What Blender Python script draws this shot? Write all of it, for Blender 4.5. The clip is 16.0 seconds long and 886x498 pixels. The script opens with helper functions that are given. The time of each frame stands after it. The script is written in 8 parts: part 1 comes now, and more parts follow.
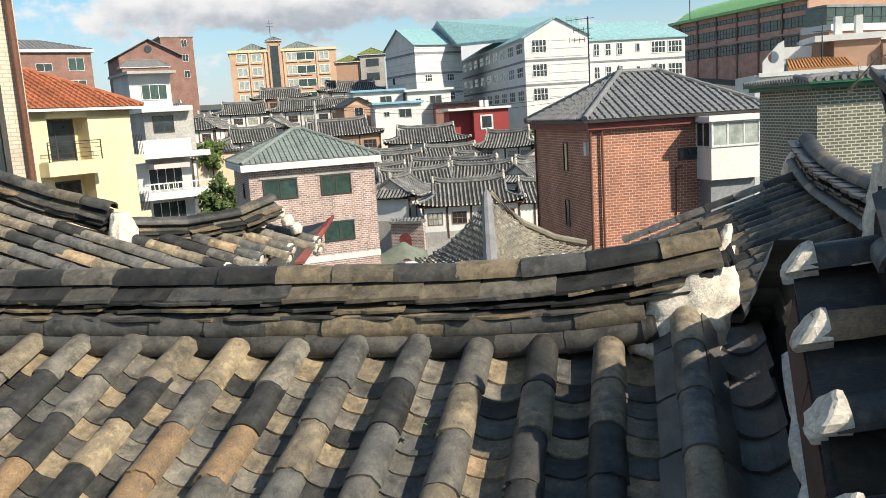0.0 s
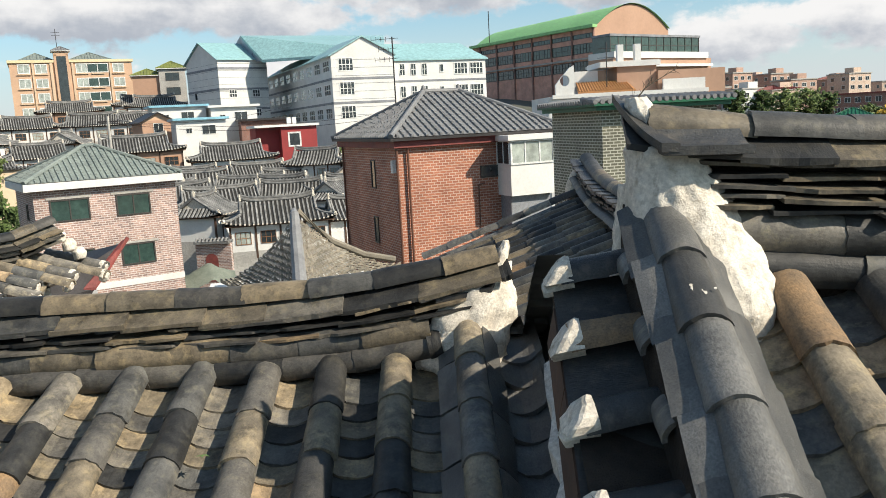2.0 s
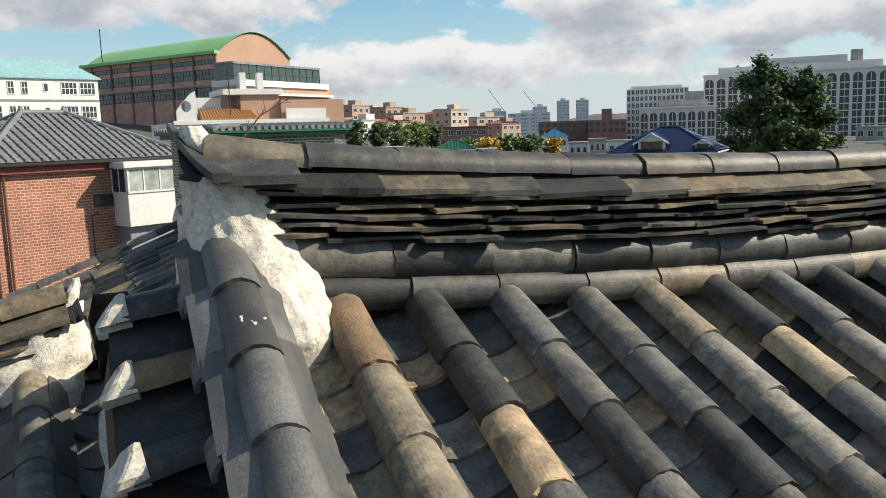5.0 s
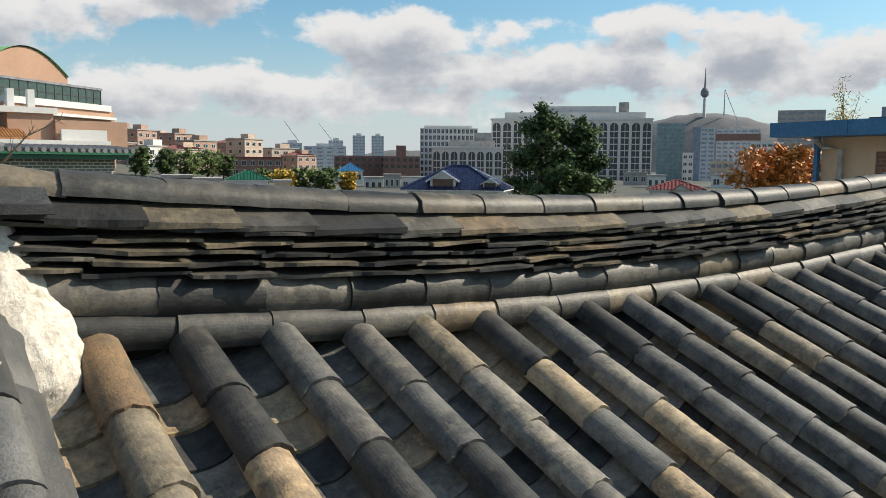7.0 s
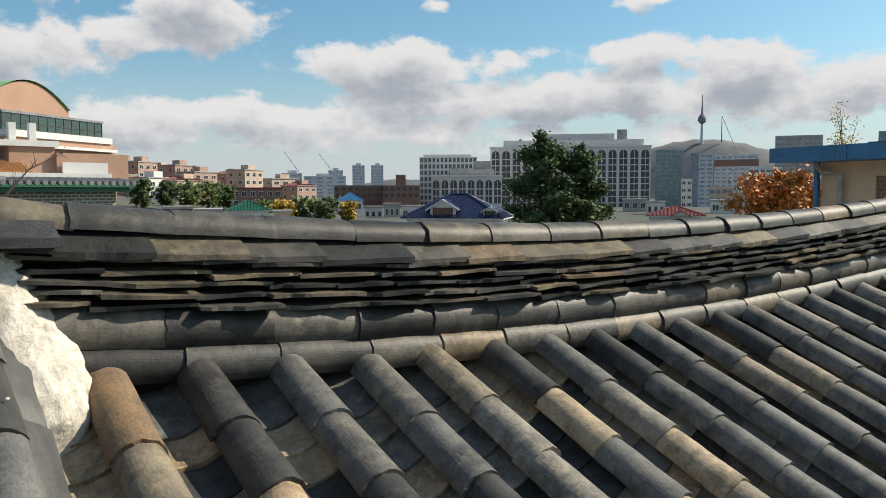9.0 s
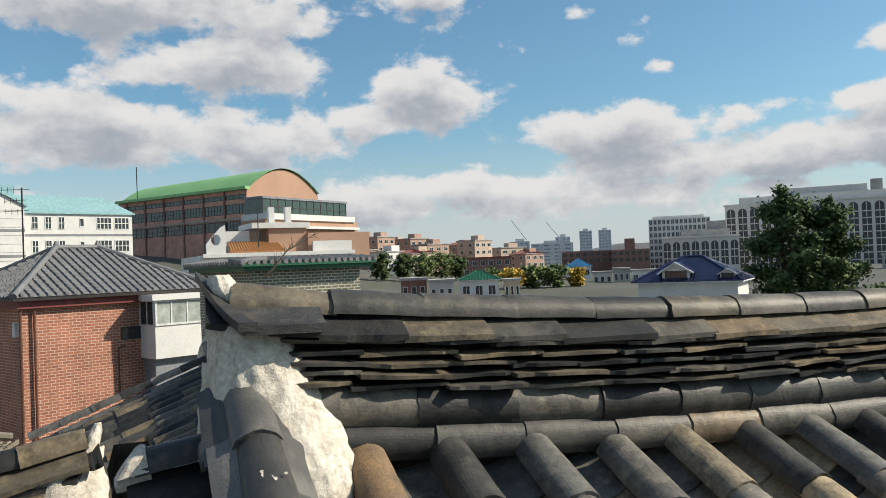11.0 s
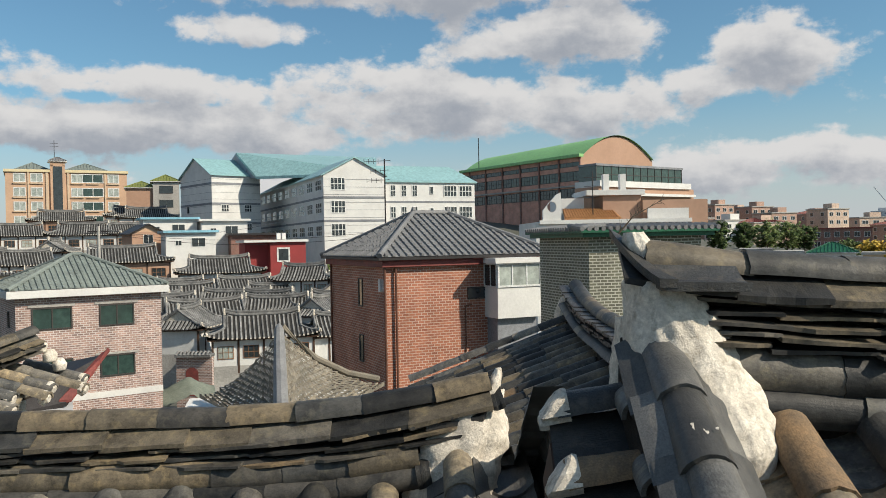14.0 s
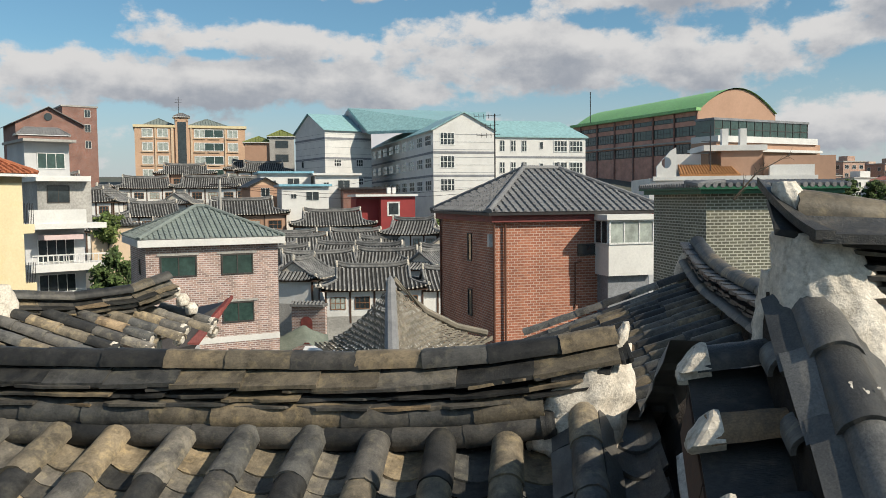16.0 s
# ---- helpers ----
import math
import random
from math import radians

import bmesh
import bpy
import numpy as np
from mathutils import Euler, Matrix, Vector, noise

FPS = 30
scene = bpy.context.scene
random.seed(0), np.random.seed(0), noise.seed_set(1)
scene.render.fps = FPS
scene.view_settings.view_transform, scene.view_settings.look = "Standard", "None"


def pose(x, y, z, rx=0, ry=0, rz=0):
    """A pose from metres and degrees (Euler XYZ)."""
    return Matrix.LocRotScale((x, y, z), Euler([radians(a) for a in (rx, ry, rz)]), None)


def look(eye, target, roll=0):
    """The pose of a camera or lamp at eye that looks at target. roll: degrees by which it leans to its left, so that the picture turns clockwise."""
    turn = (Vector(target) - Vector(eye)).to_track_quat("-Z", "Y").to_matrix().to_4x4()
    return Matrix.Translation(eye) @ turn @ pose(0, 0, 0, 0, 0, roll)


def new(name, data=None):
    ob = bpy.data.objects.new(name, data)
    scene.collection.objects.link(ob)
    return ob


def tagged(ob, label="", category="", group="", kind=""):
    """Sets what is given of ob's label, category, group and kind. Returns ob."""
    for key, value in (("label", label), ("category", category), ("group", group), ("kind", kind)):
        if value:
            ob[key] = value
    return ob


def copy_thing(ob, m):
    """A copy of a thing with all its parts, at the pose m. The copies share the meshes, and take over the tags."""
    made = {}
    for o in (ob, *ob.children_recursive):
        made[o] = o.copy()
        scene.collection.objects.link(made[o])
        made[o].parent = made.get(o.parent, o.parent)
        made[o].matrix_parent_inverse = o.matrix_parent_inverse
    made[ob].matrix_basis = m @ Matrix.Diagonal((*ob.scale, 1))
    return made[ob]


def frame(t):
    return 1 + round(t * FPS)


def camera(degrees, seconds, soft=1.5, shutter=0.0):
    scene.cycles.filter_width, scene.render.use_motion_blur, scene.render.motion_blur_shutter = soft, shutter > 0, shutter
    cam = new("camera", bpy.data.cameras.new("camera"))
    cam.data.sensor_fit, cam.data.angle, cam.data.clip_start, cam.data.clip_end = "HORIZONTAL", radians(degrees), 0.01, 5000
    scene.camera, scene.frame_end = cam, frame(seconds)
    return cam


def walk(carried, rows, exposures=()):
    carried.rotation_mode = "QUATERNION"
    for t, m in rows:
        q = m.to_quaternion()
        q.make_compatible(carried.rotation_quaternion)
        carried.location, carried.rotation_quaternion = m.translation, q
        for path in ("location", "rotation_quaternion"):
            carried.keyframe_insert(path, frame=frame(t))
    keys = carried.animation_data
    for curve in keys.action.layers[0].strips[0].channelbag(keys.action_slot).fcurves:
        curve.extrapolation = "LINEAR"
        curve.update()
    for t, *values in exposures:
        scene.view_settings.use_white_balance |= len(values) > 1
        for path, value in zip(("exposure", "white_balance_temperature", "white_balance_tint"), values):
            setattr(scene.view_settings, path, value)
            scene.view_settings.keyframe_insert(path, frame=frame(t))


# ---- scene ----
cam = camera(57.01, 16.0, soft=0.9)
PATH = [
    (0.0, pose(-0.000, 0.000, 8.000, 80.70, 3.59, -0.48)),
    (0.5, pose(0.032, 0.005, 8.001, 80.57, 3.39, -3.50)),
    (1.0, pose(0.059, 0.004, 8.004, 80.44, 3.23, -6.62)),
    (1.5, pose(0.087, -0.004, 8.006, 80.78, 3.19, -9.93)),
    (2.0, pose(0.109, -0.014, 8.006, 81.14, 3.04, -13.68)),
    (2.5, pose(0.139, -0.024, 8.013, 81.28, 3.09, -17.66)),
    (3.0, pose(0.193, -0.040, 8.016, 82.17, 2.99, -22.59)),
    (3.5, pose(0.247, -0.056, 8.016, 82.44, 2.82, -27.89)),
    (4.0, pose(0.275, -0.073, 8.016, 82.28, 2.82, -32.08)),
    (4.5, pose(0.284, -0.077, 8.015, 82.10, 2.73, -35.03)),
    (5.0, pose(0.303, -0.062, 8.003, 81.93, 1.91, -39.16)),
    (7.5, pose(0.356, -0.099, 8.012, 84.60, -0.52, -54.98)),
    (8.0, pose(0.347, -0.073, 8.007, 84.82, -0.52, -55.56)),
    (10.5, pose(0.349, -0.068, 8.039, 90.22, 2.12, -42.44)),
    (11.0, pose(0.308, -0.060, 8.050, 91.10, 2.30, -37.47)),
    (11.5, pose(0.265, -0.028, 8.053, 91.52, 2.15, -33.86)),
    (12.0, pose(0.201, -0.014, 8.055, 91.60, 2.04, -29.41)),
    (12.5, pose(0.166, -0.000, 8.052, 91.69, 1.92, -24.77)),
    (13.0, pose(0.134, 0.003, 8.051, 91.70, 1.83, -21.43)),
    (13.5, pose(0.097, 0.008, 8.038, 91.30, 1.48, -18.13)),
    (14.0, pose(0.080, 0.004, 8.028, 89.52, 1.15, -14.52)),
    (14.5, pose(0.063, 0.024, 8.026, 88.49, 0.67, -12.50)),
    (15.0, pose(0.052, 0.054, 8.011, 88.21, 0.53, -10.64)),
    (15.5, pose(0.036, 0.061, 8.009, 87.26, 0.57, -8.74)),
    (16.0, pose(0.006, 0.039, 8.006, 86.52, 0.57, -6.95)),
]
walk(cam, PATH, exposures=[(0.0, 0.56), (5.0, 0.48), (7.5, 0.34), (10.5, 0.3), (13.0, 0.18), (16.0, 0.12)])
EYE = 8.0


def pol(az, d, el=0.0):
    """A place by bearing (degrees right of +y), plan distance and elevation angle seen from the viewpoint."""
    a = radians(az)
    return Vector((d * math.sin(a), d * math.cos(a), EYE + d * math.tan(radians(el))))


# ---- daylight ----
SUN_AZ, SUN_EL = 126.0, 38.0
world = bpy.data.worlds.new("sky")
scene.world = world
world.use_nodes = True
wn, wl = world.node_tree.nodes, world.node_tree.links
wn.clear()


def wnode(kind, **values):
    n = wn.new(kind)
    for k, v in values.items():
        n.inputs[k].default_value = v
    return n


def wmath(op, a, b=None, c=None):
    n = wn.new("ShaderNodeMath")
    n.operation = op
    for i, q in enumerate((a, b, c)):
        if q is None:
            continue
        if isinstance(q, (int, float)):
            n.inputs[i].default_value = q
        else:
            wl.new(q, n.inputs[i])
    return n.outputs[0]


sky = wn.new("ShaderNodeTexSky")
sky.sky_type, sky.sun_disc = "NISHITA", False
sky.sun_elevation, sky.sun_rotation = radians(SUN_EL), radians(SUN_AZ)
sky.altitude, sky.air_density, sky.dust_density, sky.ozone_density = 60, 1.0, 1.2, 1.6
coord = wn.new("ShaderNodeTexCoord")
sep = wn.new("ShaderNodeSeparateXYZ")
wl.new(coord.outputs["Generated"], sep.inputs[0])
sx, sy, sz = sep.outputs
az_out = wmath("MULTIPLY", wmath("ARCTAN2", sx, sy), 180 / math.pi)
el_out = wmath("MULTIPLY", wmath("ARCSINE", sz), 180 / math.pi)
# bearing, elevation, half width, half height, weight of each bank
BANKS = [
    (14.0, 17.6, 20, 2.1, 1.12), (22.5, 13.6, 8, 2.2, 1.05), (13.0, 9.4, 11, 2.4, 1.05), (25.0, 9.0, 7, 2.4, 1.0),
    (36.5, 12.0, 4.2, 3.0, 0.95), (33.0, 10.0, 4.5, 1.6, 0.9), (1.0, 7.4, 9, 1.6, 0.95), (-10, 7.9, 17, 1.9, 1.12),
    (50.0, 8.6, 9, 1.8, 1.05), (61.0, 6.4, 17, 1.7, 1.15), (41.0, 5.2, 10, 1.3, 0.85), (73.5, 7.6, 4, 2.0, 1.0),
    (80.0, 6.0, 7, 2.0, 1.0), (37.0, 18.6, 3.0, 1.3, 0.85), (53.0, 12.6, 1.6, 0.6, 0.8), (47.5, 16.6, 1.3, 0.6, 0.7),
    (67.0, 13.0, 2.0, 0.9, 0.8), (84, 12.5, 5, 2.0, 0.9), (30, 4.2, 60, 1.9, 0.72), (-3.0, 10.6, 12, 1.3, 0.9), (2.0, 14.5, 5, 1.3, 0.75), (67.0, 9.5, 8, 1.0, 0.75),
]


def density(up):
    """Cloud thickness in a direction, or `up` degrees above it."""
    el = wmath("ADD", el_out, up) if up else el_out
    c_ = wn.new("ShaderNodeCombineXYZ")
    wl.new(az_out, c_.inputs[0])
    wl.new(el, c_.inputs[1])
    mass = None
    for az0, el0, hw, hh, weight in BANKS:
        dx = wmath("DIVIDE", wmath("SUBTRACT", az_out, az0), hw)
        dy = wmath("DIVIDE", wmath("SUBTRACT", el, el0), hh)
        r2 = wmath("ADD", wmath("MULTIPLY", dx, dx), wmath("MULTIPLY", dy, dy))
        one = wmath("MULTIPLY", wmath("EXPONENT", wmath("MULTIPLY", r2, -0.9)), weight)
        mass = one if mass is None else wmath("MAXIMUM", mass, one)
    # beyond the view the broken cloud goes on
    beyond = wmath("MULTIPLY", wmath("GREATER_THAN", wmath("ABSOLUTE", wmath("SUBTRACT", az_out, 30.0)), 65.0), 0.33)
    mass = wmath("MAXIMUM", mass, beyond)
    total = wmath("MULTIPLY", mass, 0.62)
    for scale, detail, rough, stretch, offset, gain in ((0.17, 6.0, 0.55, 1.7, 3.0, 1.3), (0.5, 6.0, 0.62, 1.3, 11.0, 0.55)):
        m_ = wn.new("ShaderNodeMapping")
        m_.inputs["Scale"].default_value = (scale, scale * stretch, 1)
        m_.inputs["Location"].default_value = (offset, offset * 0.7, 0)
        wl.new(c_.outputs[0], m_.inputs[0])
        n_ = wn.new("ShaderNodeTexNoise")
        n_.inputs["Scale"].default_value, n_.inputs["Detail"].default_value, n_.inputs["Roughness"].default_value = 1.0, detail, rough
        wl.new(m_.outputs[0], n_.inputs["Vector"])
        total = wmath("ADD", total, wmath("MULTIPLY", wmath("SUBTRACT", n_.outputs[0], 0.5), gain))
    return total


dens = density(0.0)
above = density(1.3)
cover = wn.new("ShaderNodeMapRange")
cover.interpolation_type = "SMOOTHSTEP"
cover.inputs["From Min"].default_value, cover.inputs["From Max"].default_value = 0.2, 0.42
wl.new(dens, cover.inputs["Value"])
# sunlit tops are white; where thick cloud lies above, the underside is grey
tone = wn.new("ShaderNodeMapRange")
tone.interpolation_type = "SMOOTHSTEP"
tone.inputs["From Min"].default_value, tone.inputs["From Max"].default_value = 0.15, 0.85
wl.new(above, tone.inputs["Value"])
cloud = wn.new("ShaderNodeMix")
cloud.data_type = "RGBA"
cloud.inputs[6].default_value = (9.9, 9.8, 9.7, 1)
cloud.inputs[7].default_value = (4.8, 5.2, 5.9, 1)
wl.new(tone.outputs[0], cloud.inputs[0])
skymix = wn.new("ShaderNodeMix")
skymix.data_type = "RGBA"
wl.new(cover.outputs[0], skymix.inputs[0])
haze = wn.new("ShaderNodeMix")
haze.data_type = "RGBA"
haze.inputs[7].default_value = (7.9, 8.2, 8.7, 1)
hz = wn.new("ShaderNodeMapRange")
hz.interpolation_type = "SMOOTHSTEP"
hz.inputs["From Min"].default_value, hz.inputs["From Max"].default_value = -2.0, 11.0
hz.inputs["To Min"].default_value, hz.inputs["To Max"].default_value = 0.92, 0.0
wl.new(el_out, hz.inputs["Value"])
wl.new(hz.outputs[0], haze.inputs[0])
tint = wn.new("ShaderNodeMix")
tint.data_type, tint.blend_type = "RGBA", "MULTIPLY"
tint.inputs[0].default_value = 1.0
tint.inputs[7].default_value = (1.15, 1.58, 1.63, 1)
wl.new(sky.outputs[0], tint.inputs[6])
wl.new(tint.outputs[2], haze.inputs[6])
wl.new(haze.outputs[2], skymix.inputs[6])
wl.new(cloud.outputs[2], skymix.inputs[7])
background = wn.new("ShaderNodeBackground")
background.inputs["Strength"].default_value = 0.064
wl.new(skymix.outputs[2], background.inputs[0])
wout = wn.new("ShaderNodeOutputWorld")
wl.new(background.outputs[0], wout.inputs[0])

sun = new("sun", bpy.data.lights.new("sun", "SUN"))
sun.data.energy, sun.data.angle, sun.data.color = 5.0, radians(0.55), (1.0, 0.9, 0.74)
a, e = radians(SUN_AZ), radians(SUN_EL)
sun.matrix_world = look((0, 0, 60), Vector((0, 0, 60)) - Vector((math.sin(a) * math.cos(e), math.cos(a) * math.cos(e), math.sin(e))))


# ---- materials ----
def material(name, base, other=None, rough=0.8, scale=6.0, fine=60.0, bump=0.25, vary=0.0, metallic=0.0, stain=None,
             stain_amount=0.35, per="object", spec=0.35, grain_by=0.55, mixlow=0.35, mixhigh=0.65, bump_dist=0.004, own=False):
    """A surface with two scales of mottling, optional stains, per-piece variation and fine relief."""
    m = bpy.data.materials.new(name)
    m.use_nodes = True
    n, l = m.node_tree.nodes, m.node_tree.links
    p = n["Principled BSDF"]
    p.inputs["Roughness"].default_value, p.inputs["Metallic"].default_value = rough, metallic
    p.inputs["Specular IOR Level"].default_value = spec
    geo = n.new("ShaderNodeNewGeometry")
    tex = n.new("ShaderNodeTexCoord")
    where = geo.outputs["Position"]
    info = n.new("ShaderNodeObjectInfo")
    rnd = info.outputs["Random"] if per == "object" else geo.outputs["Random Per Island"]

    where_small = where
    if own:
        # each piece has its own grain, drawn out along its length
        scatter = n.new("ShaderNodeVectorMath")
        scatter.operation = "MULTIPLY_ADD"
        scatter.inputs[1].default_value = (37.0, 91.0, 53.0)
        l.new(info.outputs["Random"], scatter.inputs[0])
        l.new(tex.outputs["Object"], scatter.inputs[2])
        where = scatter.outputs[0]
        drawn = n.new("ShaderNodeMapping")
        drawn.inputs["Scale"].default_value = (1.0, 0.6, 1.0)
        l.new(where, drawn.inputs[0])
        where_small = drawn.outputs[0]

    def noise_at(s, d, r=0.6):
        t = n.new("ShaderNodeTexNoise")
        t.inputs["Scale"].default_value, t.inputs["Detail"].default_value, t.inputs["Roughness"].default_value = s, d, r
        l.new(where_small if s == fine else where, t.inputs["Vector"])
        return t.outputs[0]

    big, small = noise_at(scale, 4), noise_at(fine, 5, 0.7)
    other = other or tuple(c * 0.7 for c in base)
    mix = n.new("ShaderNodeMix")
    mix.data_type = "RGBA"
    mix.inputs[6].default_value, mix.inputs[7].default_value = (*base, 1), (*other, 1)
    ramp = n.new("ShaderNodeMapRange")
    ramp.inputs["From Min"].default_value, ramp.inputs["From Max"].default_value = mixlow, mixhigh
    l.new(big, ramp.inputs["Value"])
    l.new(ramp.outputs[0], mix.inputs[0])
    col = mix.outputs[2]
    grain = n.new("ShaderNodeMix")
    grain.data_type, grain.blend_type = "RGBA", "MULTIPLY"
    grain.inputs[0].default_value = grain_by
    gr = n.new("ShaderNodeMapRange")
    gr.inputs["From Min"].default_value, gr.inputs["From Max"].default_value = 0.34, 0.66
    gr.inputs["To Min"].default_value, gr.inputs["To Max"].default_value = 0.55, 1.35
    l.new(small, gr.inputs["Value"])
    l.new(col, grain.inputs[6])
    l.new(gr.outputs[0], grain.inputs[7])
    col = grain.outputs[2]
    if stain:
        st = n.new("ShaderNodeMix")
        st.data_type = "RGBA"
        st.inputs[7].default_value = (*stain, 1)
        sr = n.new("ShaderNodeMapRange")
        sr.inputs["From Min"].default_value, sr.inputs["From Max"].default_value = 0.52, 0.68
        sr.inputs["To Max"].default_value = stain_amount
        l.new(noise_at(scale * 2.3, 7, 0.7), sr.inputs["Value"])
        l.new(sr.outputs[0], st.inputs[0])
        l.new(col, st.inputs[6])
        col = st.outputs[2]
    if vary:
        hsv = n.new("ShaderNodeHueSaturation")
        vr = n.new("ShaderNodeMapRange")
        vr.inputs["To Min"].default_value, vr.inputs["To Max"].default_value = 1 - vary, 1 + vary
        l.new(rnd, vr.inputs["Value"])
        l.new(vr.outputs[0], hsv.inputs["Value"])
        l.new(col, hsv.inputs["Color"])
        col = hsv.outputs[0]
    l.new(col, p.inputs["Base Color"])
    rr = n.new("ShaderNodeMapRange")
    rr.inputs["To Min"].default_value, rr.inputs["To Max"].default_value = max(rough - 0.15, 0.05), min(rough + 0.15, 1)
    l.new(small, rr.inputs["Value"])
    l.new(rr.outputs[0], p.inputs["Roughness"])
    if bump:
        b = n.new("ShaderNodeBump")
        b.inputs["Strength"].default_value, b.inputs["Distance"].default_value = bump, bump_dist
        l.new(small, b.inputs["Height"])
        l.new(b.outputs[0], p.inputs["Normal"])
    return m


def tile_material(name, per="object", dark=1.0, gain_by=1.4):
    """Fired grey clay tile: grey, with brown, ochre and near-black pieces, lichen and dust."""
    m = material(name, (0.142, 0.13, 0.113), (0.068, 0.064, 0.059), rough=0.52, scale=8, fine=120, bump=0.3, vary=0.45, grain_by=0.5, own=True,
                 stain=(0.21, 0.185, 0.135), stain_amount=0.7, per=per, spec=0.3, bump_dist=0.003)
    n, l = m.node_tree.nodes, m.node_tree.links
    p = n["Principled BSDF"]
    src = p.inputs["Base Color"].links[0].from_socket
    info = n.new("ShaderNodeObjectInfo")
    geo = n.new("ShaderNodeNewGeometry")
    rnd = info.outputs["Random"] if per == "object" else geo.outputs["Random Per Island"]
    ramp = n.new("ShaderNodeValToRGB")
    ramp.color_ramp.interpolation = "CONSTANT"
    stops = [(0.0, (0.5, 0.53, 0.57)), (0.2, (0.95, 0.96, 0.97)), (0.42, (1.4, 1.27, 1.04)), (0.55, (0.68, 0.72, 0.76)),
             (0.72, (1.6, 1.38, 1.04)), (0.82, (1.0, 0.98, 0.93)), (0.96, (1.5, 1.2, 0.86))]
    els = ramp.color_ramp.elements
    els[0].position, els[0].color = 0.0, (*[c * dark * 0.55 for c in stops[0][1]], 1)
    els[1].position, els[1].color = stops[1][0], (*[c * dark * 0.55 for c in stops[1][1]], 1)
    for at, c in stops[2:]:
        els.new(at).color = (*[q * dark * 0.55 for q in c], 1)
    l.new(rnd, ramp.inputs[0])
    # hand-combed clay: faint swirling combing over soft unevenness
    fine_bump = p.inputs["Normal"].links[0].from_node
    place = n["Vector Math"].outputs[0]
    lump = n.new("ShaderNodeTexNoise")
    lump.inputs["Scale"].default_value, lump.inputs["Detail"].default_value, lump.inputs["Roughness"].default_value = 20.0, 4.0, 0.6
    l.new(place, lump.inputs["Vector"])
    relief = n.new("ShaderNodeBump")
    relief.inputs["Strength"].default_value, relief.inputs["Distance"].default_value = 0.35, 0.006
    l.new(lump.outputs[0], relief.inputs["Height"])
    comb_ = n.new("ShaderNodeTexWave")
    comb_.inputs["Scale"].default_value, comb_.inputs["Distortion"].default_value, comb_.inputs["Detail"].default_value, comb_.inputs["Detail Scale"].default_value = 32.0, 9.0, 1.0, 0.25
    l.new(place, comb_.inputs["Vector"])
    combing = n.new("ShaderNodeBump")
    combing.inputs["Strength"].default_value, combing.inputs["Distance"].default_value = 0.05, 0.002
    l.new(comb_.outputs[1], combing.inputs["Height"])
    l.new(relief.outputs[0], combing.inputs["Normal"])
    l.new(combing.outputs[0], fine_bump.inputs["Normal"])
    mul = n.new("ShaderNodeMix")
    mul.data_type, mul.blend_type = "RGBA", "MULTIPLY"
    mul.inputs[0].default_value = 1.0
    l.new(src, mul.inputs[6])
    l.new(ramp.outputs[0], mul.inputs[7])
    # black lichen in blotches
    lich = n.new("ShaderNodeTexNoise")
    lich.inputs["Scale"].default_value, lich.inputs["Detail"].default_value, lich.inputs["Roughness"].default_value = 14.0, 9.0, 0.75
    l.new(geo.outputs["Position"], lich.inputs["Vector"])
    lr = n.new("ShaderNodeMapRange")
    lr.inputs["From Min"].default_value, lr.inputs["From Max"].default_value = 0.5, 0.68
    lr.inputs["To Min"].default_value, lr.inputs["To Max"].default_value = 1.14, 0.5
    l.new(lich.outputs[0], lr.inputs["Value"])
    spots = n.new("ShaderNodeMix")
    spots.data_type, spots.blend_type = "RGBA", "MULTIPLY"
    spots.inputs[0].default_value = 1.0
    l.new(src, spots.inputs[6])
    l.new(lr.outputs[0], spots.inputs[7])
    src = spots.outputs[2]
    l.new(src, mul.inputs[6])
    gain = n.new("ShaderNodeMix")
    gain.data_type, gain.blend_type = "RGBA", "MULTIPLY"
    gain.inputs[0].default_value = 1.0
    gain.inputs[7].default_value = (gain_by, gain_by, gain_by, 1)
    l.new(mul.outputs[2], gain.inputs[6])
    l.new(gain.outputs[2], p.inputs["Base Color"])
    return m


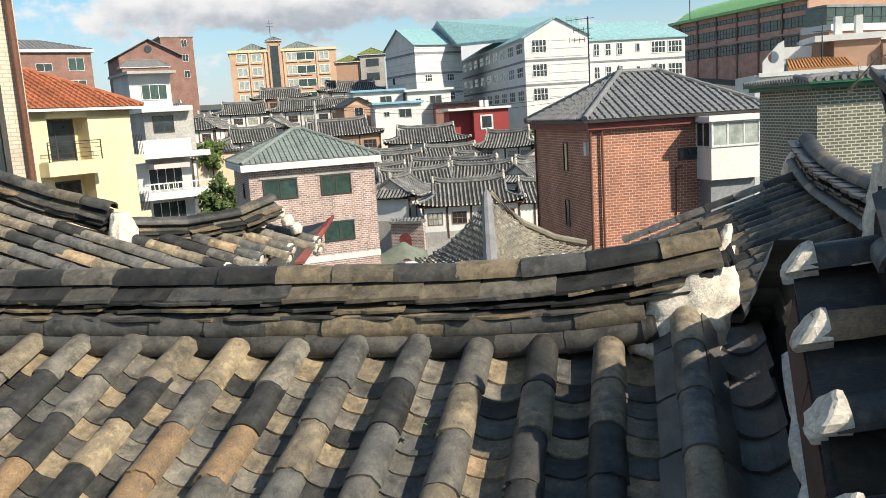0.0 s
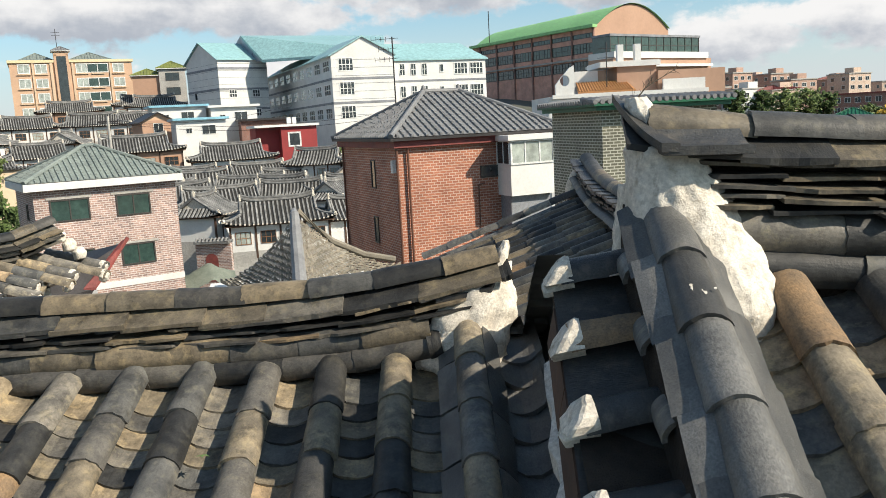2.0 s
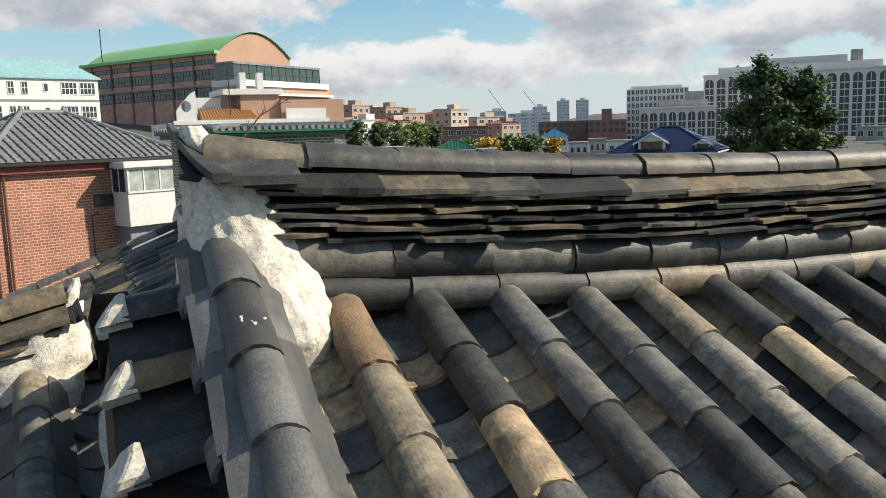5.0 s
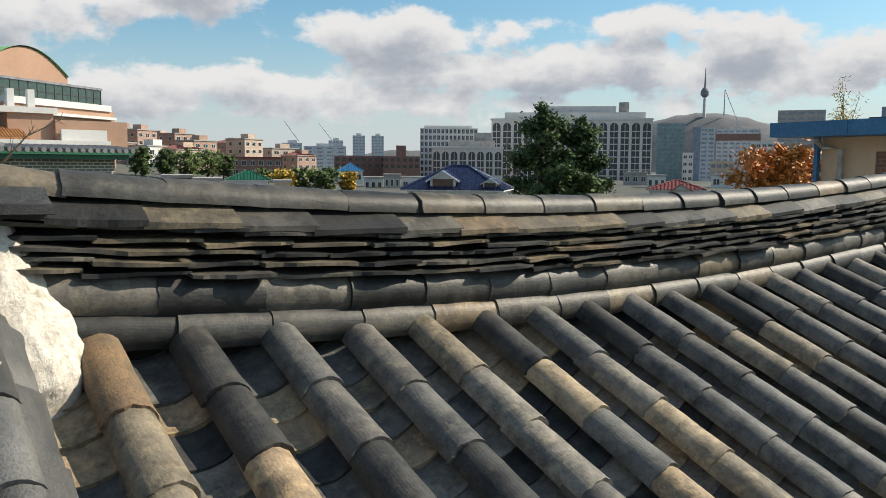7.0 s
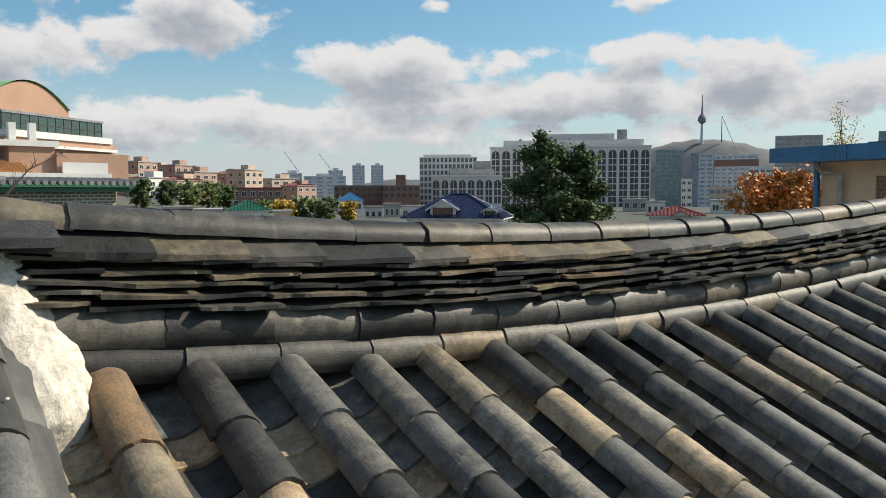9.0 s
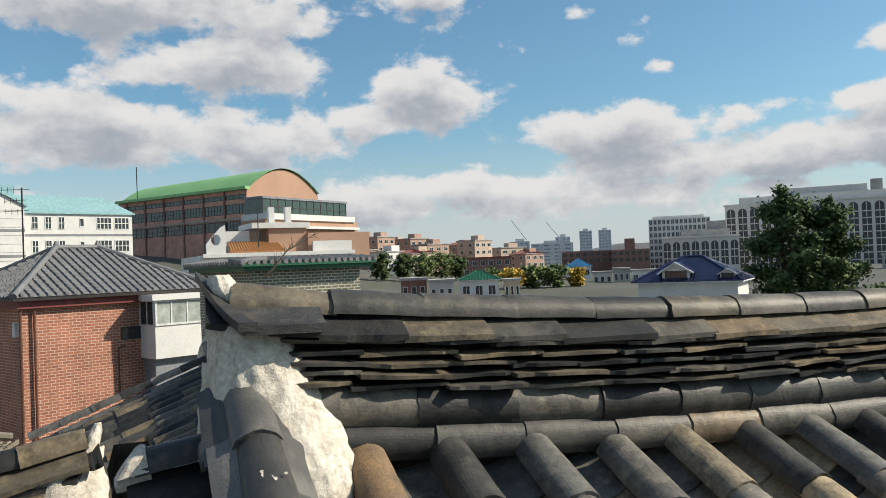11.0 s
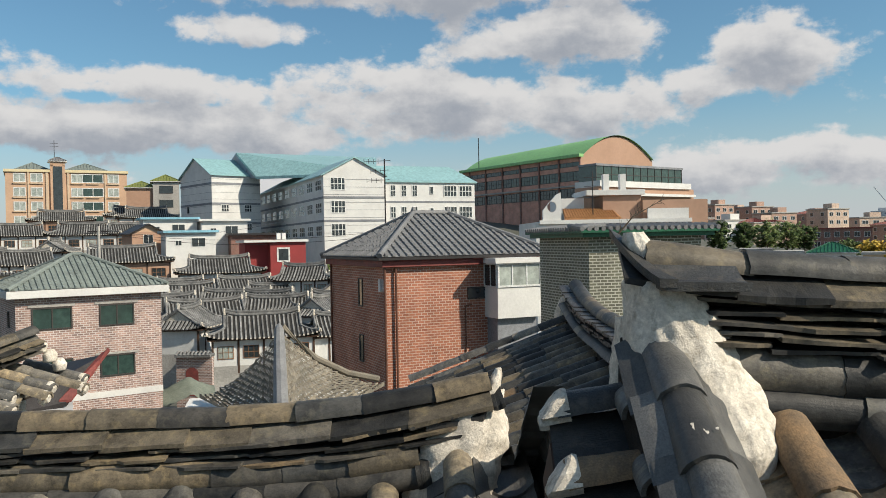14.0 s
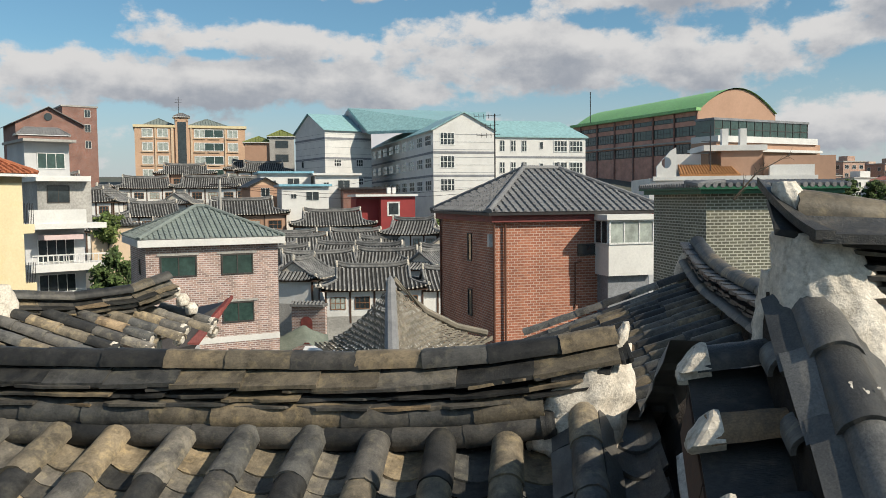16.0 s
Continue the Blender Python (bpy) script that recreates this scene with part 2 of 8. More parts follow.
def brick_material(name, base, other, joint, scale=1.0, bw=0.2, bh=0.067, bump=0.4, mortar=0.008):
    """Brickwork for walls too far off to pick out single bricks."""
    m = bpy.data.materials.new(name)
    m.use_nodes = True
    n, l = m.node_tree.nodes, m.node_tree.links
    p = n["Principled BSDF"]
    p.inputs["Roughness"].default_value = 0.85
    tex = n.new("ShaderNodeTexCoord")
    sp = n.new("ShaderNodeSeparateXYZ")
    l.new(tex.outputs["Object"], sp.inputs[0])
    ad = n.new("ShaderNodeMath")
    l.new(sp.outputs[0], ad.inputs[0])
    l.new(sp.outputs[1], ad.inputs[1])
    cb = n.new("ShaderNodeCombineXYZ")
    l.new(ad.outputs[0], cb.inputs[0])
    l.new(sp.outputs[2], cb.inputs[1])
    bt = n.new("ShaderNodeTexBrick")
    bt.inputs["Color1"].default_value, bt.inputs["Color2"].default_value, bt.inputs["Mortar"].default_value = (*base, 1), (*other, 1), (*joint, 1)
    bt.inputs["Scale"].default_value = scale
    bt.inputs["Brick Width"].default_value, bt.inputs["Row Height"].default_value, bt.inputs["Mortar Size"].default_value = bw, bh, mortar
    l.new(cb.outputs[0], bt.inputs["Vector"])
    t = n.new("ShaderNodeTexNoise")
    t.inputs["Scale"].default_value, t.inputs["Detail"].default_value = 0.8, 5
    l.new(tex.outputs["Object"], t.inputs["Vector"])
    mr = n.new("ShaderNodeMapRange")
    mr.inputs["From Min"].default_value, mr.inputs["From Max"].default_value = 0.3, 0.7
    mr.inputs["To Min"].default_value, mr.inputs["To Max"].default_value = 0.78, 1.15
    l.new(t.outputs[0], mr.inputs[0])
    mul = n.new("ShaderNodeMix")
    mul.data_type, mul.blend_type = "RGBA", "MULTIPLY"
    mul.inputs[0].default_value = 1
    l.new(bt.outputs[0], mul.inputs[6])
    l.new(mr.outputs[0], mul.inputs[7])
    l.new(mul.outputs[2], p.inputs["Base Color"])
    b = n.new("ShaderNodeBump")
    b.invert = True
    b.inputs["Strength"].default_value, b.inputs["Distance"].default_value = bump, 0.01
    l.new(bt.outputs["Fac"], b.inputs["Height"])
    l.new(b.outputs[0], p.inputs["Normal"])
    return m


def glass_material(name, tint, rough=0.08):
    """Window glass over a dark room: dark body, mirror-like skin."""
    m = material(name, tint, tuple(c * 0.6 for c in tint), rough=rough, scale=1.2, fine=3, bump=0.0, spec=0.8)
    return m


M = {}
M["tile"] = tile_material("grey clay tile", gain_by=2.3)
# the same clay tile at lower gains, for ridges and the lower roof
M["tile_ridge"] = tile_material("darker grey ridge tile", gain_by=1.2)
M["tile_lower"] = tile_material("clay tile of the lower roof", gain_by=1.75)
# far rows toned pale, as sunlit ribs stand out from their gaps
M["tile_far"] = material("grey clay tile of far roofs", (0.27, 0.265, 0.255), (0.13, 0.13, 0.128), rough=0.7, scale=1.4, fine=9, bump=0.2, vary=0.3, per="island", stain=(0.06, 0.06, 0.062), stain_amount=0.6, spec=0.3)
M["tile_dark"] = material("dark blue grey clay tile", (0.11, 0.107, 0.1), (0.05, 0.05, 0.049), rough=0.45, scale=4, fine=150, bump=0.5, vary=0.5, grain_by=0.8, stain=(0.2, 0.18, 0.145), stain_amount=0.25, spec=0.5, bump_dist=0.003, own=True)
# own colour of the end tiles; painted shade on verge rolls and wing pans
M["tile_black"] = material("near-black clay tile, own tone and shade", (0.05, 0.05, 0.049), (0.026, 0.026, 0.026), rough=0.42, scale=6, fine=150, bump=0.6, vary=0.25, grain_by=0.8, stain=(0.11, 0.095, 0.075), stain_amount=0.6, own=True)
# earth colour lowered to near black, deepening the shade in the tile gaps
M["clay_bed"] = material("earth bedding under the tiles, darkened as gap shade", (0.045, 0.033, 0.024), (0.015, 0.012, 0.01), rough=0.95, scale=9, fine=120, bump=0.8, bump_dist=0.02)
M["plaster"] = material("old lime plaster", (0.7, 0.64, 0.55), (0.5, 0.45, 0.38), rough=0.92, scale=11, fine=70, bump=0.7, stain=(0.3, 0.26, 0.2), stain_amount=0.75, bump_dist=0.008, grain_by=0.5)
M["white_wall"] = material("white painted wall", (0.68, 0.67, 0.64), (0.6, 0.59, 0.57), rough=0.8, scale=0.5, fine=9, bump=0.1, stain=(0.5, 0.48, 0.44), stain_amount=0.3, grain_by=0.16)
M["grey_wall"] = material("grey rendered wall", (0.5, 0.5, 0.5), (0.4, 0.4, 0.41), rough=0.85, scale=0.5, fine=8, bump=0.15, grain_by=0.16)
M["grey_band"] = material("grey painted band", (0.25, 0.26, 0.28), None, rough=0.8, scale=0.5, fine=8, bump=0.1)
M["concrete"] = material("weathered concrete", (0.42, 0.4, 0.37), (0.3, 0.29, 0.27), rough=0.9, scale=0.4, fine=7, bump=0.2, stain=(0.22, 0.21, 0.2))
M["hq_stone"] = material("grey granite cladding", (0.66, 0.63, 0.59), (0.6, 0.57, 0.54), rough=0.7, scale=0.05, fine=0.6, bump=0.0, grain_by=0.16)
M["yellow_wall"] = material("yellow painted render", (0.66, 0.56, 0.36), (0.6, 0.5, 0.31), rough=0.8, scale=0.5, fine=9, bump=0.12, stain=(0.6, 0.48, 0.22), stain_amount=0.3, grain_by=0.16)
M["orange_wall"] = material("orange ochre render", (0.55, 0.36, 0.24), (0.47, 0.31, 0.21), rough=0.85, scale=0.2, fine=3, bump=0.0, grain_by=0.16)
M["tan_wall"] = material("tan render", (0.6, 0.46, 0.32), (0.5, 0.38, 0.27), rough=0.85, scale=0.2, fine=3, bump=0.0, grain_by=0.16)
M["terracotta_wall"] = material("plain terracotta render", (0.42, 0.26, 0.18), (0.36, 0.22, 0.15), rough=0.8, scale=0.15, fine=2, bump=0.0, grain_by=0.16)
M["red_wall"] = material("dark red painted wall", (0.3, 0.045, 0.045), (0.24, 0.04, 0.04), rough=0.8, scale=0.7, fine=8, bump=0.1, grain_by=0.16)
M["brown_brick"] = brick_material("brown brick", (0.26, 0.12, 0.085), (0.2, 0.09, 0.07), (0.25, 0.2, 0.18))
M["red_brick"] = brick_material("red brick", (0.4, 0.15, 0.085), (0.28, 0.1, 0.06), (0.5, 0.38, 0.31), bw=0.3, bh=0.12, mortar=0.014)
M["pink_brick"] = brick_material("mixed pink grey brick", (0.42, 0.27, 0.22), (0.2, 0.13, 0.115), (0.55, 0.5, 0.47), bw=0.3, bh=0.12, mortar=0.018)
M["cream_brick"] = brick_material("cream glazed brick", (0.6, 0.5, 0.38), (0.52, 0.43, 0.33), (0.36, 0.32, 0.28))
M["olive_brick"] = brick_material("olive grey brick", (0.15, 0.145, 0.1), (0.11, 0.108, 0.08), (0.44, 0.43, 0.36), bw=0.26, bh=0.1, mortar=0.017)
M["school_brick"] = brick_material("brown school brick", (0.62, 0.32, 0.24), (0.52, 0.27, 0.2), (0.54, 0.32, 0.25))
M["teal_roof"] = material("teal sheet metal roof", (0.26, 0.43, 0.44), (0.23, 0.39, 0.4), rough=0.4, scale=0.1, fine=2, bump=0.0, spec=0.5)
M["green_roof"] = material("bright green sheet metal roof", (0.26, 0.5, 0.2), (0.22, 0.44, 0.17), rough=0.45, scale=0.1, fine=2, bump=0.0)
M["dark_green"] = material("dark green painted metal", (0.02, 0.12, 0.06), (0.015, 0.09, 0.05), rough=0.45, scale=1, fine=20, bump=0.1)
M["terracotta"] = material("terracotta roof tile", (0.36, 0.12, 0.055), (0.27, 0.09, 0.045), rough=0.75, scale=2, fine=20, bump=0.3, vary=0.2, per="island")
M["orange_tile"] = material("orange roof tile", (0.42, 0.2, 0.08), (0.34, 0.16, 0.06), rough=0.7, scale=2, fine=20, bump=0.3)
M["cement_tile"] = material("green grey cement tile", (0.2, 0.23, 0.21), (0.15, 0.175, 0.165), rough=0.75, scale=1.5, fine=20, bump=0.3, vary=0.15, per="island")
M["slate_tile"] = material("slate grey cement tile", (0.2, 0.2, 0.2), (0.15, 0.15, 0.155), rough=0.6, scale=1.5, fine=20, bump=0.3, vary=0.15, per="island")
M["buff_tile"] = material("buff weathered cement tile", (0.24, 0.21, 0.165), (0.15, 0.135, 0.11), rough=0.85, scale=1.2, fine=25, bump=0.4, vary=0.25, per="island", stain=(0.2, 0.19, 0.15))
M["blue_tile"] = material("glazed dark blue tile", (0.022, 0.028, 0.085), (0.014, 0.02, 0.06), rough=0.25, scale=2, fine=20, bump=0.1, vary=0.2, per="island", spec=0.7)
M["blue_paint"] = material("blue painted sheet metal", (0.04, 0.17, 0.33), (0.035, 0.14, 0.28), rough=0.45, scale=1.3, fine=20, bump=0.1)
M["light_blue"] = material("light blue sheet roof", (0.25, 0.5, 0.62), None, rough=0.5, scale=0.5, fine=6, bump=0.0)
M["red_paint"] = material("oxide red painted fascia", (0.24, 0.06, 0.05), (0.16, 0.045, 0.04), rough=0.6, scale=3, fine=30, bump=0.2)
M["dark_wood"] = material("dark stained wood", (0.1, 0.055, 0.035), (0.06, 0.035, 0.025), rough=0.75, scale=3, fine=40, bump=0.3)
M["wood"] = material("brown wood joinery", (0.28, 0.14, 0.07), (0.2, 0.1, 0.05), rough=0.7, scale=3, fine=30, bump=0.2)
M["metal_dark"] = material("dark metal", (0.05, 0.045, 0.045), None, rough=0.5, scale=3, fine=30, bump=0.1, metallic=0.4)
M["pipe_brown"] = material("brown painted downpipe", (0.16, 0.07, 0.045), None, rough=0.5, scale=3, fine=30, bump=0.05)
M["frame_white"] = material("white window frame", (0.75, 0.75, 0.73), None, rough=0.5, scale=2, fine=20, bump=0.0)
M["frame_dark"] = material("dark bronze window frame", (0.06, 0.055, 0.05), None, rough=0.5, scale=2, fine=20, bump=0.0)
M["glass"] = glass_material("dark window glass", (0.035, 0.045, 0.05))
M["glass_dark"] = glass_material("matt dark office glass", (0.03, 0.032, 0.035), 0.4)
M["glass_green"] = glass_material("green tinted glass", (0.04, 0.075, 0.066))
M["glass_pale"] = glass_material("pale curtained glass", (0.42, 0.46, 0.42), 0.2)
M["leaf_dark"] = material("dark evergreen leaves", (0.085, 0.125, 0.035), (0.05, 0.08, 0.026), rough=0.85, scale=0.8, fine=12, bump=0.0, vary=0.5, per="island")
M["leaf_green"] = material("green leaves", (0.13, 0.17, 0.045), (0.08, 0.12, 0.03), rough=0.6, scale=0.8, fine=12, bump=0.0, vary=0.5, per="island")
M["leaf_yellow"] = material("yellow autumn leaves", (0.5, 0.33, 0.03), (0.36, 0.24, 0.03), rough=0.6, scale=0.8, fine=12, bump=0.0, vary=0.4, per="island")
M["leaf_orange"] = material("orange autumn leaves", (0.6, 0.2, 0.035), (0.36, 0.17, 0.03), rough=0.6, scale=0.9, fine=12, bump=0.0, vary=0.5, per="island")
M["bark"] = material("bark", (0.09, 0.07, 0.05), None, rough=0.95, scale=3, fine=30, bump=0.5)
M["earth"] = material("city ground of asphalt and earth", (0.12, 0.115, 0.105), (0.075, 0.08, 0.06), rough=0.95, scale=0.03, fine=0.8, bump=0.2, stain=(0.06, 0.085, 0.04))
# near black: the shade between far tile rows is put into this colour
M["gap_shade"] = material("far tile bedding, gap shade in its colour", (0.026, 0.025, 0.024), None, rough=0.95, scale=3, fine=20, bump=0.2)
# distance haze is mixed into these two brick colours
M["hazy_tan"] = material("tan brick of far houses paled by haze", (0.55, 0.42, 0.33), (0.46, 0.35, 0.28), rough=0.9, scale=0.1, fine=1.5, bump=0.0)
M["hazy_brown"] = material("brown brick of far houses paled by haze", (0.42, 0.28, 0.22), (0.36, 0.24, 0.19), rough=0.9, scale=0.1, fine=1.5, bump=0.0)
M["tile_ochre"] = material("ochre fired tile", (0.25, 0.16, 0.085), (0.14, 0.1, 0.065), rough=0.65, scale=14, fine=160, bump=0.5, grain_by=0.8, own=True)
M["mortar"] = material("dirty grey mortar", (0.55, 0.51, 0.46), (0.4, 0.37, 0.33), rough=0.95, scale=8, fine=90, bump=0.6, stain=(0.12, 0.11, 0.1), stain_amount=0.7, bump_dist=0.006)
M["awning"] = material("faded pink awning cloth", (0.62, 0.48, 0.46), (0.55, 0.42, 0.4), rough=0.85, scale=2, fine=20, bump=0.1, grain_by=0.2)
M["roof_green"] = material("yellow green glazed tile", (0.2, 0.22, 0.06), (0.14, 0.16, 0.05), rough=0.6, scale=1, fine=8, bump=0.0)
M["leaf_single"] = material("fallen green leaf", (0.12, 0.2, 0.06), None, rough=0.6, scale=40, fine=200, bump=0.0)
M["tarp"] = material("grey green tarpaulin", (0.17, 0.19, 0.155), (0.12, 0.14, 0.115), rough=0.7, scale=1.5, fine=12, bump=0.4)
# no haze volume: hill and tower colours are greyed and paled instead
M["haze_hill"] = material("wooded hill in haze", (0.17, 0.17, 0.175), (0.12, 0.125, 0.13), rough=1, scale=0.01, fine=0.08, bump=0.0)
M["far_tower"] = material("far tower paled by haze", (0.56, 0.57, 0.58), (0.5, 0.51, 0.53), rough=0.8, scale=0.02, fine=0.3, bump=0.0)
M["far_blue"] = material("blue glass far tower in haze", (0.25, 0.28, 0.33), (0.21, 0.24, 0.29), rough=0.3, scale=0.02, fine=0.3, bump=0.0)
M["far_green"] = material("green glass far tower in haze", (0.27, 0.35, 0.33), (0.23, 0.3, 0.29), rough=0.3, scale=0.02, fine=0.3, bump=0.0)


# ---- building helpers ----
def finish(name, bm, mat, smooth=False):
    me = bpy.data.meshes.new(name)
    bm.to_mesh(me)
    bm.free()
    me.materials.append(mat)
    if smooth:
        me.polygons.foreach_set("use_smooth", [True] * len(me.polygons))
    return me


def part(name, bm, mat, parent, label="", smooth=False, m=None):
    ob = new(name, finish(name, bm, mat, smooth) if isinstance(bm, bmesh.types.BMesh) else bm)
    ob.parent = parent
    if m is not None:
        ob.matrix_basis = m
    if label:
        ob["label"] = label
    return ob


def thing(name, m, label, category, group="", kind=""):
    ob = new(name)
    ob.empty_display_size = 0.2
    ob.matrix_basis = m
    return tagged(ob, label, category, group, kind)


def solo(name, bm, mat, m, label, category, group="", kind="", smooth=False):
    ob = new(name, finish(name, bm, mat, smooth))
    ob.matrix_basis = m
    return tagged(ob, label, category, group, kind)


def add_box(bm, x0, x1, y0, y1, z0, z1):
    v = [bm.verts.new(p) for p in ((x0, y0, z0), (x1, y0, z0), (x1, y1, z0), (x0, y1, z0), (x0, y0, z1), (x1, y0, z1), (x1, y1, z1), (x0, y1, z1))]
    for f in ((0, 3, 2, 1), (4, 5, 6, 7), (0, 1, 5, 4), (1, 2, 6, 5), (2, 3, 7, 6), (3, 0, 4, 7)):
        bm.faces.new([v[i] for i in f])
    return v


def box(x0, x1, y0, y1, z0, z1):
    bm = bmesh.new()
    add_box(bm, x0, x1, y0, y1, z0, z1)
    return bm


def add_poly(bm, points, thick=0.0):
    """A flat polygon, or a slab of it set down by thick."""
    top = [bm.verts.new(p) for p in points]
    bm.faces.new(top)
    if thick:
        low = [bm.verts.new((p[0], p[1], p[2] - thick)) for p in points]
        bm.faces.new(low[::-1])
        for i in range(len(top)):
            j = (i + 1) % len(top)
            bm.faces.new((top[i], low[i], low[j], top[j]))


def add_tube(bm, points, r, sides=8, caps=True):
    """A round bar along points; r a number or one for each point."""
    rs = r if isinstance(r, (list, tuple)) else [r] * len(points)
    rings = []
    for i, p in enumerate(points):
        p = Vector(p)
        d = (Vector(points[min(i + 1, len(points) - 1)]) - Vector(points[max(i - 1, 0)])).normalized()
        s = d.orthogonal().normalized()
        t = d.cross(s)
        rings.append([bm.verts.new(p + (s * math.cos(2 * math.pi * k / sides) + t * math.sin(2 * math.pi * k / sides)) * rs[i]) for k in range(sides)])
    for a, b in zip(rings, rings[1:]):
        for k in range(sides):
            bm.faces.new((a[k], a[(k + 1) % sides], b[(k + 1) % sides], b[k]))
    if caps:
        bm.faces.new(rings[0][::-1])
        bm.faces.new(rings[-1])


def add_loft(bm, profiles, closed=False):
    """A skin over equal rows of points."""
    rows = [[bm.verts.new(p) for p in row] for row in profiles]
    n = len(rows[0])
    for a, b in zip(rows, rows[1:]):
        for k in range(n if closed else n - 1):
            bm.faces.new((a[k], a[(k + 1) % n], b[(k + 1) % n], b[k]))
    return rows


# ---- ground ----
def ground_z(x, y):
    d = math.hypot(x, y)
    az = math.degrees(math.atan2(x, y))
    w = min(max((az - 15) / 30, 0), 1)
    w = w * w * (3 - 2 * w)
    left = float(np.interp(d, [0, 12, 30, 55, 80, 100, 125, 145, 165, 190, 240, 600, 5000], [-5.2, -6.0, -9.0, -12.0, -13.0, -11.0, -6.5, -3.2, -0.8, 3.0, 7.0, 8, 0]))
    right = float(np.interp(d, [0, 12, 30, 60, 100, 200, 350, 700, 1500, 5000], [-5.2, -6.0, -8.0, -8.5, -8.0, -6.0, -6.0, -13, -22, -30]))
    return EYE + left * (1 - w) + right * w


bm = bmesh.new()
rads = [0.0, 3, 6, 9, 12, 16, 20, 25, 30, 36, 43, 50, 58, 66, 75, 85, 97, 110, 125, 142, 160, 180, 205, 240, 280, 340, 420, 540, 700, 950, 1300, 1900, 2900, 4800]
SEG = 96
rings_ = []
for r in rads[1:]:
    rings_.append([bm.verts.new((r * math.sin(2 * math.pi * k / SEG), r * math.cos(2 * math.pi * k / SEG), ground_z(r * math.sin(2 * math.pi * k / SEG), r * math.cos(2 * math.pi * k / SEG)))) for k in range(SEG)])
c0 = bm.verts.new((0, 0, ground_z(0, 0)))
for k in range(SEG):
    bm.faces.new((c0, rings_[0][(k + 1) % SEG], rings_[0][k]))
for a_, b_ in zip(rings_, rings_[1:]):
    for k in range(SEG):
        bm.faces.new((a_[k], a_[(k + 1) % SEG], b_[(k + 1) % SEG], b_[k]))
bmesh.ops.recalc_face_normals(bm, faces=bm.faces)
solo("ground", bm, M["earth"], Matrix(), "sloping city ground of asphalt and earth", "ground", kind="structure", smooth=True)


# ---- clay tiles of the near roofs ----
rng = random.Random(7)


def cover_mesh(name, r=0.067, length=0.325, segs=10, taper=0.92, seed=0, arc=math.pi, bow=0.0):
    """A half-round clay tile along +y (down the slope), its wide lower end over the next; thick rim, uneven skin."""
    q = random.Random(seed)
    bm = bmesh.new()
    steps = 5
    rows_o, rows_i = [], []
    for j in range(steps + 1):
        f = j / steps
        rr = r * (taper + (1 - taper) * f) * (1 + q.uniform(-0.012, 0.012))
        zoff = bow * math.sin(math.pi * f) + q.uniform(-0.0012, 0.0012)
        yy = -length / 2 + f * length
        o, i = [], []
        for k in range(segs + 1):
            a = (math.pi - arc) / 2 + arc * k / segs
            w = 1 + q.uniform(-0.012, 0.012)
            rag = q.uniform(-0.004, 0.004) if j in (0, steps) else 0
            o.append((math.cos(a) * rr * w, yy + rag, math.sin(a) * rr * w * 0.92 + zoff))
            i.append((math.cos(a) * (rr - 0.016), yy + rag, math.sin(a) * (rr - 0.016) * 0.92 + zoff))
        rows_o.append(o)
        rows_i.append(i)
    O = add_loft(bm, rows_o)
    n = segs
    low_out = [bm.verts.new(p) for p in rows_o[-1]]
    up_out = [bm.verts.new(p) for p in rows_o[0]]
    low_in = [bm.verts.new(p) for p in rows_i[-1]]
    deep = [bm.verts.new((p[0], p[1] - 0.05, p[2])) for p in rows_i[-1]]
    for k in range(n):
        bm.faces.new((low_out[k], low_out[k + 1], low_in[k + 1], low_in[k]))
        bm.faces.new((low_in[k], low_in[k + 1], deep[k + 1], deep[k]))
    up_in = [bm.verts.new(p) for p in rows_i[0]]
    for k in range(n):
        bm.faces.new((up_out[k + 1], up_out[k], up_in[k], up_in[k + 1]))
    bmesh.ops.recalc_face_normals(bm, faces=bm.faces)
    me = finish(name, bm, M["tile"])
    me.polygons.foreach_set("use_smooth", [len(p.vertices) == 4 and j < steps * segs for j, p in enumerate(me.polygons)])
    return me


def pan_mesh(name, w=0.25, length=0.3, sag=0.05, t=0.021, seed=0):
    """A shallow dished clay tile along +y (down the slope), lower edge curved and thick."""
    q = random.Random(seed)
    bm = bmesh.new()
    segs, steps = 8, 3
    top, bot = [], []
    for j in range(steps + 1):
        f = j / steps
        a, b = [], []
        for k in range(segs + 1):
            x = -w / 2 + w * k / segs
            z = sag * (2 * x / w) ** 2 + q.uniform(-0.0015, 0.0015)
            y = -length / 2 + f * length + (0.02 * (1 - (2 * x / w) ** 2) + q.uniform(-0.003, 0.003) if j == steps else 0)
            a.append((x, y, z))
            b.append((x, y, z - t))
        top.append(a)
        bot.append(b)
    T = add_loft(bm, top)
    B = add_loft(bm, [bot[-1], bot[0]])
    for k in range(segs):
        bm.faces.new((T[-1][k], T[-1][k + 1], B[0][k + 1], B[0][k]))
    bmesh.ops.recalc_face_normals(bm, faces=bm.faces)
    me = finish(name, bm, M["tile"])
    return me


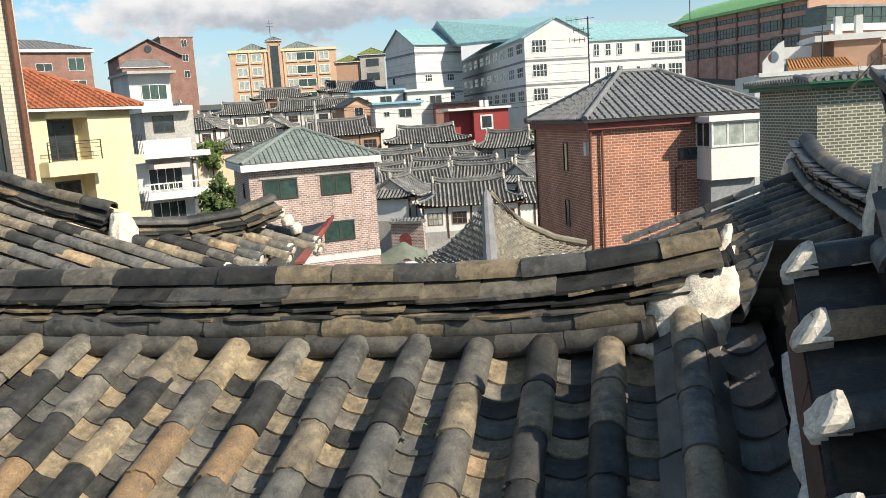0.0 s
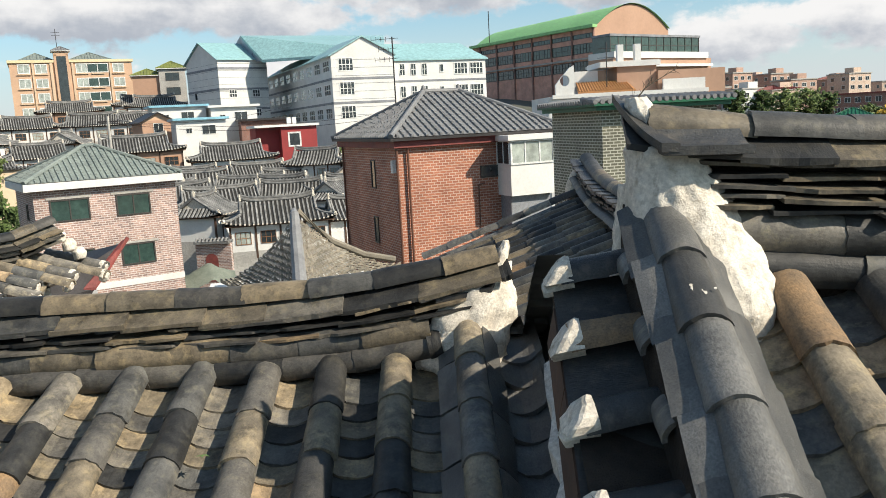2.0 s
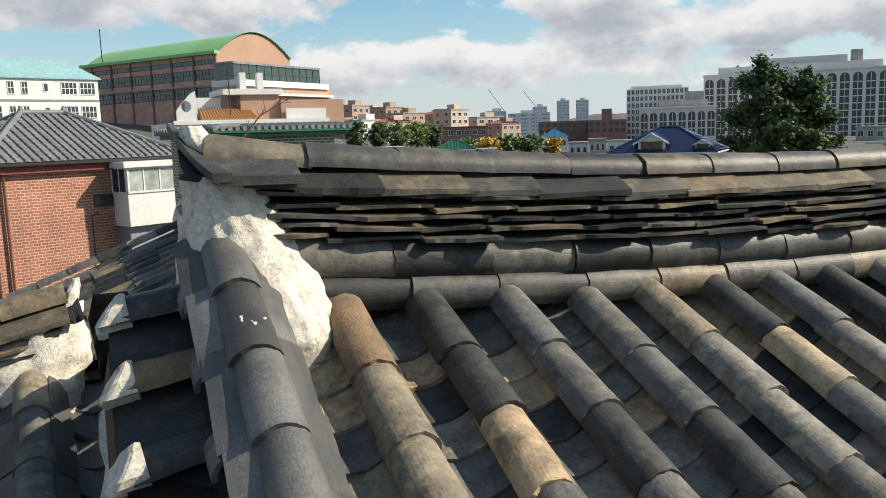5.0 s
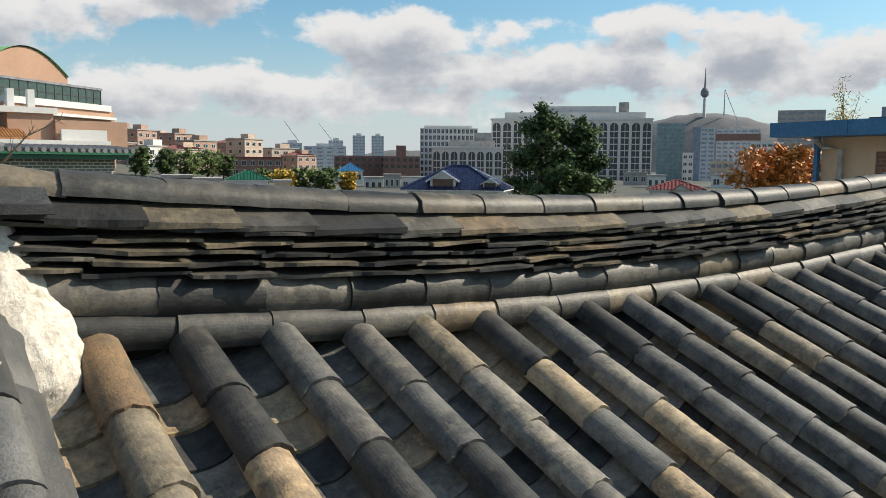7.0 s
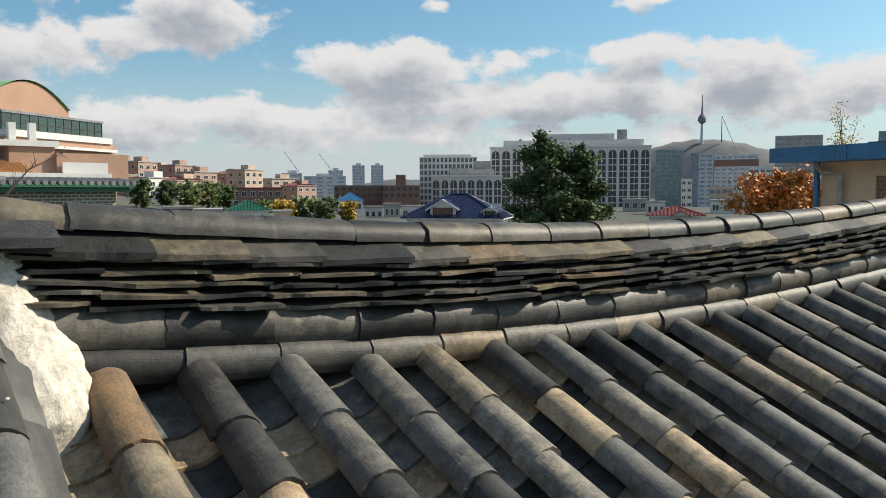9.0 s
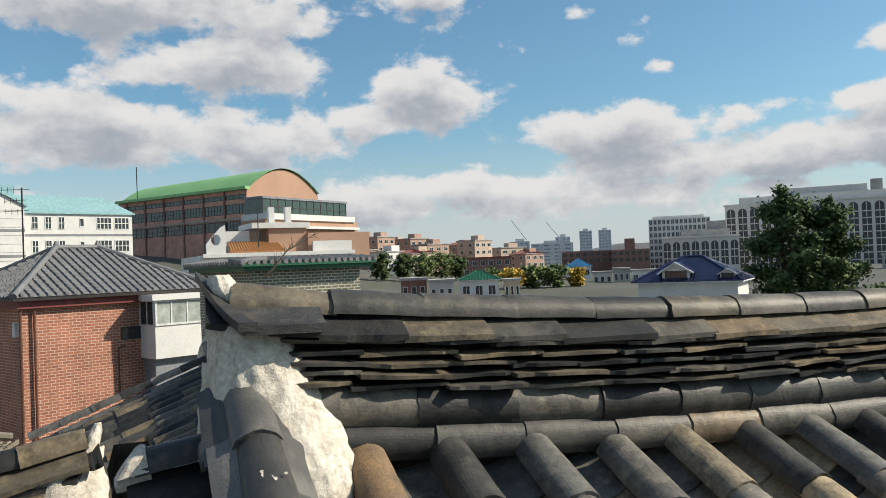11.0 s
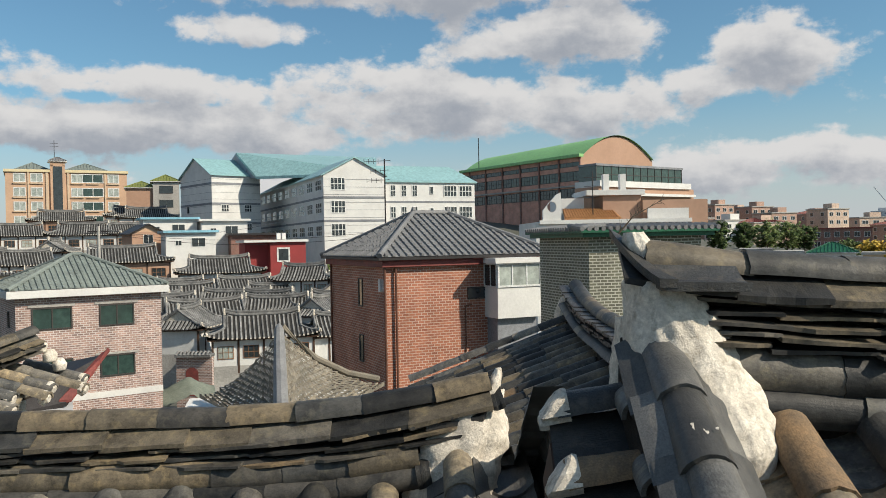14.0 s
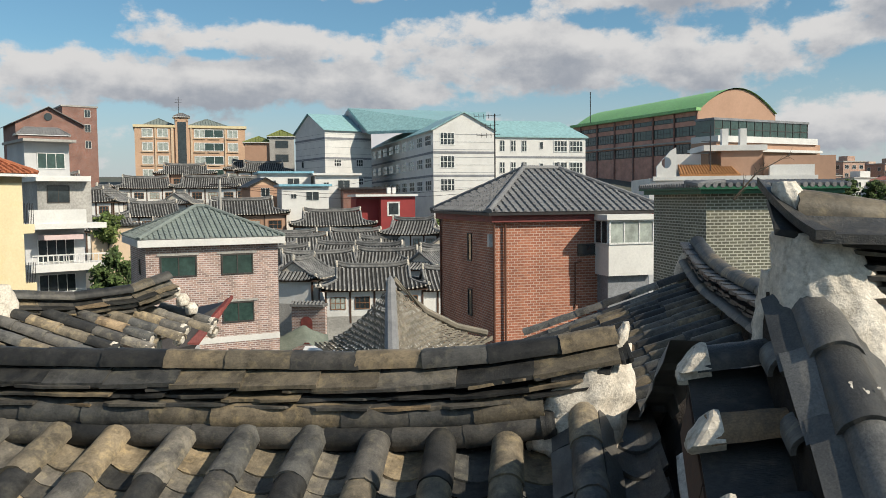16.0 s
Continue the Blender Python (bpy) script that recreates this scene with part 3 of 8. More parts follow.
def plate_mesh(name, length=0.32, w=0.2, t=0.013, bend=0.012, seed=0, rag=0.005, curve=1.5, mat="tile"):
    """A flat ridge tile lying along x, w deep in y (front at -y), hand-made and chipped."""
    q = random.Random(seed)
    bm = bmesh.new()
    nx, ny = 10, 3
    top, bot = [], []
    ph = [q.uniform(0, 6.3) for _ in range(3)]
    chip = q.randrange(nx + 1) if q.random() < 0.6 else -5
    edge = [rag * (0.7 * math.sin(3.1 * k / nx + ph[0]) + 0.45 * math.sin(8 * k / nx + ph[1])) + (rag * 1.6 if abs(k - chip) < 1.5 else 0) for k in range(nx + 1)]
    thick = [t * (1 + 0.15 * math.sin(5 * k / nx + ph[2])) for k in range(nx + 1)]
    for j in range(ny + 1):
        a, b = [], []
        for k in range(nx + 1):
            x = -length / 2 + length * k / nx
            y = -w / 2 + w * j / ny
            if j == 0:
                y += edge[k]
            if k in (0, nx):
                x += q.uniform(-rag, rag) * 0.6
            z = -bend * (1 - j / ny) ** curve + 0.002 * math.sin(4 * k / nx + ph[1])
            a.append((x, y, z))
            b.append((x, y, z - thick[k]))
        top.append(a)
        bot.append(b)
    T, B = add_loft(bm, top), add_loft(bm, bot)
    for k in range(nx):
        bm.faces.new((T[0][k], T[0][k + 1], B[0][k + 1], B[0][k]))
        bm.faces.new((T[-1][k], T[-1][k + 1], B[-1][k + 1], B[-1][k]))
    for j in range(ny):
        for s in (0, -1):
            bm.faces.new((T[j][s], T[j + 1][s], B[j + 1][s], B[j][s]))
    bmesh.ops.recalc_face_normals(bm, faces=bm.faces)
    return finish(name, bm, M[mat])


COVER = [cover_mesh("roll_tile", seed=i) for i in range(5)]
OCHRE = cover_mesh("roll_tile", seed=33)
OCHRE.materials[0] = M["tile_ochre"]
PAN = [pan_mesh("pan_tile", seed=20 + i) for i in range(4)]
PAN_E0 = [pan_mesh("pan_tile", seed=160 + i) for i in range(4)]
for me_ in PAN_E0:
    me_.materials[0] = M["tile_dark"]
COVER_B = [cover_mesh("roll_tile", seed=100 + i) for i in range(5)]
PAN_B = [pan_mesh("pan_tile", seed=120 + i) for i in range(4)]
for me_ in COVER_B + PAN_B:
    me_.materials[0] = M["tile_lower"]
PLATE = [plate_mesh("ridge_plate", mat="tile_ridge", seed=40 + i, t=0.011, rag=0.013) for i in range(6)]
EAVE = [plate_mesh("ridge_plate", mat="tile_ridge", w=0.17, bend=0.085, t=0.018, seed=60 + i, rag=0.004, curve=1.0) for i in range(5)]
PLATE_D = [plate_mesh("hip_plate", seed=50 + i, t=0.018, mat="tile_dark") for i in range(6)]
PLATE_K = [plate_mesh("verge_plate", seed=70 + i, t=0.018, mat="tile_black") for i in range(6)]
BIGROLL = [cover_mesh("hip_roll", r=0.079, length=0.37, taper=0.9, seed=80 + i, segs=11) for i in range(3)]
for me_ in BIGROLL:
    me_.materials[0] = M["tile_dark"]
RIDGEROLL = [cover_mesh("ridge_roll", r=0.071, length=0.32, taper=0.925, seed=90 + i, arc=math.pi * 1.05) for i in range(6)]
for me_ in RIDGEROLL:
    me_.materials[0] = M["tile_ridge"]
OCHRE_DULL = cover_mesh("verge_roll", r=0.079, length=0.37, taper=0.9, seed=34, segs=11)
OCHRE_DULL.materials[0] = M["tile_ochre"]
# verge rolls coloured near black for the shadow of the hip
VERGEROLL = [cover_mesh("verge_roll", r=0.079, length=0.37, taper=0.9, seed=85 + i, segs=11) for i in range(3)]
for me_ in VERGEROLL:
    me_.materials[0] = M["tile_black"]


def local(x, y, z, rx=0.0, ry=0.0, rz=0.0, s=(1, 1, 1)):
    return Matrix.LocRotScale((x, y, z), Euler((rx, ry, rz)), s)


def slope_rows(roof, us, v_top, v_end, ztop, slope, cover_len=0.27, pan_step=0.13, pans=True, spread=0.0, pan_w=0.25, gap=0.262, left_pan=True, covers=COVER, dishes=PAN):
    """Rows of half-round tiles down a slope towards -y, with dished tiles between them. ztop(u): height of the crowns at v_top.
    In the roof's own frame: x along the ridge, y up the slope's plan."""
    tn = math.tan(slope)
    cs = math.cos(slope)
    for i, u in enumerate(us):
        v = v_top + rng.uniform(-0.03, 0.03)
        jit = rng.uniform(-0.006, 0.006)
        k = 0
        while v > v_end:
            ln = cover_len * rng.uniform(0.92, 1.06)
            vm = v - ln * cs / 2
            z = ztop(u) - (v_top - vm) * tn - 0.066
            me = covers[rng.randrange(5)] if rng.random() > 0.02 and not (k == 0 and u == 0.887) else OCHRE
            # the mesh's +y runs down the slope, so it is turned round
            part("roll_tile", me, None, roof, m=local(u + jit + rng.uniform(-0.004, 0.004), vm, z, 0.018 - slope, rng.uniform(-0.04, 0.04), math.pi + rng.uniform(-0.02, 0.02), (1, 1.0, 1)))
            v -= ln * cs
            k += 1
    if pans:
        mids = [(a + b) / 2 for a, b in zip(us, us[1:])]
        if left_pan:
            mids = [us[0] - gap / 2] + mids
        mids.append(us[-1] + gap / 2)
        for u in mids:
            v = v_top + 0.02
            while v > v_end:
                st = pan_step * rng.uniform(0.9, 1.1)
                z = ztop(u) - (v_top - v) * tn - 0.135
                me = dishes[rng.randrange(4)]
                part("pan_tile", me, None, roof, m=local(u + rng.uniform(-0.006, 0.006), v, z, 0.085 - slope, rng.uniform(-0.03, 0.03), math.pi + rng.uniform(-0.02, 0.02)))
                v -= st * cs


def ridge_rolls(roof, name, meshes, u0, u1, v, zc, step=0.295, scale=1.0, tilt=0.0, jitter=0.004, length=0.32):
    """Half-round tiles end to end along x at (v, zc(u))."""
    u = u0
    while u < u1 - 0.05:
        ln = min(step * rng.uniform(0.94, 1.06), u1 - u)
        um = u + ln / 2
        sl = (zc(um + 0.1) - zc(um - 0.1)) / 0.2
        me = meshes[rng.randrange(len(meshes))]
        m = Matrix.Translation((um, v + rng.uniform(-jitter, jitter), zc(um) + rng.uniform(-jitter, jitter) * 0.6)) @ Euler((0, -math.atan(sl), 0)).to_matrix().to_4x4() @ Euler((tilt, 0, 0)).to_matrix().to_4x4() @ Euler((0, 0, math.pi / 2 + rng.uniform(-0.02, 0.02))).to_matrix().to_4x4() @ Matrix.Diagonal((scale, ln / length * 1.06, scale, 1))
        part(name, me, None, roof, m=m)
        u += ln


def ridge_plates(roof, meshes, u0, u1, v, z, step=0.3, tilt=0.0, jitter=0.006, over=1.06, length=0.32, flip=False):
    u = u0 + rng.uniform(-0.1, 0.0)
    while u < u1:
        ln = step * rng.uniform(0.8, 1.12)
        if u + ln > u1:
            ln = max(u1 - u, 0.05)
        um = u + ln / 2
        sl = (z(um + 0.1) - z(um - 0.1)) / 0.2
        me = meshes[rng.randrange(len(meshes))]
        m = Matrix.Translation((um, v + rng.uniform(-jitter, jitter), z(um) + rng.uniform(-0.003, 0.003))) @ Euler((0, -math.atan(sl) - 0.02 + rng.uniform(-0.012, 0.012), 0)).to_matrix().to_4x4() @ Euler((tilt + rng.uniform(-0.04, 0.04), 0, math.pi if flip else 0)).to_matrix().to_4x4() @ Matrix.Diagonal((ln / length * over, 1, 1, 1))
        part("ridge_plate", me, None, roof, m=m)
        u += ln


def bed(roof, profile, u0, u1, name="earth_core", n=24):
    """The packed earth under a ridge: profile(u) gives (y, z) points round the section."""
    bm = bmesh.new()
    rows = [[(u0 + (u1 - u0) * i / n, y, z) for y, z in profile(u0 + (u1 - u0) * i / n)] for i in range(n + 1)]
    R = add_loft(bm, rows, closed=True)
    bm.faces.new(R[0][::-1])
    bm.faces.new(R[-1])
    bmesh.ops.recalc_face_normals(bm, faces=bm.faces)
    return part(name, bm, M["clay_bed"], roof)


def blob(points_rows, mat_name, rough, seed):
    """A lumpy plaster body lofted through closed rings, then roughened."""
    bm = bmesh.new()
    R = add_loft(bm, points_rows, closed=True)
    bm.faces.new(R[0][::-1])
    bm.faces.new(R[-1])
    bmesh.ops.subdivide_edges(bm, edges=bm.edges, cuts=4, use_grid_fill=True, smooth=0.6)
    bmesh.ops.recalc_face_normals(bm, faces=bm.faces)
    bm.normal_update()
    for v in bm.verts:
        s = noise.fractal(v.co * 9 + Vector((seed, 0, 0)), 1.0, 2.0, 3) + 0.6 * noise.turbulence(v.co * 12 + Vector((seed, 3, 0)), 3, True)
        v.co += v.normal * s * rough
    return bm


def ring(cx, cy, cz, rx, ry, n=10, tilt=0.0):
    return [(cx + rx * math.cos(2 * math.pi * k / n), cy + ry * math.sin(2 * math.pi * k / n), cz + tilt * math.cos(2 * math.pi * k / n)) for k in range(n)]


TURN = -16.5
FRAME_A = pose(0, 0, EYE, 0, 0, TURN)
FRAME_B = pose(0, 0, EYE, 0, 0, -13.0)


# ---- roof A: the long ridge with its slope, verge and hip roll ----
def za(u):
    return -0.108 + (0.0205 if u < 3.1 else 0.0152) * (u - 3.1) ** 2


def za_up(u):
    return za(u) + (0.16 * max(0.0, 0.85 - u) ** 2)


roof_a = thing("tiled_roof", FRAME_A, "grey clay tiled hanok roof with a sagging stacked ridge and white plastered end", "roof")
A0, A1 = 0.62, 6.25
SA = radians(22)
bed(roof_a, lambda u: [(2.28, za(u) - 0.62), (2.28, za(u) - 0.33), (2.35, za(u) - 0.28), (2.36, za(u) - 0.09), (2.44, za(u) - 0.09), (2.45, za(u) - 0.28), (2.52, za(u) - 0.33), (2.52, za(u) - 0.62)], A0 + 0.1, A1)
ridge_rolls(roof_a, "ridge_roll", RIDGEROLL, A0 - 0.05, A1, 2.40, lambda u: za_up(u) - 0.068)
ridge_plates(roof_a, EAVE, A0 - 0.05, A1, 2.345, lambda u: za_up(u) - 0.04, jitter=0.003)
ridge_plates(roof_a, EAVE, A0 - 0.05, A1, 2.455, lambda u: za_up(u) - 0.04, flip=True, jitter=0.003)
for j in range(5):
    ridge_plates(roof_a, PLATE, A0 + 0.03, A1, 2.37 - 0.015 * j, lambda u, j=j: za(u) - 0.132 - 0.03 * j, step=0.27, jitter=0.016)
ridge_rolls(roof_a, "ridge_roll", RIDGEROLL, A0 + 0.16, A1, 2.285, lambda u: za(u) - 0.335, tilt=0.75)
ridge_rolls(roof_a, "ridge_roll", RIDGEROLL, A0 + 0.2, A1, 2.262, lambda u: za(u) - 0.43, tilt=0.8, scale=0.92)
US_A = [0.887 + 0.2625 * k for k in range(21)]
slope_rows(roof_a, US_A, 2.2, 0.95, lambda u: za(u) - 0.405, SA)
# underlay of the slope, and the far slope
bm = bmesh.new()
n = 20
near = [[(0.3 + (A1 - 0.3) * i / n, v, za(0.9 if i < 3 else 0.3 + (A1 - 0.3) * i / n) - 0.60 - (2.2 - v) * math.tan(SA)) for i in range(n + 1)] for v in (2.35, 1.6, 0.8)]
add_loft(bm, near)
low = [[(0.66 + (A1 - 0.66) * i / n, v, za(2) - 0.35 - (v - 2.4) * 0.45) for i in range(n + 1)] for v in (2.45, 3.3, 4.6)]
add_loft(bm, low)
part("earth_bed", bm, M["clay_bed"], roof_a)

# hip roll C running down from the ridge's end
CU = 0.588


def zc_top(v):
    return -0.226 - (2.246 - v) * 0.56


HIP = math.atan(0.56)
v = 2.30
while v > 0.9:
    ln = 0.212 * rng.uniform(0.95, 1.05)
    vm = v - ln / 2
    part("hip_roll", BIGROLL[rng.randrange(3)], None, roof_a, m=local(CU + (2.2 - vm) * 0.03, vm, zc_top(vm) - 0.066, 0.02 - HIP, rng.uniform(-0.03, 0.03), math.pi + rng.uniform(-0.02, 0.02), (0.83, 0.72, 0.86)))
    v -= ln * 0.985
for side in (-1, 1):
    v = 2.30
    while v > 0.9:
        ln = 0.24 * rng.uniform(0.9, 1.08)
        vm = v - ln / 2
        m = Matrix.Translation((CU + (2.2 - vm) * 0.03 + side * 0.08, vm, zc_top(vm) - 0.056)) @ Euler((HIP + 0.02, 0, 0)).to_matrix().to_4x4() @ Euler((rng.uniform(0.0, 0.02), side * rng.uniform(0.5, 0.58), rng.uniform(-0.02, 0.02))).to_matrix().to_4x4() @ Euler((0, 0, math.pi / 2)).to_matrix().to_4x4() @ Matrix.Diagonal((0.9, 0.5, 1.2, 1))
        part("hip_plate", PLATE_D[rng.randrange(6)], None, roof_a, m=m)
        v -= ln * 0.84
# body beneath the hip
bm = bmesh.new()
add_loft(bm, [[(CU - 0.1, v, zc_top(v) - 0.3), (CU - 0.09, v, zc_top(v) - 0.11), (CU, v, zc_top(v) - 0.05), (CU + 0.09, v, zc_top(v) - 0.11), (CU + 0.11, v, zc_top(v) - 0.3)] for v in (2.4, 1.6, 0.9)])
part("earth_core", bm, M["clay_bed"], roof_a)


def lime_face(r, seed):
    """The ragged lime stopping in the open end of a half-round tile, facing +y, with drips below."""
    q = random.Random(seed)
    n = 22
    bm = bmesh.new()
    edge = []
    for k in range(n):
        a = 2 * math.pi * k / n
        up = math.sin(a)
        rr = r * (1 + q.uniform(-0.05, 0.07)) if up > -0.15 else r * q.uniform(0.35, 0.85)
        edge.append((math.cos(a) * rr, up * rr * 0.95))
    rows = [[(x * 0.96, -0.02, z * 0.96) for x, z in edge]] + [[(x * f, y + q.uniform(-0.003, 0.003) + 0.9 * (r - max(z * f, -0.012)), z * f) for x, z in edge] for f, y in ((1.02, -0.008), (0.95, 0.0), (0.6, 0.004), (0.25, 0.006))]
    R = add_loft(bm, rows, closed=True)
    bm.faces.new(R[-1])
    bm.faces.new(R[0][::-1])
    bmesh.ops.recalc_face_normals(bm, faces=bm.faces)
    return bm


# verge tiles lying across the slope's edge, their ends stopped with lime
for k in range(6):
    v = 2.355 - 0.232 * k
    z = zc_top(v) - 0.283
    m = local(0.425, v, z, 0, 0, math.pi / 2 + rng.uniform(-0.05, 0.05)) @ Matrix.Rotation(-0.17, 4, "X")
    part("verge_roll", (VERGEROLL[k % 3] if k != 1 else OCHRE_DULL), None, roof_a, m=m @ Matrix.Diagonal((0.82, 0.62, 0.82, 1)))
    part("plaster_cap", lime_face(0.066, 60 + k), M["plaster"], roof_a, "white lime stopping", m=m @ Matrix.Translation((0, 0.1, 0.005)))
    for q in range(2):
        part("verge_plate", PLATE_K[(k + q) % 6], None, roof_a, m=Matrix.Translation((0.415 + 0.02 * q, v - 0.116, zc_top(v - 0.116) - 0.30 - 0.022 * q)) @ Matrix.Rotation(HIP, 4, "X") @ Matrix.Rotation(-0.14, 4, "Y") @ Matrix.Rotation(math.pi / 2, 4, "Z") @ Matrix.Diagonal((0.86, 1.3, 1, 1)))
    # short roll closing the gap beside the hip
    part("gap_roll", COVER[k % 5], None, roof_a, m=local(0.515, v - 0.1, zc_top(v - 0.1) - 0.21, 0.3 - HIP, 0.2, math.pi, (0.8, 0.36, 0.8)))
# weathered verge boards and the lime strip against the lower roof
for k in range(5):
    v0 = 2.30 - 0.27 * k
    v1 = v0 - 0.262
    bm = bmesh.new()
    corners = [(0.283, v0, zc_top(v0) - 0.34), (0.283, v1, zc_top(v1) - 0.34 + rng.uniform(-0.01, 0.01)), (0.262, v1, zc_top(v1) - 0.45), (0.262, v0, zc_top(v0) - 0.44)]
    top = [bm.verts.new(p) for p in corners]
    back = [bm.verts.new((p[0] + 0.022, p[1], p[2])) for p in corners]
    bm.faces.new(top)
    bm.faces.new(back[::-1])
    for i in range(4):
        bm.faces.new((top[i], back[i], back[(i + 1) % 4], top[(i + 1) % 4]))
    bmesh.ops.recalc_face_normals(bm, faces=bm.faces)
    part("verge_board", bm, M["dark_wood"], roof_a, "weathered dark verge board")
bm = bmesh.new()
rows = []
for i in range(26):
    v = 2.25 - 0.05 * i
    w = 0.05 + 0.008 * math.sin(i * 1.7) + 0.006 * math.sin(i * 4.1)
    z = zc_top(v) - 0.43
    rows.append([(0.3, v, z - 0.06), (0.297, v, z), (0.297 - w * 0.5, v, z - 0.012 + 0.004 * math.sin(i * 2.9)), (0.297 - w, v, z - 0.03), (0.297 - w + 0.012, v, z - 0.1)])
add_loft(bm, rows)
part("mortar_strip", bm, M["mortar"], roof_a, "dirty white lime strip")
bm = bmesh.new()
add_loft(bm, [[(0.29, v, zc_top(v) - 0.8), (0.29, v, zc_top(v) - 0.36), (0.52, v, zc_top(v) - 0.32)] for v in (2.4, 1.6, 0.9)])
part("verge_bed", bm, M["clay_bed"], roof_a)


def trowelled(rows, rough, seed):
    """A lime body lofted through closed rings and worked over with flat trowel strokes."""
    bm = bmesh.new()
    R = add_loft(bm, rows, closed=True)
    bm.faces.new(R[0][::-1])
    bm.faces.new(R[-1])
    bmesh.ops.subdivide_edges(bm, edges=bm.edges, cuts=6, use_grid_fill=True, smooth=0.5)
    bmesh.ops.recalc_face_normals(bm, faces=bm.faces)
    bm.normal_update()
    off = Vector((seed, 1.3 * seed, 0))
    for v in bm.verts:
        cell = noise.cell(v.co * 17 + off + 0.9 * noise.noise_vector(v.co * 11))
        fold = 1 - abs(noise.noise(v.co * 15 + off)) * 2
        fine = noise.fractal(v.co * 45 + off, 0.8, 2.0, 3)
        v.co += v.normal * rough * (0.22 * cell + 0.6 * fold + 0.4 * fine - 0.4)
    return bm


# plaster end of the ridge
rows = [ring(0.735, 2.17, -0.62, 0.11, 0.13, 14), ring(0.735, 2.19, -0.52, 0.135, 0.15, 14), ring(0.715, 2.235, -0.45, 0.158, 0.165, 14), ring(0.675, 2.29, -0.35, 0.165, 0.15, 14), ring(0.645, 2.325, -0.25, 0.15, 0.13, 14),
        ring(0.62, 2.345, -0.16, 0.12, 0.115, 14), ring(0.595, 2.355, -0.09, 0.095, 0.105, 14)]
part("plaster_end", trowelled(rows, 0.011, 3), M["plaster"], roof_a, "rough white lime plaster", smooth=True)
rows = [ring(0.525, 2.46, -0.50, 0.05, 0.09, 10), ring(0.53, 2.45, -0.36, 0.055, 0.09, 10), ring(0.545, 2.43, -0.2, 0.05, 0.08, 10)]
part("plaster_flank", trowelled(rows, 0.010, 4), M["plaster"], roof_a, "rough white lime plaster", smooth=True)
rows = [ring(0.59, 2.39, -0.06, 0.05, 0.05), ring(0.56, 2.40, 0.0, 0.045, 0.055), ring(0.545, 2.41, 0.045, 0.03, 0.035)]
part("plaster_plug", trowelled(rows, 0.008, 9), M["plaster"], roof_a, "white plaster plug", smooth=True)
def raking_tile(roof, P1, P2, P3, P4, n=8):
    """A thick end tile whose raking edge runs from the eave's corner P1 up to the point P4."""
    bm = bmesh.new()
    top, low = [], []
    for i in range(n + 1):
        a_, b_ = P1.lerp(P4, i / n), P2.lerp(P3, i / n)
        lift = Vector((0, 0, 0.016 * (2 * i / n - 1) ** 2 - 0.016))
        top.append([a_.lerp(b_, k / 5) + lift for k in range(6)])
        low.append([p - Vector((0, 0, 0.024)) for p in top[-1]])
    T, B = add_loft(bm, top), add_loft(bm, low)
    for i in range(n):
        for k in (0, -1):
            bm.faces.new((T[i][k], T[i + 1][k], B[i + 1][k], B[i][k]))
    for k in range(5):
        for i in (0, -1):
            bm.faces.new((T[i][k], T[i][k + 1], B[i][k + 1], B[i][k]))
    bmesh.ops.recalc_face_normals(bm, faces=bm.faces)
    return part("end_tile", bm, M["tile_black"], roof, "raking dark end tile")


raking_tile(roof_a, Vector((0.566, 2.172, -0.078)), Vector((0.615, 2.178, -0.08)), Vector((0.53, 2.455, 0.03)), Vector((0.484, 2.455, 0.06)))
raking_tile(roof_a, Vector((0.585, 2.178, -0.088)), Vector((0.81, 2.188, -0.094)), Vector((0.81, 2.32, -0.055)), Vector((0.56, 2.32, -0.045)))


# ---- roof B: the lower ridge in front ----
def zb(u):
    return -0.624 + (0.10 * max(0.0, u + 0.75) ** 2) + 0.006 * max(0.0, -1.6 - u) ** 2


roof_b = thing("tiled_roof", FRAME_B, "lower grey and ochre clay tiled roof with a stacked tile ridge", "roof")
B0, B1 = -4.6, 0.345
SB = radians(17)
bed(roof_b, lambda u: [(3.28, zb(u) - 0.5), (3.28, zb(u) - 0.24), (3.34, zb(u) - 0.2), (3.36, zb(u) - 0.09), (3.44, zb(u) - 0.09), (3.46, zb(u) - 0.2), (3.52, zb(u) - 0.24), (3.52, zb(u) - 0.5)], B0, B1 - 0.12)
ridge_rolls(roof_b, "ridge_roll", RIDGEROLL, B0, B1, 3.40, lambda u: zb(u) - 0.068, step=0.278)
ridge_plates(roof_b, EAVE, B0, B1, 3.345, lambda u: zb(u) - 0.042, jitter=0.003)
ridge_plates(roof_b, EAVE, B0, B1, 3.455, lambda u: zb(u) - 0.042, flip=True, jitter=0.003)
for j in range(3):
    ridge_plates(roof_b, PLATE, B0, B1 - 0.12, 3.362 - 0.017 * j, lambda u, j=j: zb(u) - 0.128 - 0.034 * j, jitter=0.014)
ridge_rolls(roof_b, "ridge_roll", RIDGEROLL, B0, B1 - 0.3, 3.285, lambda u: zb(u) - 0.262, tilt=0.75, step=0.275)
ridge_rolls(roof_b, "ridge_roll", RIDGEROLL, B0, B1 - 0.25, 3.255, lambda u: zb(u) - 0.335, tilt=0.8, scale=0.88, step=0.29)
US_B = [-0.09 - 0.2675 * k for k in range(17)][::-1]
slope_rows(roof_b, US_B, 3.2, 1.75, lambda u: zb(min(u, -0.8)) - 0.272, SB, pan_step=0.105, covers=COVER_B, dishes=PAN_B)
bm = bmesh.new()
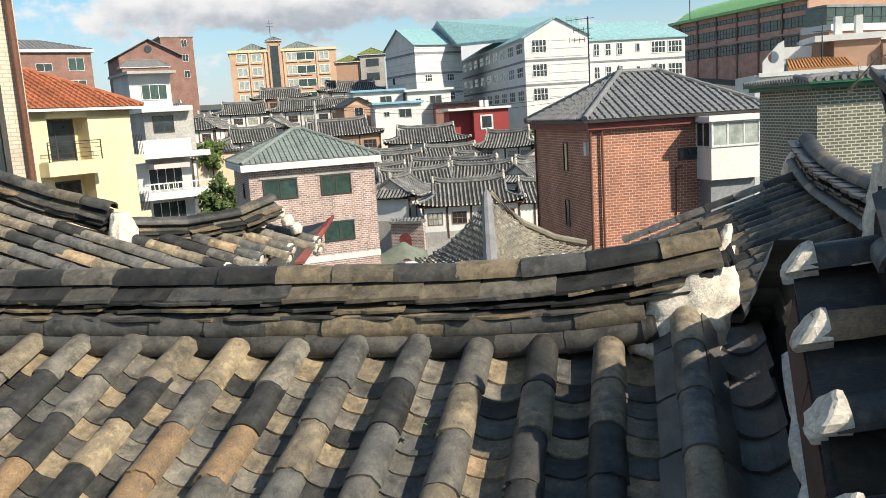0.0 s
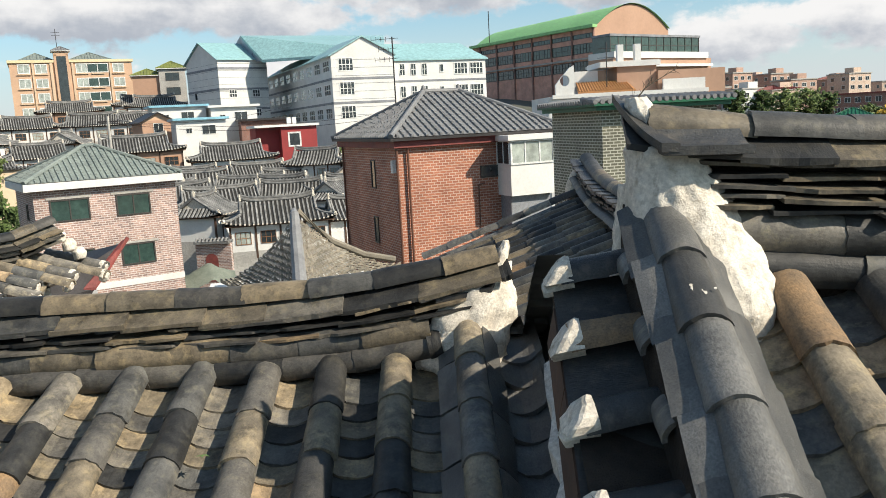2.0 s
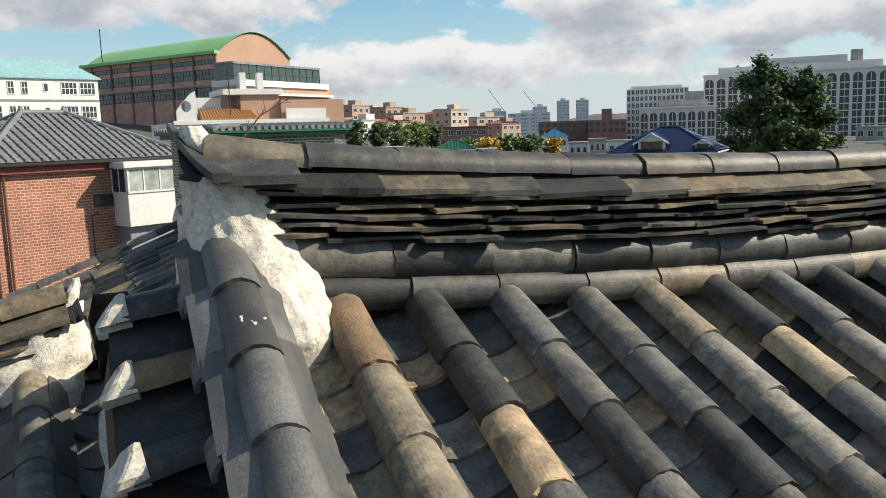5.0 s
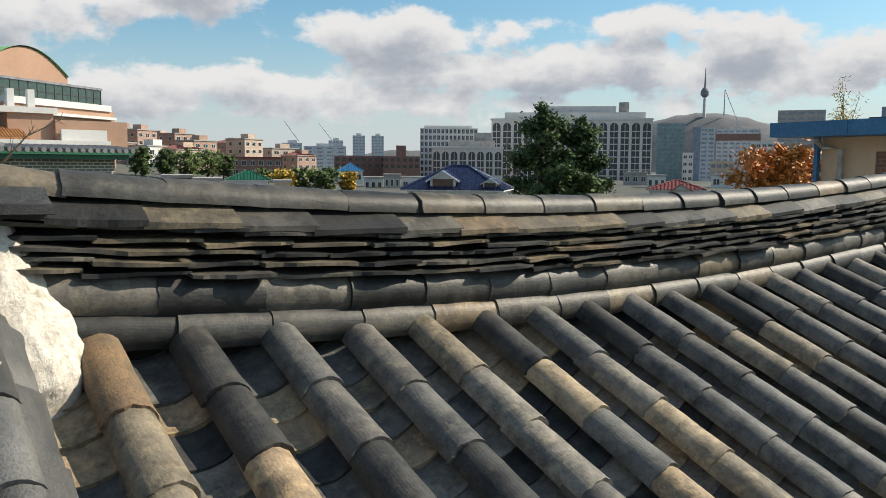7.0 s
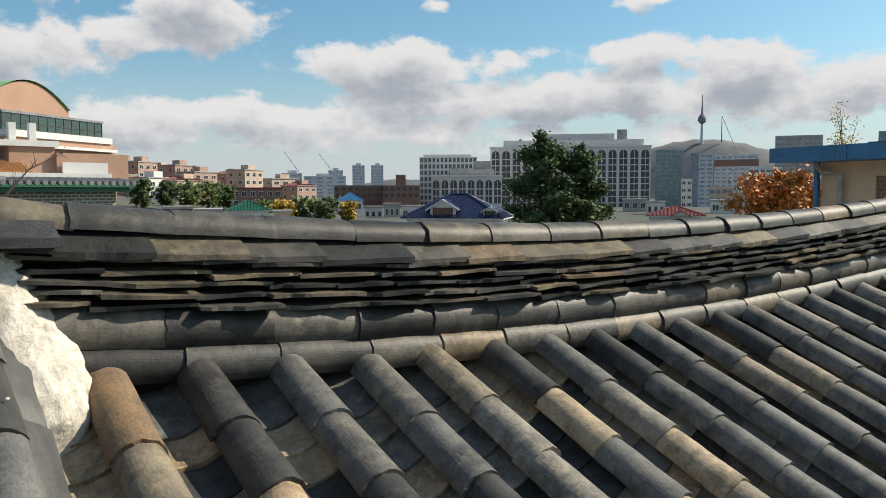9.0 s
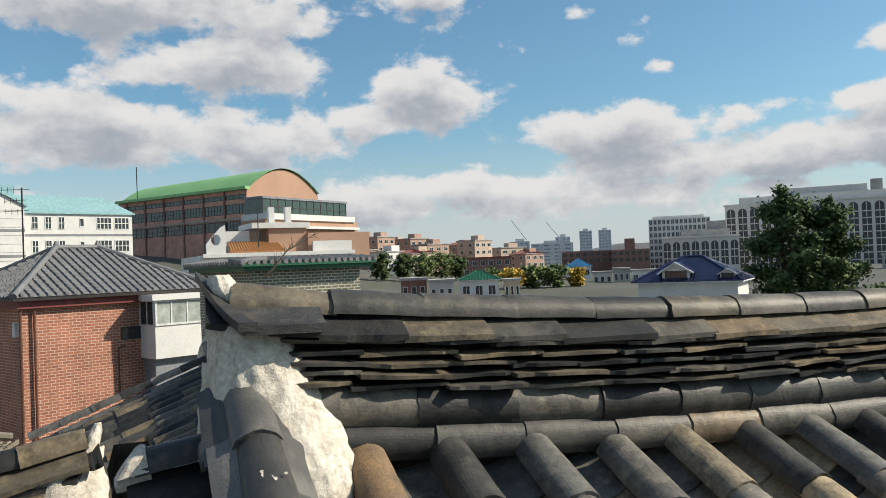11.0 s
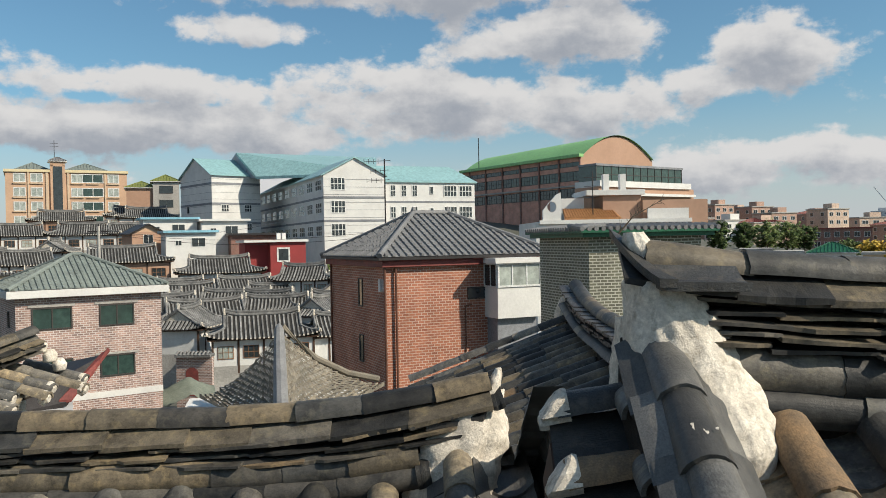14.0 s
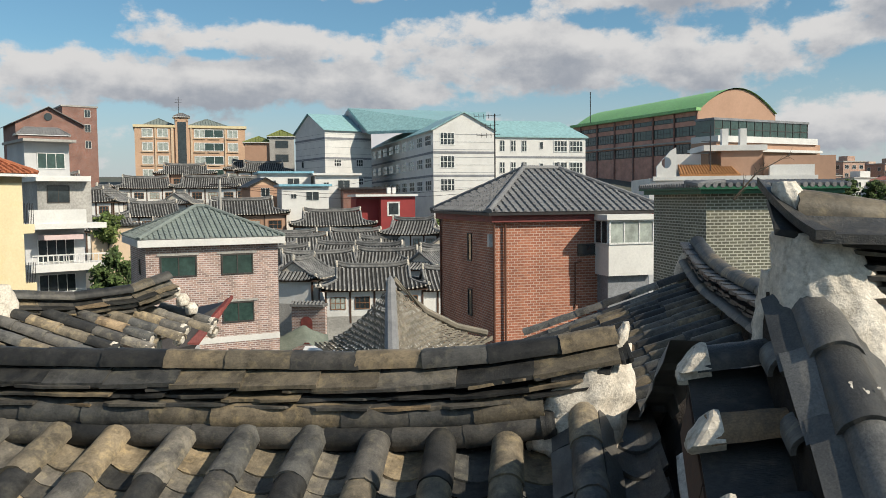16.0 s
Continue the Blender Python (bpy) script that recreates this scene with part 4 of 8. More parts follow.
add_loft(bm, [[(B0 + (0.5 - B0) * i / 10, v, -1.10 - (3.2 - v) * math.tan(SB)) for i in range(11)] for v in (3.3, 2.4, 1.6)])
add_loft(bm, [[(B0 + (0.5 - B0) * i / 10, v, -0.9 - (v - 3.4) * 0.4) for i in range(11)] for v in (3.45, 4.0, 5.0)])
part("earth_bed", bm, M["clay_bed"], roof_b)
# its verge ridge: a roll between two flat tiles


def zbd(v):
    return -0.80 - (3.2 - v) * math.tan(SB) * 1.1


v = 3.32
while v > 1.75:
    ln = 0.28 * rng.uniform(0.95, 1.05)
    vm = v - ln / 2
    part("hip_roll", COVER[rng.randrange(5)], None, roof_b, m=local(0.205, vm, zbd(vm) - 0.06, 0.015 - SB * 1.1, 0, math.pi, (0.95, 1, 1)))
    for side in (-1, 1):
        m = Matrix.Translation((0.205 + side * 0.092, vm - 0.05 * side, zbd(vm) - 0.08)) @ Euler((SB * 1.1, 0, 0)).to_matrix().to_4x4() @ Euler((rng.uniform(0.02, 0.05), side * rng.uniform(0.7, 0.78), rng.uniform(-0.02, 0.02))).to_matrix().to_4x4() @ Euler((0, 0, math.pi / 2)).to_matrix().to_4x4() @ Matrix.Diagonal((0.82, 0.5, 1.3, 1))
        part("hip_plate", PLATE_D[rng.randrange(6)], None, roof_b, m=m)
    v -= ln * 0.96
bm = bmesh.new()
add_loft(bm, [[(0.06, v, zbd(v) - 0.4), (0.10, v, zbd(v) - 0.14), (0.2, v, zbd(v) - 0.08), (0.31, v, zbd(v) - 0.14), (0.35, v, zbd(v) - 0.4)] for v in (3.35, 2.4, 1.7)])
part("earth_core", bm, M["clay_bed"], roof_b)
rows = [ring(0.17, 3.31, -1.0, 0.19, 0.11), ring(0.18, 3.315, -0.89, 0.20, 0.115), ring(0.21, 3.325, -0.79, 0.18, 0.10), ring(0.27, 3.35, -0.70, 0.12, 0.08), ring(0.34, 3.38, -0.60, 0.05, 0.05)]
part("plaster_end", blob(rows, "plaster", 0.028, 5), M["plaster"], roof_b, "rough white lime plaster", smooth=True)
raking_tile(roof_b, Vector((0.31, 3.262, -0.665)), Vector((0.26, 3.262, -0.672)), Vector((0.37, 3.46, -0.545)), Vector((0.412, 3.46, -0.525)))
raking_tile(roof_b, Vector((0.3, 3.266, -0.672)), Vector((0.08, 3.268, -0.7)), Vector((0.08, 3.36, -0.655)), Vector((0.33, 3.36, -0.63)))
rows = [ring(0.335, 3.385, -0.66, 0.03, 0.05), ring(0.35, 3.39, -0.6, 0.035, 0.06), ring(0.375, 3.41, -0.54, 0.025, 0.05), ring(0.39, 3.42, -0.505, 0.012, 0.02)]
part("plaster_plug", trowelled(rows, 0.008, 19), M["plaster"], roof_b, "white plaster in the ridge end", smooth=True)

v = 3.42
while v > 1.75:
    part("pan_tile", PAN_E0[rng.randrange(4)], None, roof_b, m=local(0.40 + rng.uniform(-0.012, 0.012), v, zbd(v) - 0.225, 0.06 - SB, rng.uniform(-0.05, 0.05), math.pi + rng.uniform(-0.06, 0.06), (0.8, 1, 1)))
    v -= 0.155
bm = bmesh.new()
rows = []
for i in range(30):
    v = 3.5 - 0.06 * i
    rows.append([(0.34 + 0.05 * k, v, zbd(v) - 0.25 + 0.022 * noise.noise(Vector((k * 0.7, v * 9, 2))) + (0.02 * k if k > 4 else 0)) for k in range(8)])
add_loft(bm, rows)
part("rubble_bed", bm, M["clay_bed"], roof_b)

# a fallen leaf and a splash of lime on the tiles
bm = bmesh.new()
pts = []
for k in range(14):
    r_ = (0.034 if k % 2 == 0 else 0.012) * (1 if k else 0.6)
    pts.append((r_ * math.cos(2 * math.pi * k / 14), r_ * math.sin(2 * math.pi * k / 14), 0.004 * (k % 2)))
add_poly(bm, pts)
solo("fallen_leaf", bm, M["leaf_single"], FRAME_B @ pose(-0.735, 2.66, -1.075, -12, 6, 20), "small green maple leaf lying on the tiles", "leaf")
bm = bmesh.new()
for cx, cy, r_ in ((0, 0, 0.009), (0.007, -0.014, 0.01), (0.018, -0.02, 0.006), (-0.004, 0.013, 0.005), (0.045, -0.012, 0.004)):
    add_poly(bm, [(cx + r_ * math.cos(2 * math.pi * k / 9) * (1 + 0.3 * math.sin(k * 2.3)), cy + r_ * math.sin(2 * math.pi * k / 9), 0) for k in range(9)], 0.002)
part("lime_splash", bm, M["plaster"], roof_a, "white lime splash", m=local(CU - 0.005, 1.915, zc_top(1.915) + 0.002, HIP, -0.15, 0))


# ---- houses: walls, windows, roofs ----
FRAMES = {}


def window_mesh(w, h, nx, ny, mat, deep=0.05, bar=0.05):
    key = ("f", round(w, 2), round(h, 2), nx, ny, mat, bar)
    if key not in FRAMES:
        bm = bmesh.new()
        add_box(bm, -w / 2, -w / 2 + bar, -deep, 0.02, 0, h)
        add_box(bm, w / 2 - bar, w / 2, -deep, 0.02, 0, h)
        add_box(bm, -w / 2 + bar, w / 2 - bar, -deep, 0.02, 0, bar)
        add_box(bm, -w / 2 + bar, w / 2 - bar, -deep, 0.02, h - bar, h)
        for i in range(1, nx):
            x = -w / 2 + w * i / nx
            add_box(bm, x - bar * 0.4, x + bar * 0.4, -deep * 0.8, 0.02, bar, h - bar)
        for i in range(1, ny):
            z = h * i / ny
            add_box(bm, -w / 2 + bar, w / 2 - bar, -deep * 0.75, 0.02, z - bar * 0.4, z + bar * 0.4)
        FRAMES[key] = finish("window", bm, M[mat])
    return FRAMES[key]


def pane_mesh(w, h, mat, bar=0.05):
    key = ("p", round(w, 2), round(h, 2), mat, bar)
    if key not in FRAMES:
        FRAMES[key] = finish("pane", box(-w / 2 + bar, w / 2 - bar, -0.015, 0.01, bar, h - bar), M[mat])
    return FRAMES[key]


FACE = {"F": 0.0, "L": -90.0, "R": 90.0}


class House:
    """A building on a plan from front-left a to front-right b (as seen from the viewpoint), going back by depth."""

    def __init__(self, name, label, category, a, b, depth, z0, z1, wall, group="", wall_label=""):
        a, b = Vector((a.x, a.y, 0)), Vector((b.x, b.y, 0))
        d = b - a
        self.w, self.d, self.z0, self.z1 = d.length, depth, z0, z1
        self.ob = thing(name, pose(a.x, a.y, z0, 0, 0, math.degrees(math.atan2(d.y, d.x))), label, category, group)
        self.h = z1 - z0
        if wall:
            part("wall", box(0, self.w, 0, depth, -9, self.h), M[wall], self.ob, wall_label)

    def at(self, face, s, z):
        if face == "F":
            return pose(s, 0, z)
        if face == "L":
            return pose(0, s, z, 0, 0, -90)
        return pose(self.w, s, z, 0, 0, 90)

    def window(self, face, s, z, w, h, nx=2, ny=1, frame_mat="frame_white", glass="glass", bar=0.05, off=0.0, name="window"):
        m = self.at(face, s, z) @ pose(0, -off, 0)
        f = part(name, window_mesh(w, h, nx, ny, frame_mat, bar=bar), None, self.ob, m=m)
        part("pane", pane_mesh(w, h, glass, bar), None, f)
        return f

    def grid(self, face, s0, s1, n, zs, w, h, **k):
        for z in zs:
            for i in range(n):
                s = s0 + (s1 - s0) * (i / (n - 1) if n > 1 else 0.5)
                self.window(face, s, z, w, h, **k)

    def block(self, name, x0, x1, y0, y1, z0, z1, mat, label=""):
        return part(name, box(x0, x1, y0, y1, z0, z1), M[mat], self.ob, label)


def ribs(bm, origin, ex, ey, length, top_of, rise_of, spacing=0.3, r=0.06, seg=4, saw=0.0):
    """Half-round rows up one slope. ex, ey: plan directions along the eave and up the slope; top_of(x): plan run up to the boundary;
    rise_of(x, y): height."""
    n = max(2, int(length / spacing))
    seg = max(seg, 5)
    for i in range(n + 1):
        x = length * i / n
        run = top_of(x)
        if run < 0.08:
            continue
        rows = []
        cuts = [(run * j / seg, 0.0) for j in range(seg + 1)]
        if saw:
            m = max(1, round(run / 0.36))
            cuts = [c for j in range(m) for c in ((run * j / m, saw), (run * (j + 1) / m, -0.01))]
        for y, up in cuts:
            row = []
            for dx, dz in ((-r, -0.01), (-r * 0.7, r * 0.9), (r * 0.7, r * 0.9), (r, -0.01)):
                p = origin + ex * (x + dx) + ey * y
                row.append((p.x, p.y, origin.z + rise_of(x, y) + dz + up))
            rows.append(row)
        R = add_loft(bm, rows)
        bm.faces.new(R[0][::-1])


def skin(bm, origin, ex, ey, length, top_of, rise_of, nx=12, seg=4, drop=0.0):
    """The bed of one slope under its rows."""
    rows = []
    for i in range(nx + 1):
        x = length * i / nx
        run = max(top_of(x), 0.0)
        row = []
        for j in range(seg + 1):
            y = run * j / seg
            p = origin + ex * x + ey * y
            row.append((p.x, p.y, origin.z + rise_of(x, y) - drop))
        rows.append(row)
    add_loft(bm, rows)


def hip_roof(parent, x0, x1, y0, y1, z, h, mat, ridge=None, spacing=0.3, r=0.055, cap_mat=None, thick=0.12, edge_mat="frame_white", cap_r=0.09):
    """A hip roof over the rectangle, eaves at z, with tiled rows; the ridge runs along x."""
    w, d = x1 - x0, y1 - y0
    rl = max(w - d, 0.02) if ridge is None else ridge
    hx = (w - rl) / 2
    slopes = [
        (Vector((x0, y0, z)), Vector((1, 0, 0)), Vector((0, 1, 0)), w, hx, d / 2),
        (Vector((x1, y1, z)), Vector((-1, 0, 0)), Vector((0, -1, 0)), w, hx, d / 2),
        (Vector((x0, y1, z)), Vector((0, -1, 0)), Vector((1, 0, 0)), d, d / 2, hx),
        (Vector((x1, y0, z)), Vector((0, 1, 0)), Vector((-1, 0, 0)), d, d / 2, hx),
    ]
    roof = None
    for o, ex, ey, ln, hip, run in slopes:
        bm = bmesh.new()
        top = lambda x, hip=hip, run=run, ln=ln: run * min(1.0, x / hip if hip else 1, (ln - x) / hip if hip else 1)
        rise = lambda x, y, run=run: h * y / run
        skin(bm, o, ex, ey, ln, top, rise, nx=16)
        ribs(bm, o, ex, ey, ln, top, rise, spacing, r, seg=13, saw=0.035)
        tagged(part("roof_slope", bm, M[mat], parent), kind="stuff")
    a, b = Vector((x0 + hx, (y0 + y1) / 2, z + h)), Vector((x1 - hx, (y0 + y1) / 2, z + h))
    for p, q in ((a, b), (a, (x0, y0, z)), (a, (x0, y1, z)), (b, (x1, y0, z)), (b, (x1, y1, z))):
        bm = bmesh.new()
        q = Vector(q)
        n = max(2, int((q - p).length / 0.4))
        add_tube(bm, [p.lerp(q, i / n) + Vector((0, 0, 0.05)) for i in range(n + 1)], [cap_r * (1.0 if i % 2 else 0.9) for i in range(n + 1)], 8)
        part("ridge_cap", bm, M[cap_mat or mat], parent)
    bm = box(x0 - 0.02, x1 + 0.02, y0 - 0.02, y1 + 0.02, z - thick - 0.03, z - 0.03)
    part("eave_fascia", bm, M[edge_mat], parent)


def gable_roof(parent, x0, x1, y0, y1, z, h, mat, thick=0.12, along="x", gable_mat=None, over=0.3):
    """A plain gable roof of two slabs over the rectangle."""
    if along == "x":
        ym = (y0 + y1) / 2
        quads = [[(x0 - over, y0 - over, z - h * over / (ym - y0)), (x1 + over, y0 - over, z - h * over / (ym - y0)), (x1 + over, ym, z + h), (x0 - over, ym, z + h)],
                 [(x1 + over, y1 + over, z - h * over / (ym - y0)), (x0 - over, y1 + over, z - h * over / (ym - y0)), (x0 - over, ym, z + h), (x1 + over, ym, z + h)]]
        tris = [[(x0, y0, z), (x0, ym, z + h - thick), (x0, y1, z)], [(x1, y1, z), (x1, ym, z + h - thick), (x1, y0, z)]]
    else:
        xm = (x0 + x1) / 2
        quads = [[(x0 - over, y1 + over, z - h * over / (xm - x0)), (x0 - over, y0 - over, z - h * over / (xm - x0)), (xm, y0 - over, z + h), (xm, y1 + over, z + h)],
                 [(x1 + over, y0 - over, z - h * over / (xm - x0)), (x1 + over, y1 + over, z - h * over / (xm - x0)), (xm, y1 + over, z + h), (xm, y0 - over, z + h)]]
        tris = [[(x0, y0, z), (x1, y0, z), (xm, y0, z + h - thick)], [(x1, y1, z), (x0, y1, z), (xm, y1, z + h - thick)]]
    for q in quads:
        bm = bmesh.new()
        add_poly(bm, q, thick)
        bmesh.ops.recalc_face_normals(bm, faces=bm.faces)
        part("roof_slope", bm, M[mat], parent)
    if gable_mat:
        for t in tris:
            bm = bmesh.new()
            add_poly(bm, t)
            part("gable", bm, M[gable_mat], parent)


def rail(house, x0, x1, y, z, h=1.0, n=14, mat="metal_dark", sides=None):
    """An iron balcony rail along the front."""
    bm = bmesh.new()
    add_box(bm, x0, x1, y - 0.02, y + 0.02, z + h - 0.04, z + h)
    for i in range(4):
        zz = z + 0.15 + i * (h - 0.3) / 3
        add_box(bm, x0, x1, y - 0.012, y + 0.012, zz, zz + 0.025)
    for i in range(n + 1):
        x = x0 + (x1 - x0) * i / n
        if i % (n // 2 or 1) == 0:
            add_box(bm, x - 0.02, x + 0.02, y - 0.02, y + 0.02, z, z + h)
    part("balcony_rail", bm, M[mat], house.ob, "dark iron rail")


def pipe(house, pts, r=0.05, mat="pipe_brown", name="downpipe"):
    bm = bmesh.new()
    add_tube(bm, pts, r, 8)
    part(name, bm, M[mat], house.ob)


# hanok: white-walled timber house under a concave hip-and-gable tiled roof
def hanok(w, d, wall_h, h, wall_mat, label, seed, m, over=0.6, windows=3):
    q = random.Random(seed)
    ob = thing("hanok", m, label, "house", "tiled timber houses in the valley")
    part("wall", box(-w / 2, w / 2, -d / 2, d / 2, -3, wall_h + 0.2), M[wall_mat], ob)
    for i in range(5):
        x = -w / 2 + w * i / 4
        part("post", box(x - 0.09, x + 0.09, -d / 2 - 0.05, -d / 2 + 0.1, -0.3, wall_h), M["dark_wood"], ob)
    part("beam", box(-w / 2 - 0.1, w / 2 + 0.1, -d / 2 - 0.08, d / 2 + 0.08, wall_h - 0.12, wall_h + 0.12), M["dark_wood"], ob)
    part("plinth", box(-w / 2 - 0.03, w / 2 + 0.03, -d / 2 - 0.035, d / 2 + 0.03, -3, 0.35), M["concrete"], ob)
    for i in range(4):
        x = -w / 2 + w * (i + 0.5) / 4
        if q.random() < 0.75:
            f = part("window", window_mesh(w / 4 * 0.62, 1.1, 3, 2, "wood"), None, ob, m=pose(x, -d / 2 - 0.01, 0.95))
            part("pane", pane_mesh(w / 4 * 0.62, 1.1, q.choice(["glass_pale", "glass"])), None, f)
    W, D = w + 2 * over, d + 2 * over
    z0 = wall_h + 0.05
    lr = W * 0.62
    wg = lr / 2 + 0.25
    hipx = W / 2 - wg
    hgf = 0.52

    def lift(x, y, ln, run):
        return 0.38 * abs(2 * x / ln - 1) ** 4 * (1 - min(y / run, 1))

    def conc(t):
        return h * (0.62 * t + 0.38 * t * t)

    run = D / 2
    for k, (o, ex, ey) in enumerate(((Vector((-W / 2, -D / 2, z0)), Vector((1, 0, 0)), Vector((0, 1, 0))), (Vector((W / 2, D / 2, z0)), Vector((-1, 0, 0)), Vector((0, -1, 0))))):
        bm = bmesh.new()
        top = lambda x: run if hipx <= x <= W - hipx else run * hgf * min(x, W - x) / hipx
        rise = lambda x, y: conc(y / run) + lift(x, y, W, run)
        # bed coloured near black to stand for shade between the rows
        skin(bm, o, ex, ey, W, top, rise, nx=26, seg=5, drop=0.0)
        part("roof_bed", bm, M["gap_shade"], ob)
        bm = bmesh.new()
        ribs(bm, o, ex, ey, W, top, rise, 0.36, 0.09, 5)
        tagged(part("roll_tiles", bm, M["tile_far"], ob), kind="stuff")
        bm = bmesh.new()
        n_ = int(W / 0.36)
        for i in range(n_ + 1):
            x = W * i / n_
            p = o + ex * x
            z = p.z + rise(x, 0)
            y = p.y - ey.y * 0.03
            add_box(bm, p.x - 0.07, p.x + 0.07, min(y, p.y), max(y, p.y), z - 0.04, z + 0.09)
        tagged(part("eave_ends", bm, M["plaster"], ob, "white plastered tile ends"), kind="stuff")
    for s in (-1, 1):
        bm = bmesh.new()
        o = Vector((s * W / 2, s * -D / 2, z0))
        ex, ey = Vector((0, s, 0)), Vector((-s, 0, 0))
        top2 = lambda x: hipx * min(1.0, min(x, D - x) / (D / 2 * hgf)) 
        rise2 = lambda x, y: conc(hgf * y / hipx) + lift(x, y, D, hipx)
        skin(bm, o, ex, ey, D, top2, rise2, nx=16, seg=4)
        part("roof_bed", bm, M["gap_shade"], ob)
        bm = bmesh.new()
        ribs(bm, o, ex, ey, D, top2, rise2, 0.36, 0.1, 4)
        tagged(part("roll_tiles", bm, M["tile_far"], ob), kind="stuff")
        bm = bmesh.new()
        gx = s * (wg - 0.1)
        add_poly(bm, [(gx, -D / 2 * (1 - hgf), z0 + conc(hgf)), (gx, D / 2 * (1 - hgf), z0 + conc(hgf)), (gx, 0, z0 + h)])
        part("gable", bm, M["plaster"], ob)
        for e in (-1, 1):
            bm = bmesh.new()
            n = 6
            pts = [(s * wg, e * D / 2 * (1 - hgf) * (1 - i / n), z0 + conc(hgf + (1 - hgf) * i / n) + 0.12) for i in range(n + 1)]
            add_tube(bm, pts, 0.14, 6)
            part("gable_ridge", bm, M["tile_far"], ob)
            bm = bmesh.new()
            pts = [(s * (W / 2 + (wg - W / 2) * i / n), e * (D / 2 - D / 2 * hgf * i / n), z0 + conc(hgf * i / n) + 0.38 * (1 - i / n) ** 2 + 0.1) for i in range(n + 1)]
            add_tube(bm, pts, 0.12, 6)
            part("hip_ridge", bm, M["tile_far"], ob)
            part("ridge_plaster", blob([ring(0, 0, -0.15, 0.14, 0.14, 6), ring(0, 0, 0.0, 0.16, 0.16, 6), ring(0, 0, 0.14, 0.09, 0.09, 6)], "plaster", 0.03, seed), M["plaster"], ob, m=pose(s * (W / 2 - 0.1), e * (D / 2 - 0.1), z0 + 0.5))
    bm = bmesh.new()
    n = 12
    for zz, rr in ((0.1, 0.17), (0.3, 0.13)):
        add_tube(bm, [(-lr / 2 - 0.2 + (lr + 0.4) * i / n, 0, z0 + h + zz + 0.32 * (2 * i / n - 1) ** 4) for i in range(n + 1)], rr, 7)
    part("ridge", bm, M["tile_far"], ob)
    for s in (-1, 1):
        part("ridge_plaster", blob([ring(0, 0, -0.25, 0.13, 0.2, 6), ring(0, 0, 0.1, 0.12, 0.2, 6), ring(0, 0, 0.3, 0.07, 0.12, 6)], "plaster", 0.03, seed + 2), M["plaster"], ob, m=pose(s * (lr / 2 + 0.2), 0, z0 + h + 0.4))
    bm = bmesh.new()
    add_box(bm, -W / 2 + 0.15, W / 2 - 0.15, -D / 2 + 0.15, D / 2 - 0.15, z0 - 0.1, z0 - 0.02)
    part("soffit", bm, M["dark_wood"], ob)
    return ob


# ---- red brick house with the grey hip roof ----
c = pol(10.6, 36.0)
r_end = pol(21.6, 39.5)
l_end = pol(6.85, 44.0)
ze = EYE - 0.62
h = House("brick_house", "red brick house with a slate grey tiled hip roof", "house", c, r_end, 7.5, EYE - 9.0, ze, None)
side = (Vector((l_end.x, l_end.y, 0)) - Vector((c.x, c.y, 0))).length
part("wall", box(0, h.w - 2.75, 0, side, -2, h.h - 0.28), M["red_brick"], h.ob)
part("wall_return", box(h.w - 2.75, h.w, 1.4, side, -2, h.h - 0.28), M["red_brick"], h.ob)
part("eave_fascia", box(-0.25, h.w + 0.25, -0.25, side + 0.25, h.h - 0.4, h.h - 0.05), M["red_paint"], h.ob, "red painted eaves fascia")
part("gutter", box(-0.42, h.w + 0.3, -0.42, side + 0.4, h.h - 0.05, h.h + 0.03), M["metal_dark"], h.ob)
hip_roof(h.ob, -0.45, h.w + 0.4, -0.45, side + 0.4, h.h + 0.05, 2.05, "slate_tile", ridge=1.9, spacing=0.34, r=0.075, edge_mat="metal_dark", cap_r=0.13)
for x, y in ((-0.10, -0.10), (0.42, -0.12)):
    pipe(h, [(x, y, -2), (x, y, h.h - 0.1)], 0.055)
pipe(h, [(-0.1, side - 0.2, -2), (-0.1, side - 0.2, h.h - 0.1)], 0.055)
h.window("L", side * 0.42, h.h - 2.35, 0.6, 1.35, nx=1, frame_mat="frame_dark")
h.window("L", side * 0.42, h.h - 5.0, 0.6, 1.3, nx=1, frame_mat="frame_dark")
h.window("F", h.w - 3.5, h.h - 2.0, 1.15, 0.55, nx=1, frame_mat="frame_dark")
h.block("meter_box", -0.16, 0.0, 0.35, 0.62, h.h - 1.5, h.h - 0.95, "frame_white")
pipe(h, [(h.w - 4.2, -0.05, h.h - 2.3), (h.w - 4.2, -0.05, h.h - 4.4)], 0.03)
pipe(h, [(h.w - 4.2, -0.05, h.h - 2.3), (h.w - 3.9, -0.05, h.h - 2.25)], 0.03)
# white bay with a sliding window, standing out from the wall
bx0, bx1, by = 4.85, 7.1, -1.3
h.block("bay", bx0, bx1, by, 1.4, h.h - 2.85, h.h - 1.45, "white_wall", "white rendered bay")
h.block("bay_roof", bx0 - 0.18, bx1 + 0.1, by - 0.18, 1.4, h.h - 0.36, h.h - 0.12, "white_wall")
h.block("bay_back", bx0 + 0.12, bx1 - 0.1, by + 0.25, 1.4, h.h - 1.45, h.h - 0.36, "grey_wall")
f = part("window", window_mesh(bx1 - bx0, 1.09, 3, 1, "frame_white", bar=0.08), None, h.ob, m=pose((bx0 + bx1) / 2, by, h.h - 1.45))
part("pane", pane_mesh(bx1 - bx0, 1.09, "glass_pale", 0.08), None, f)
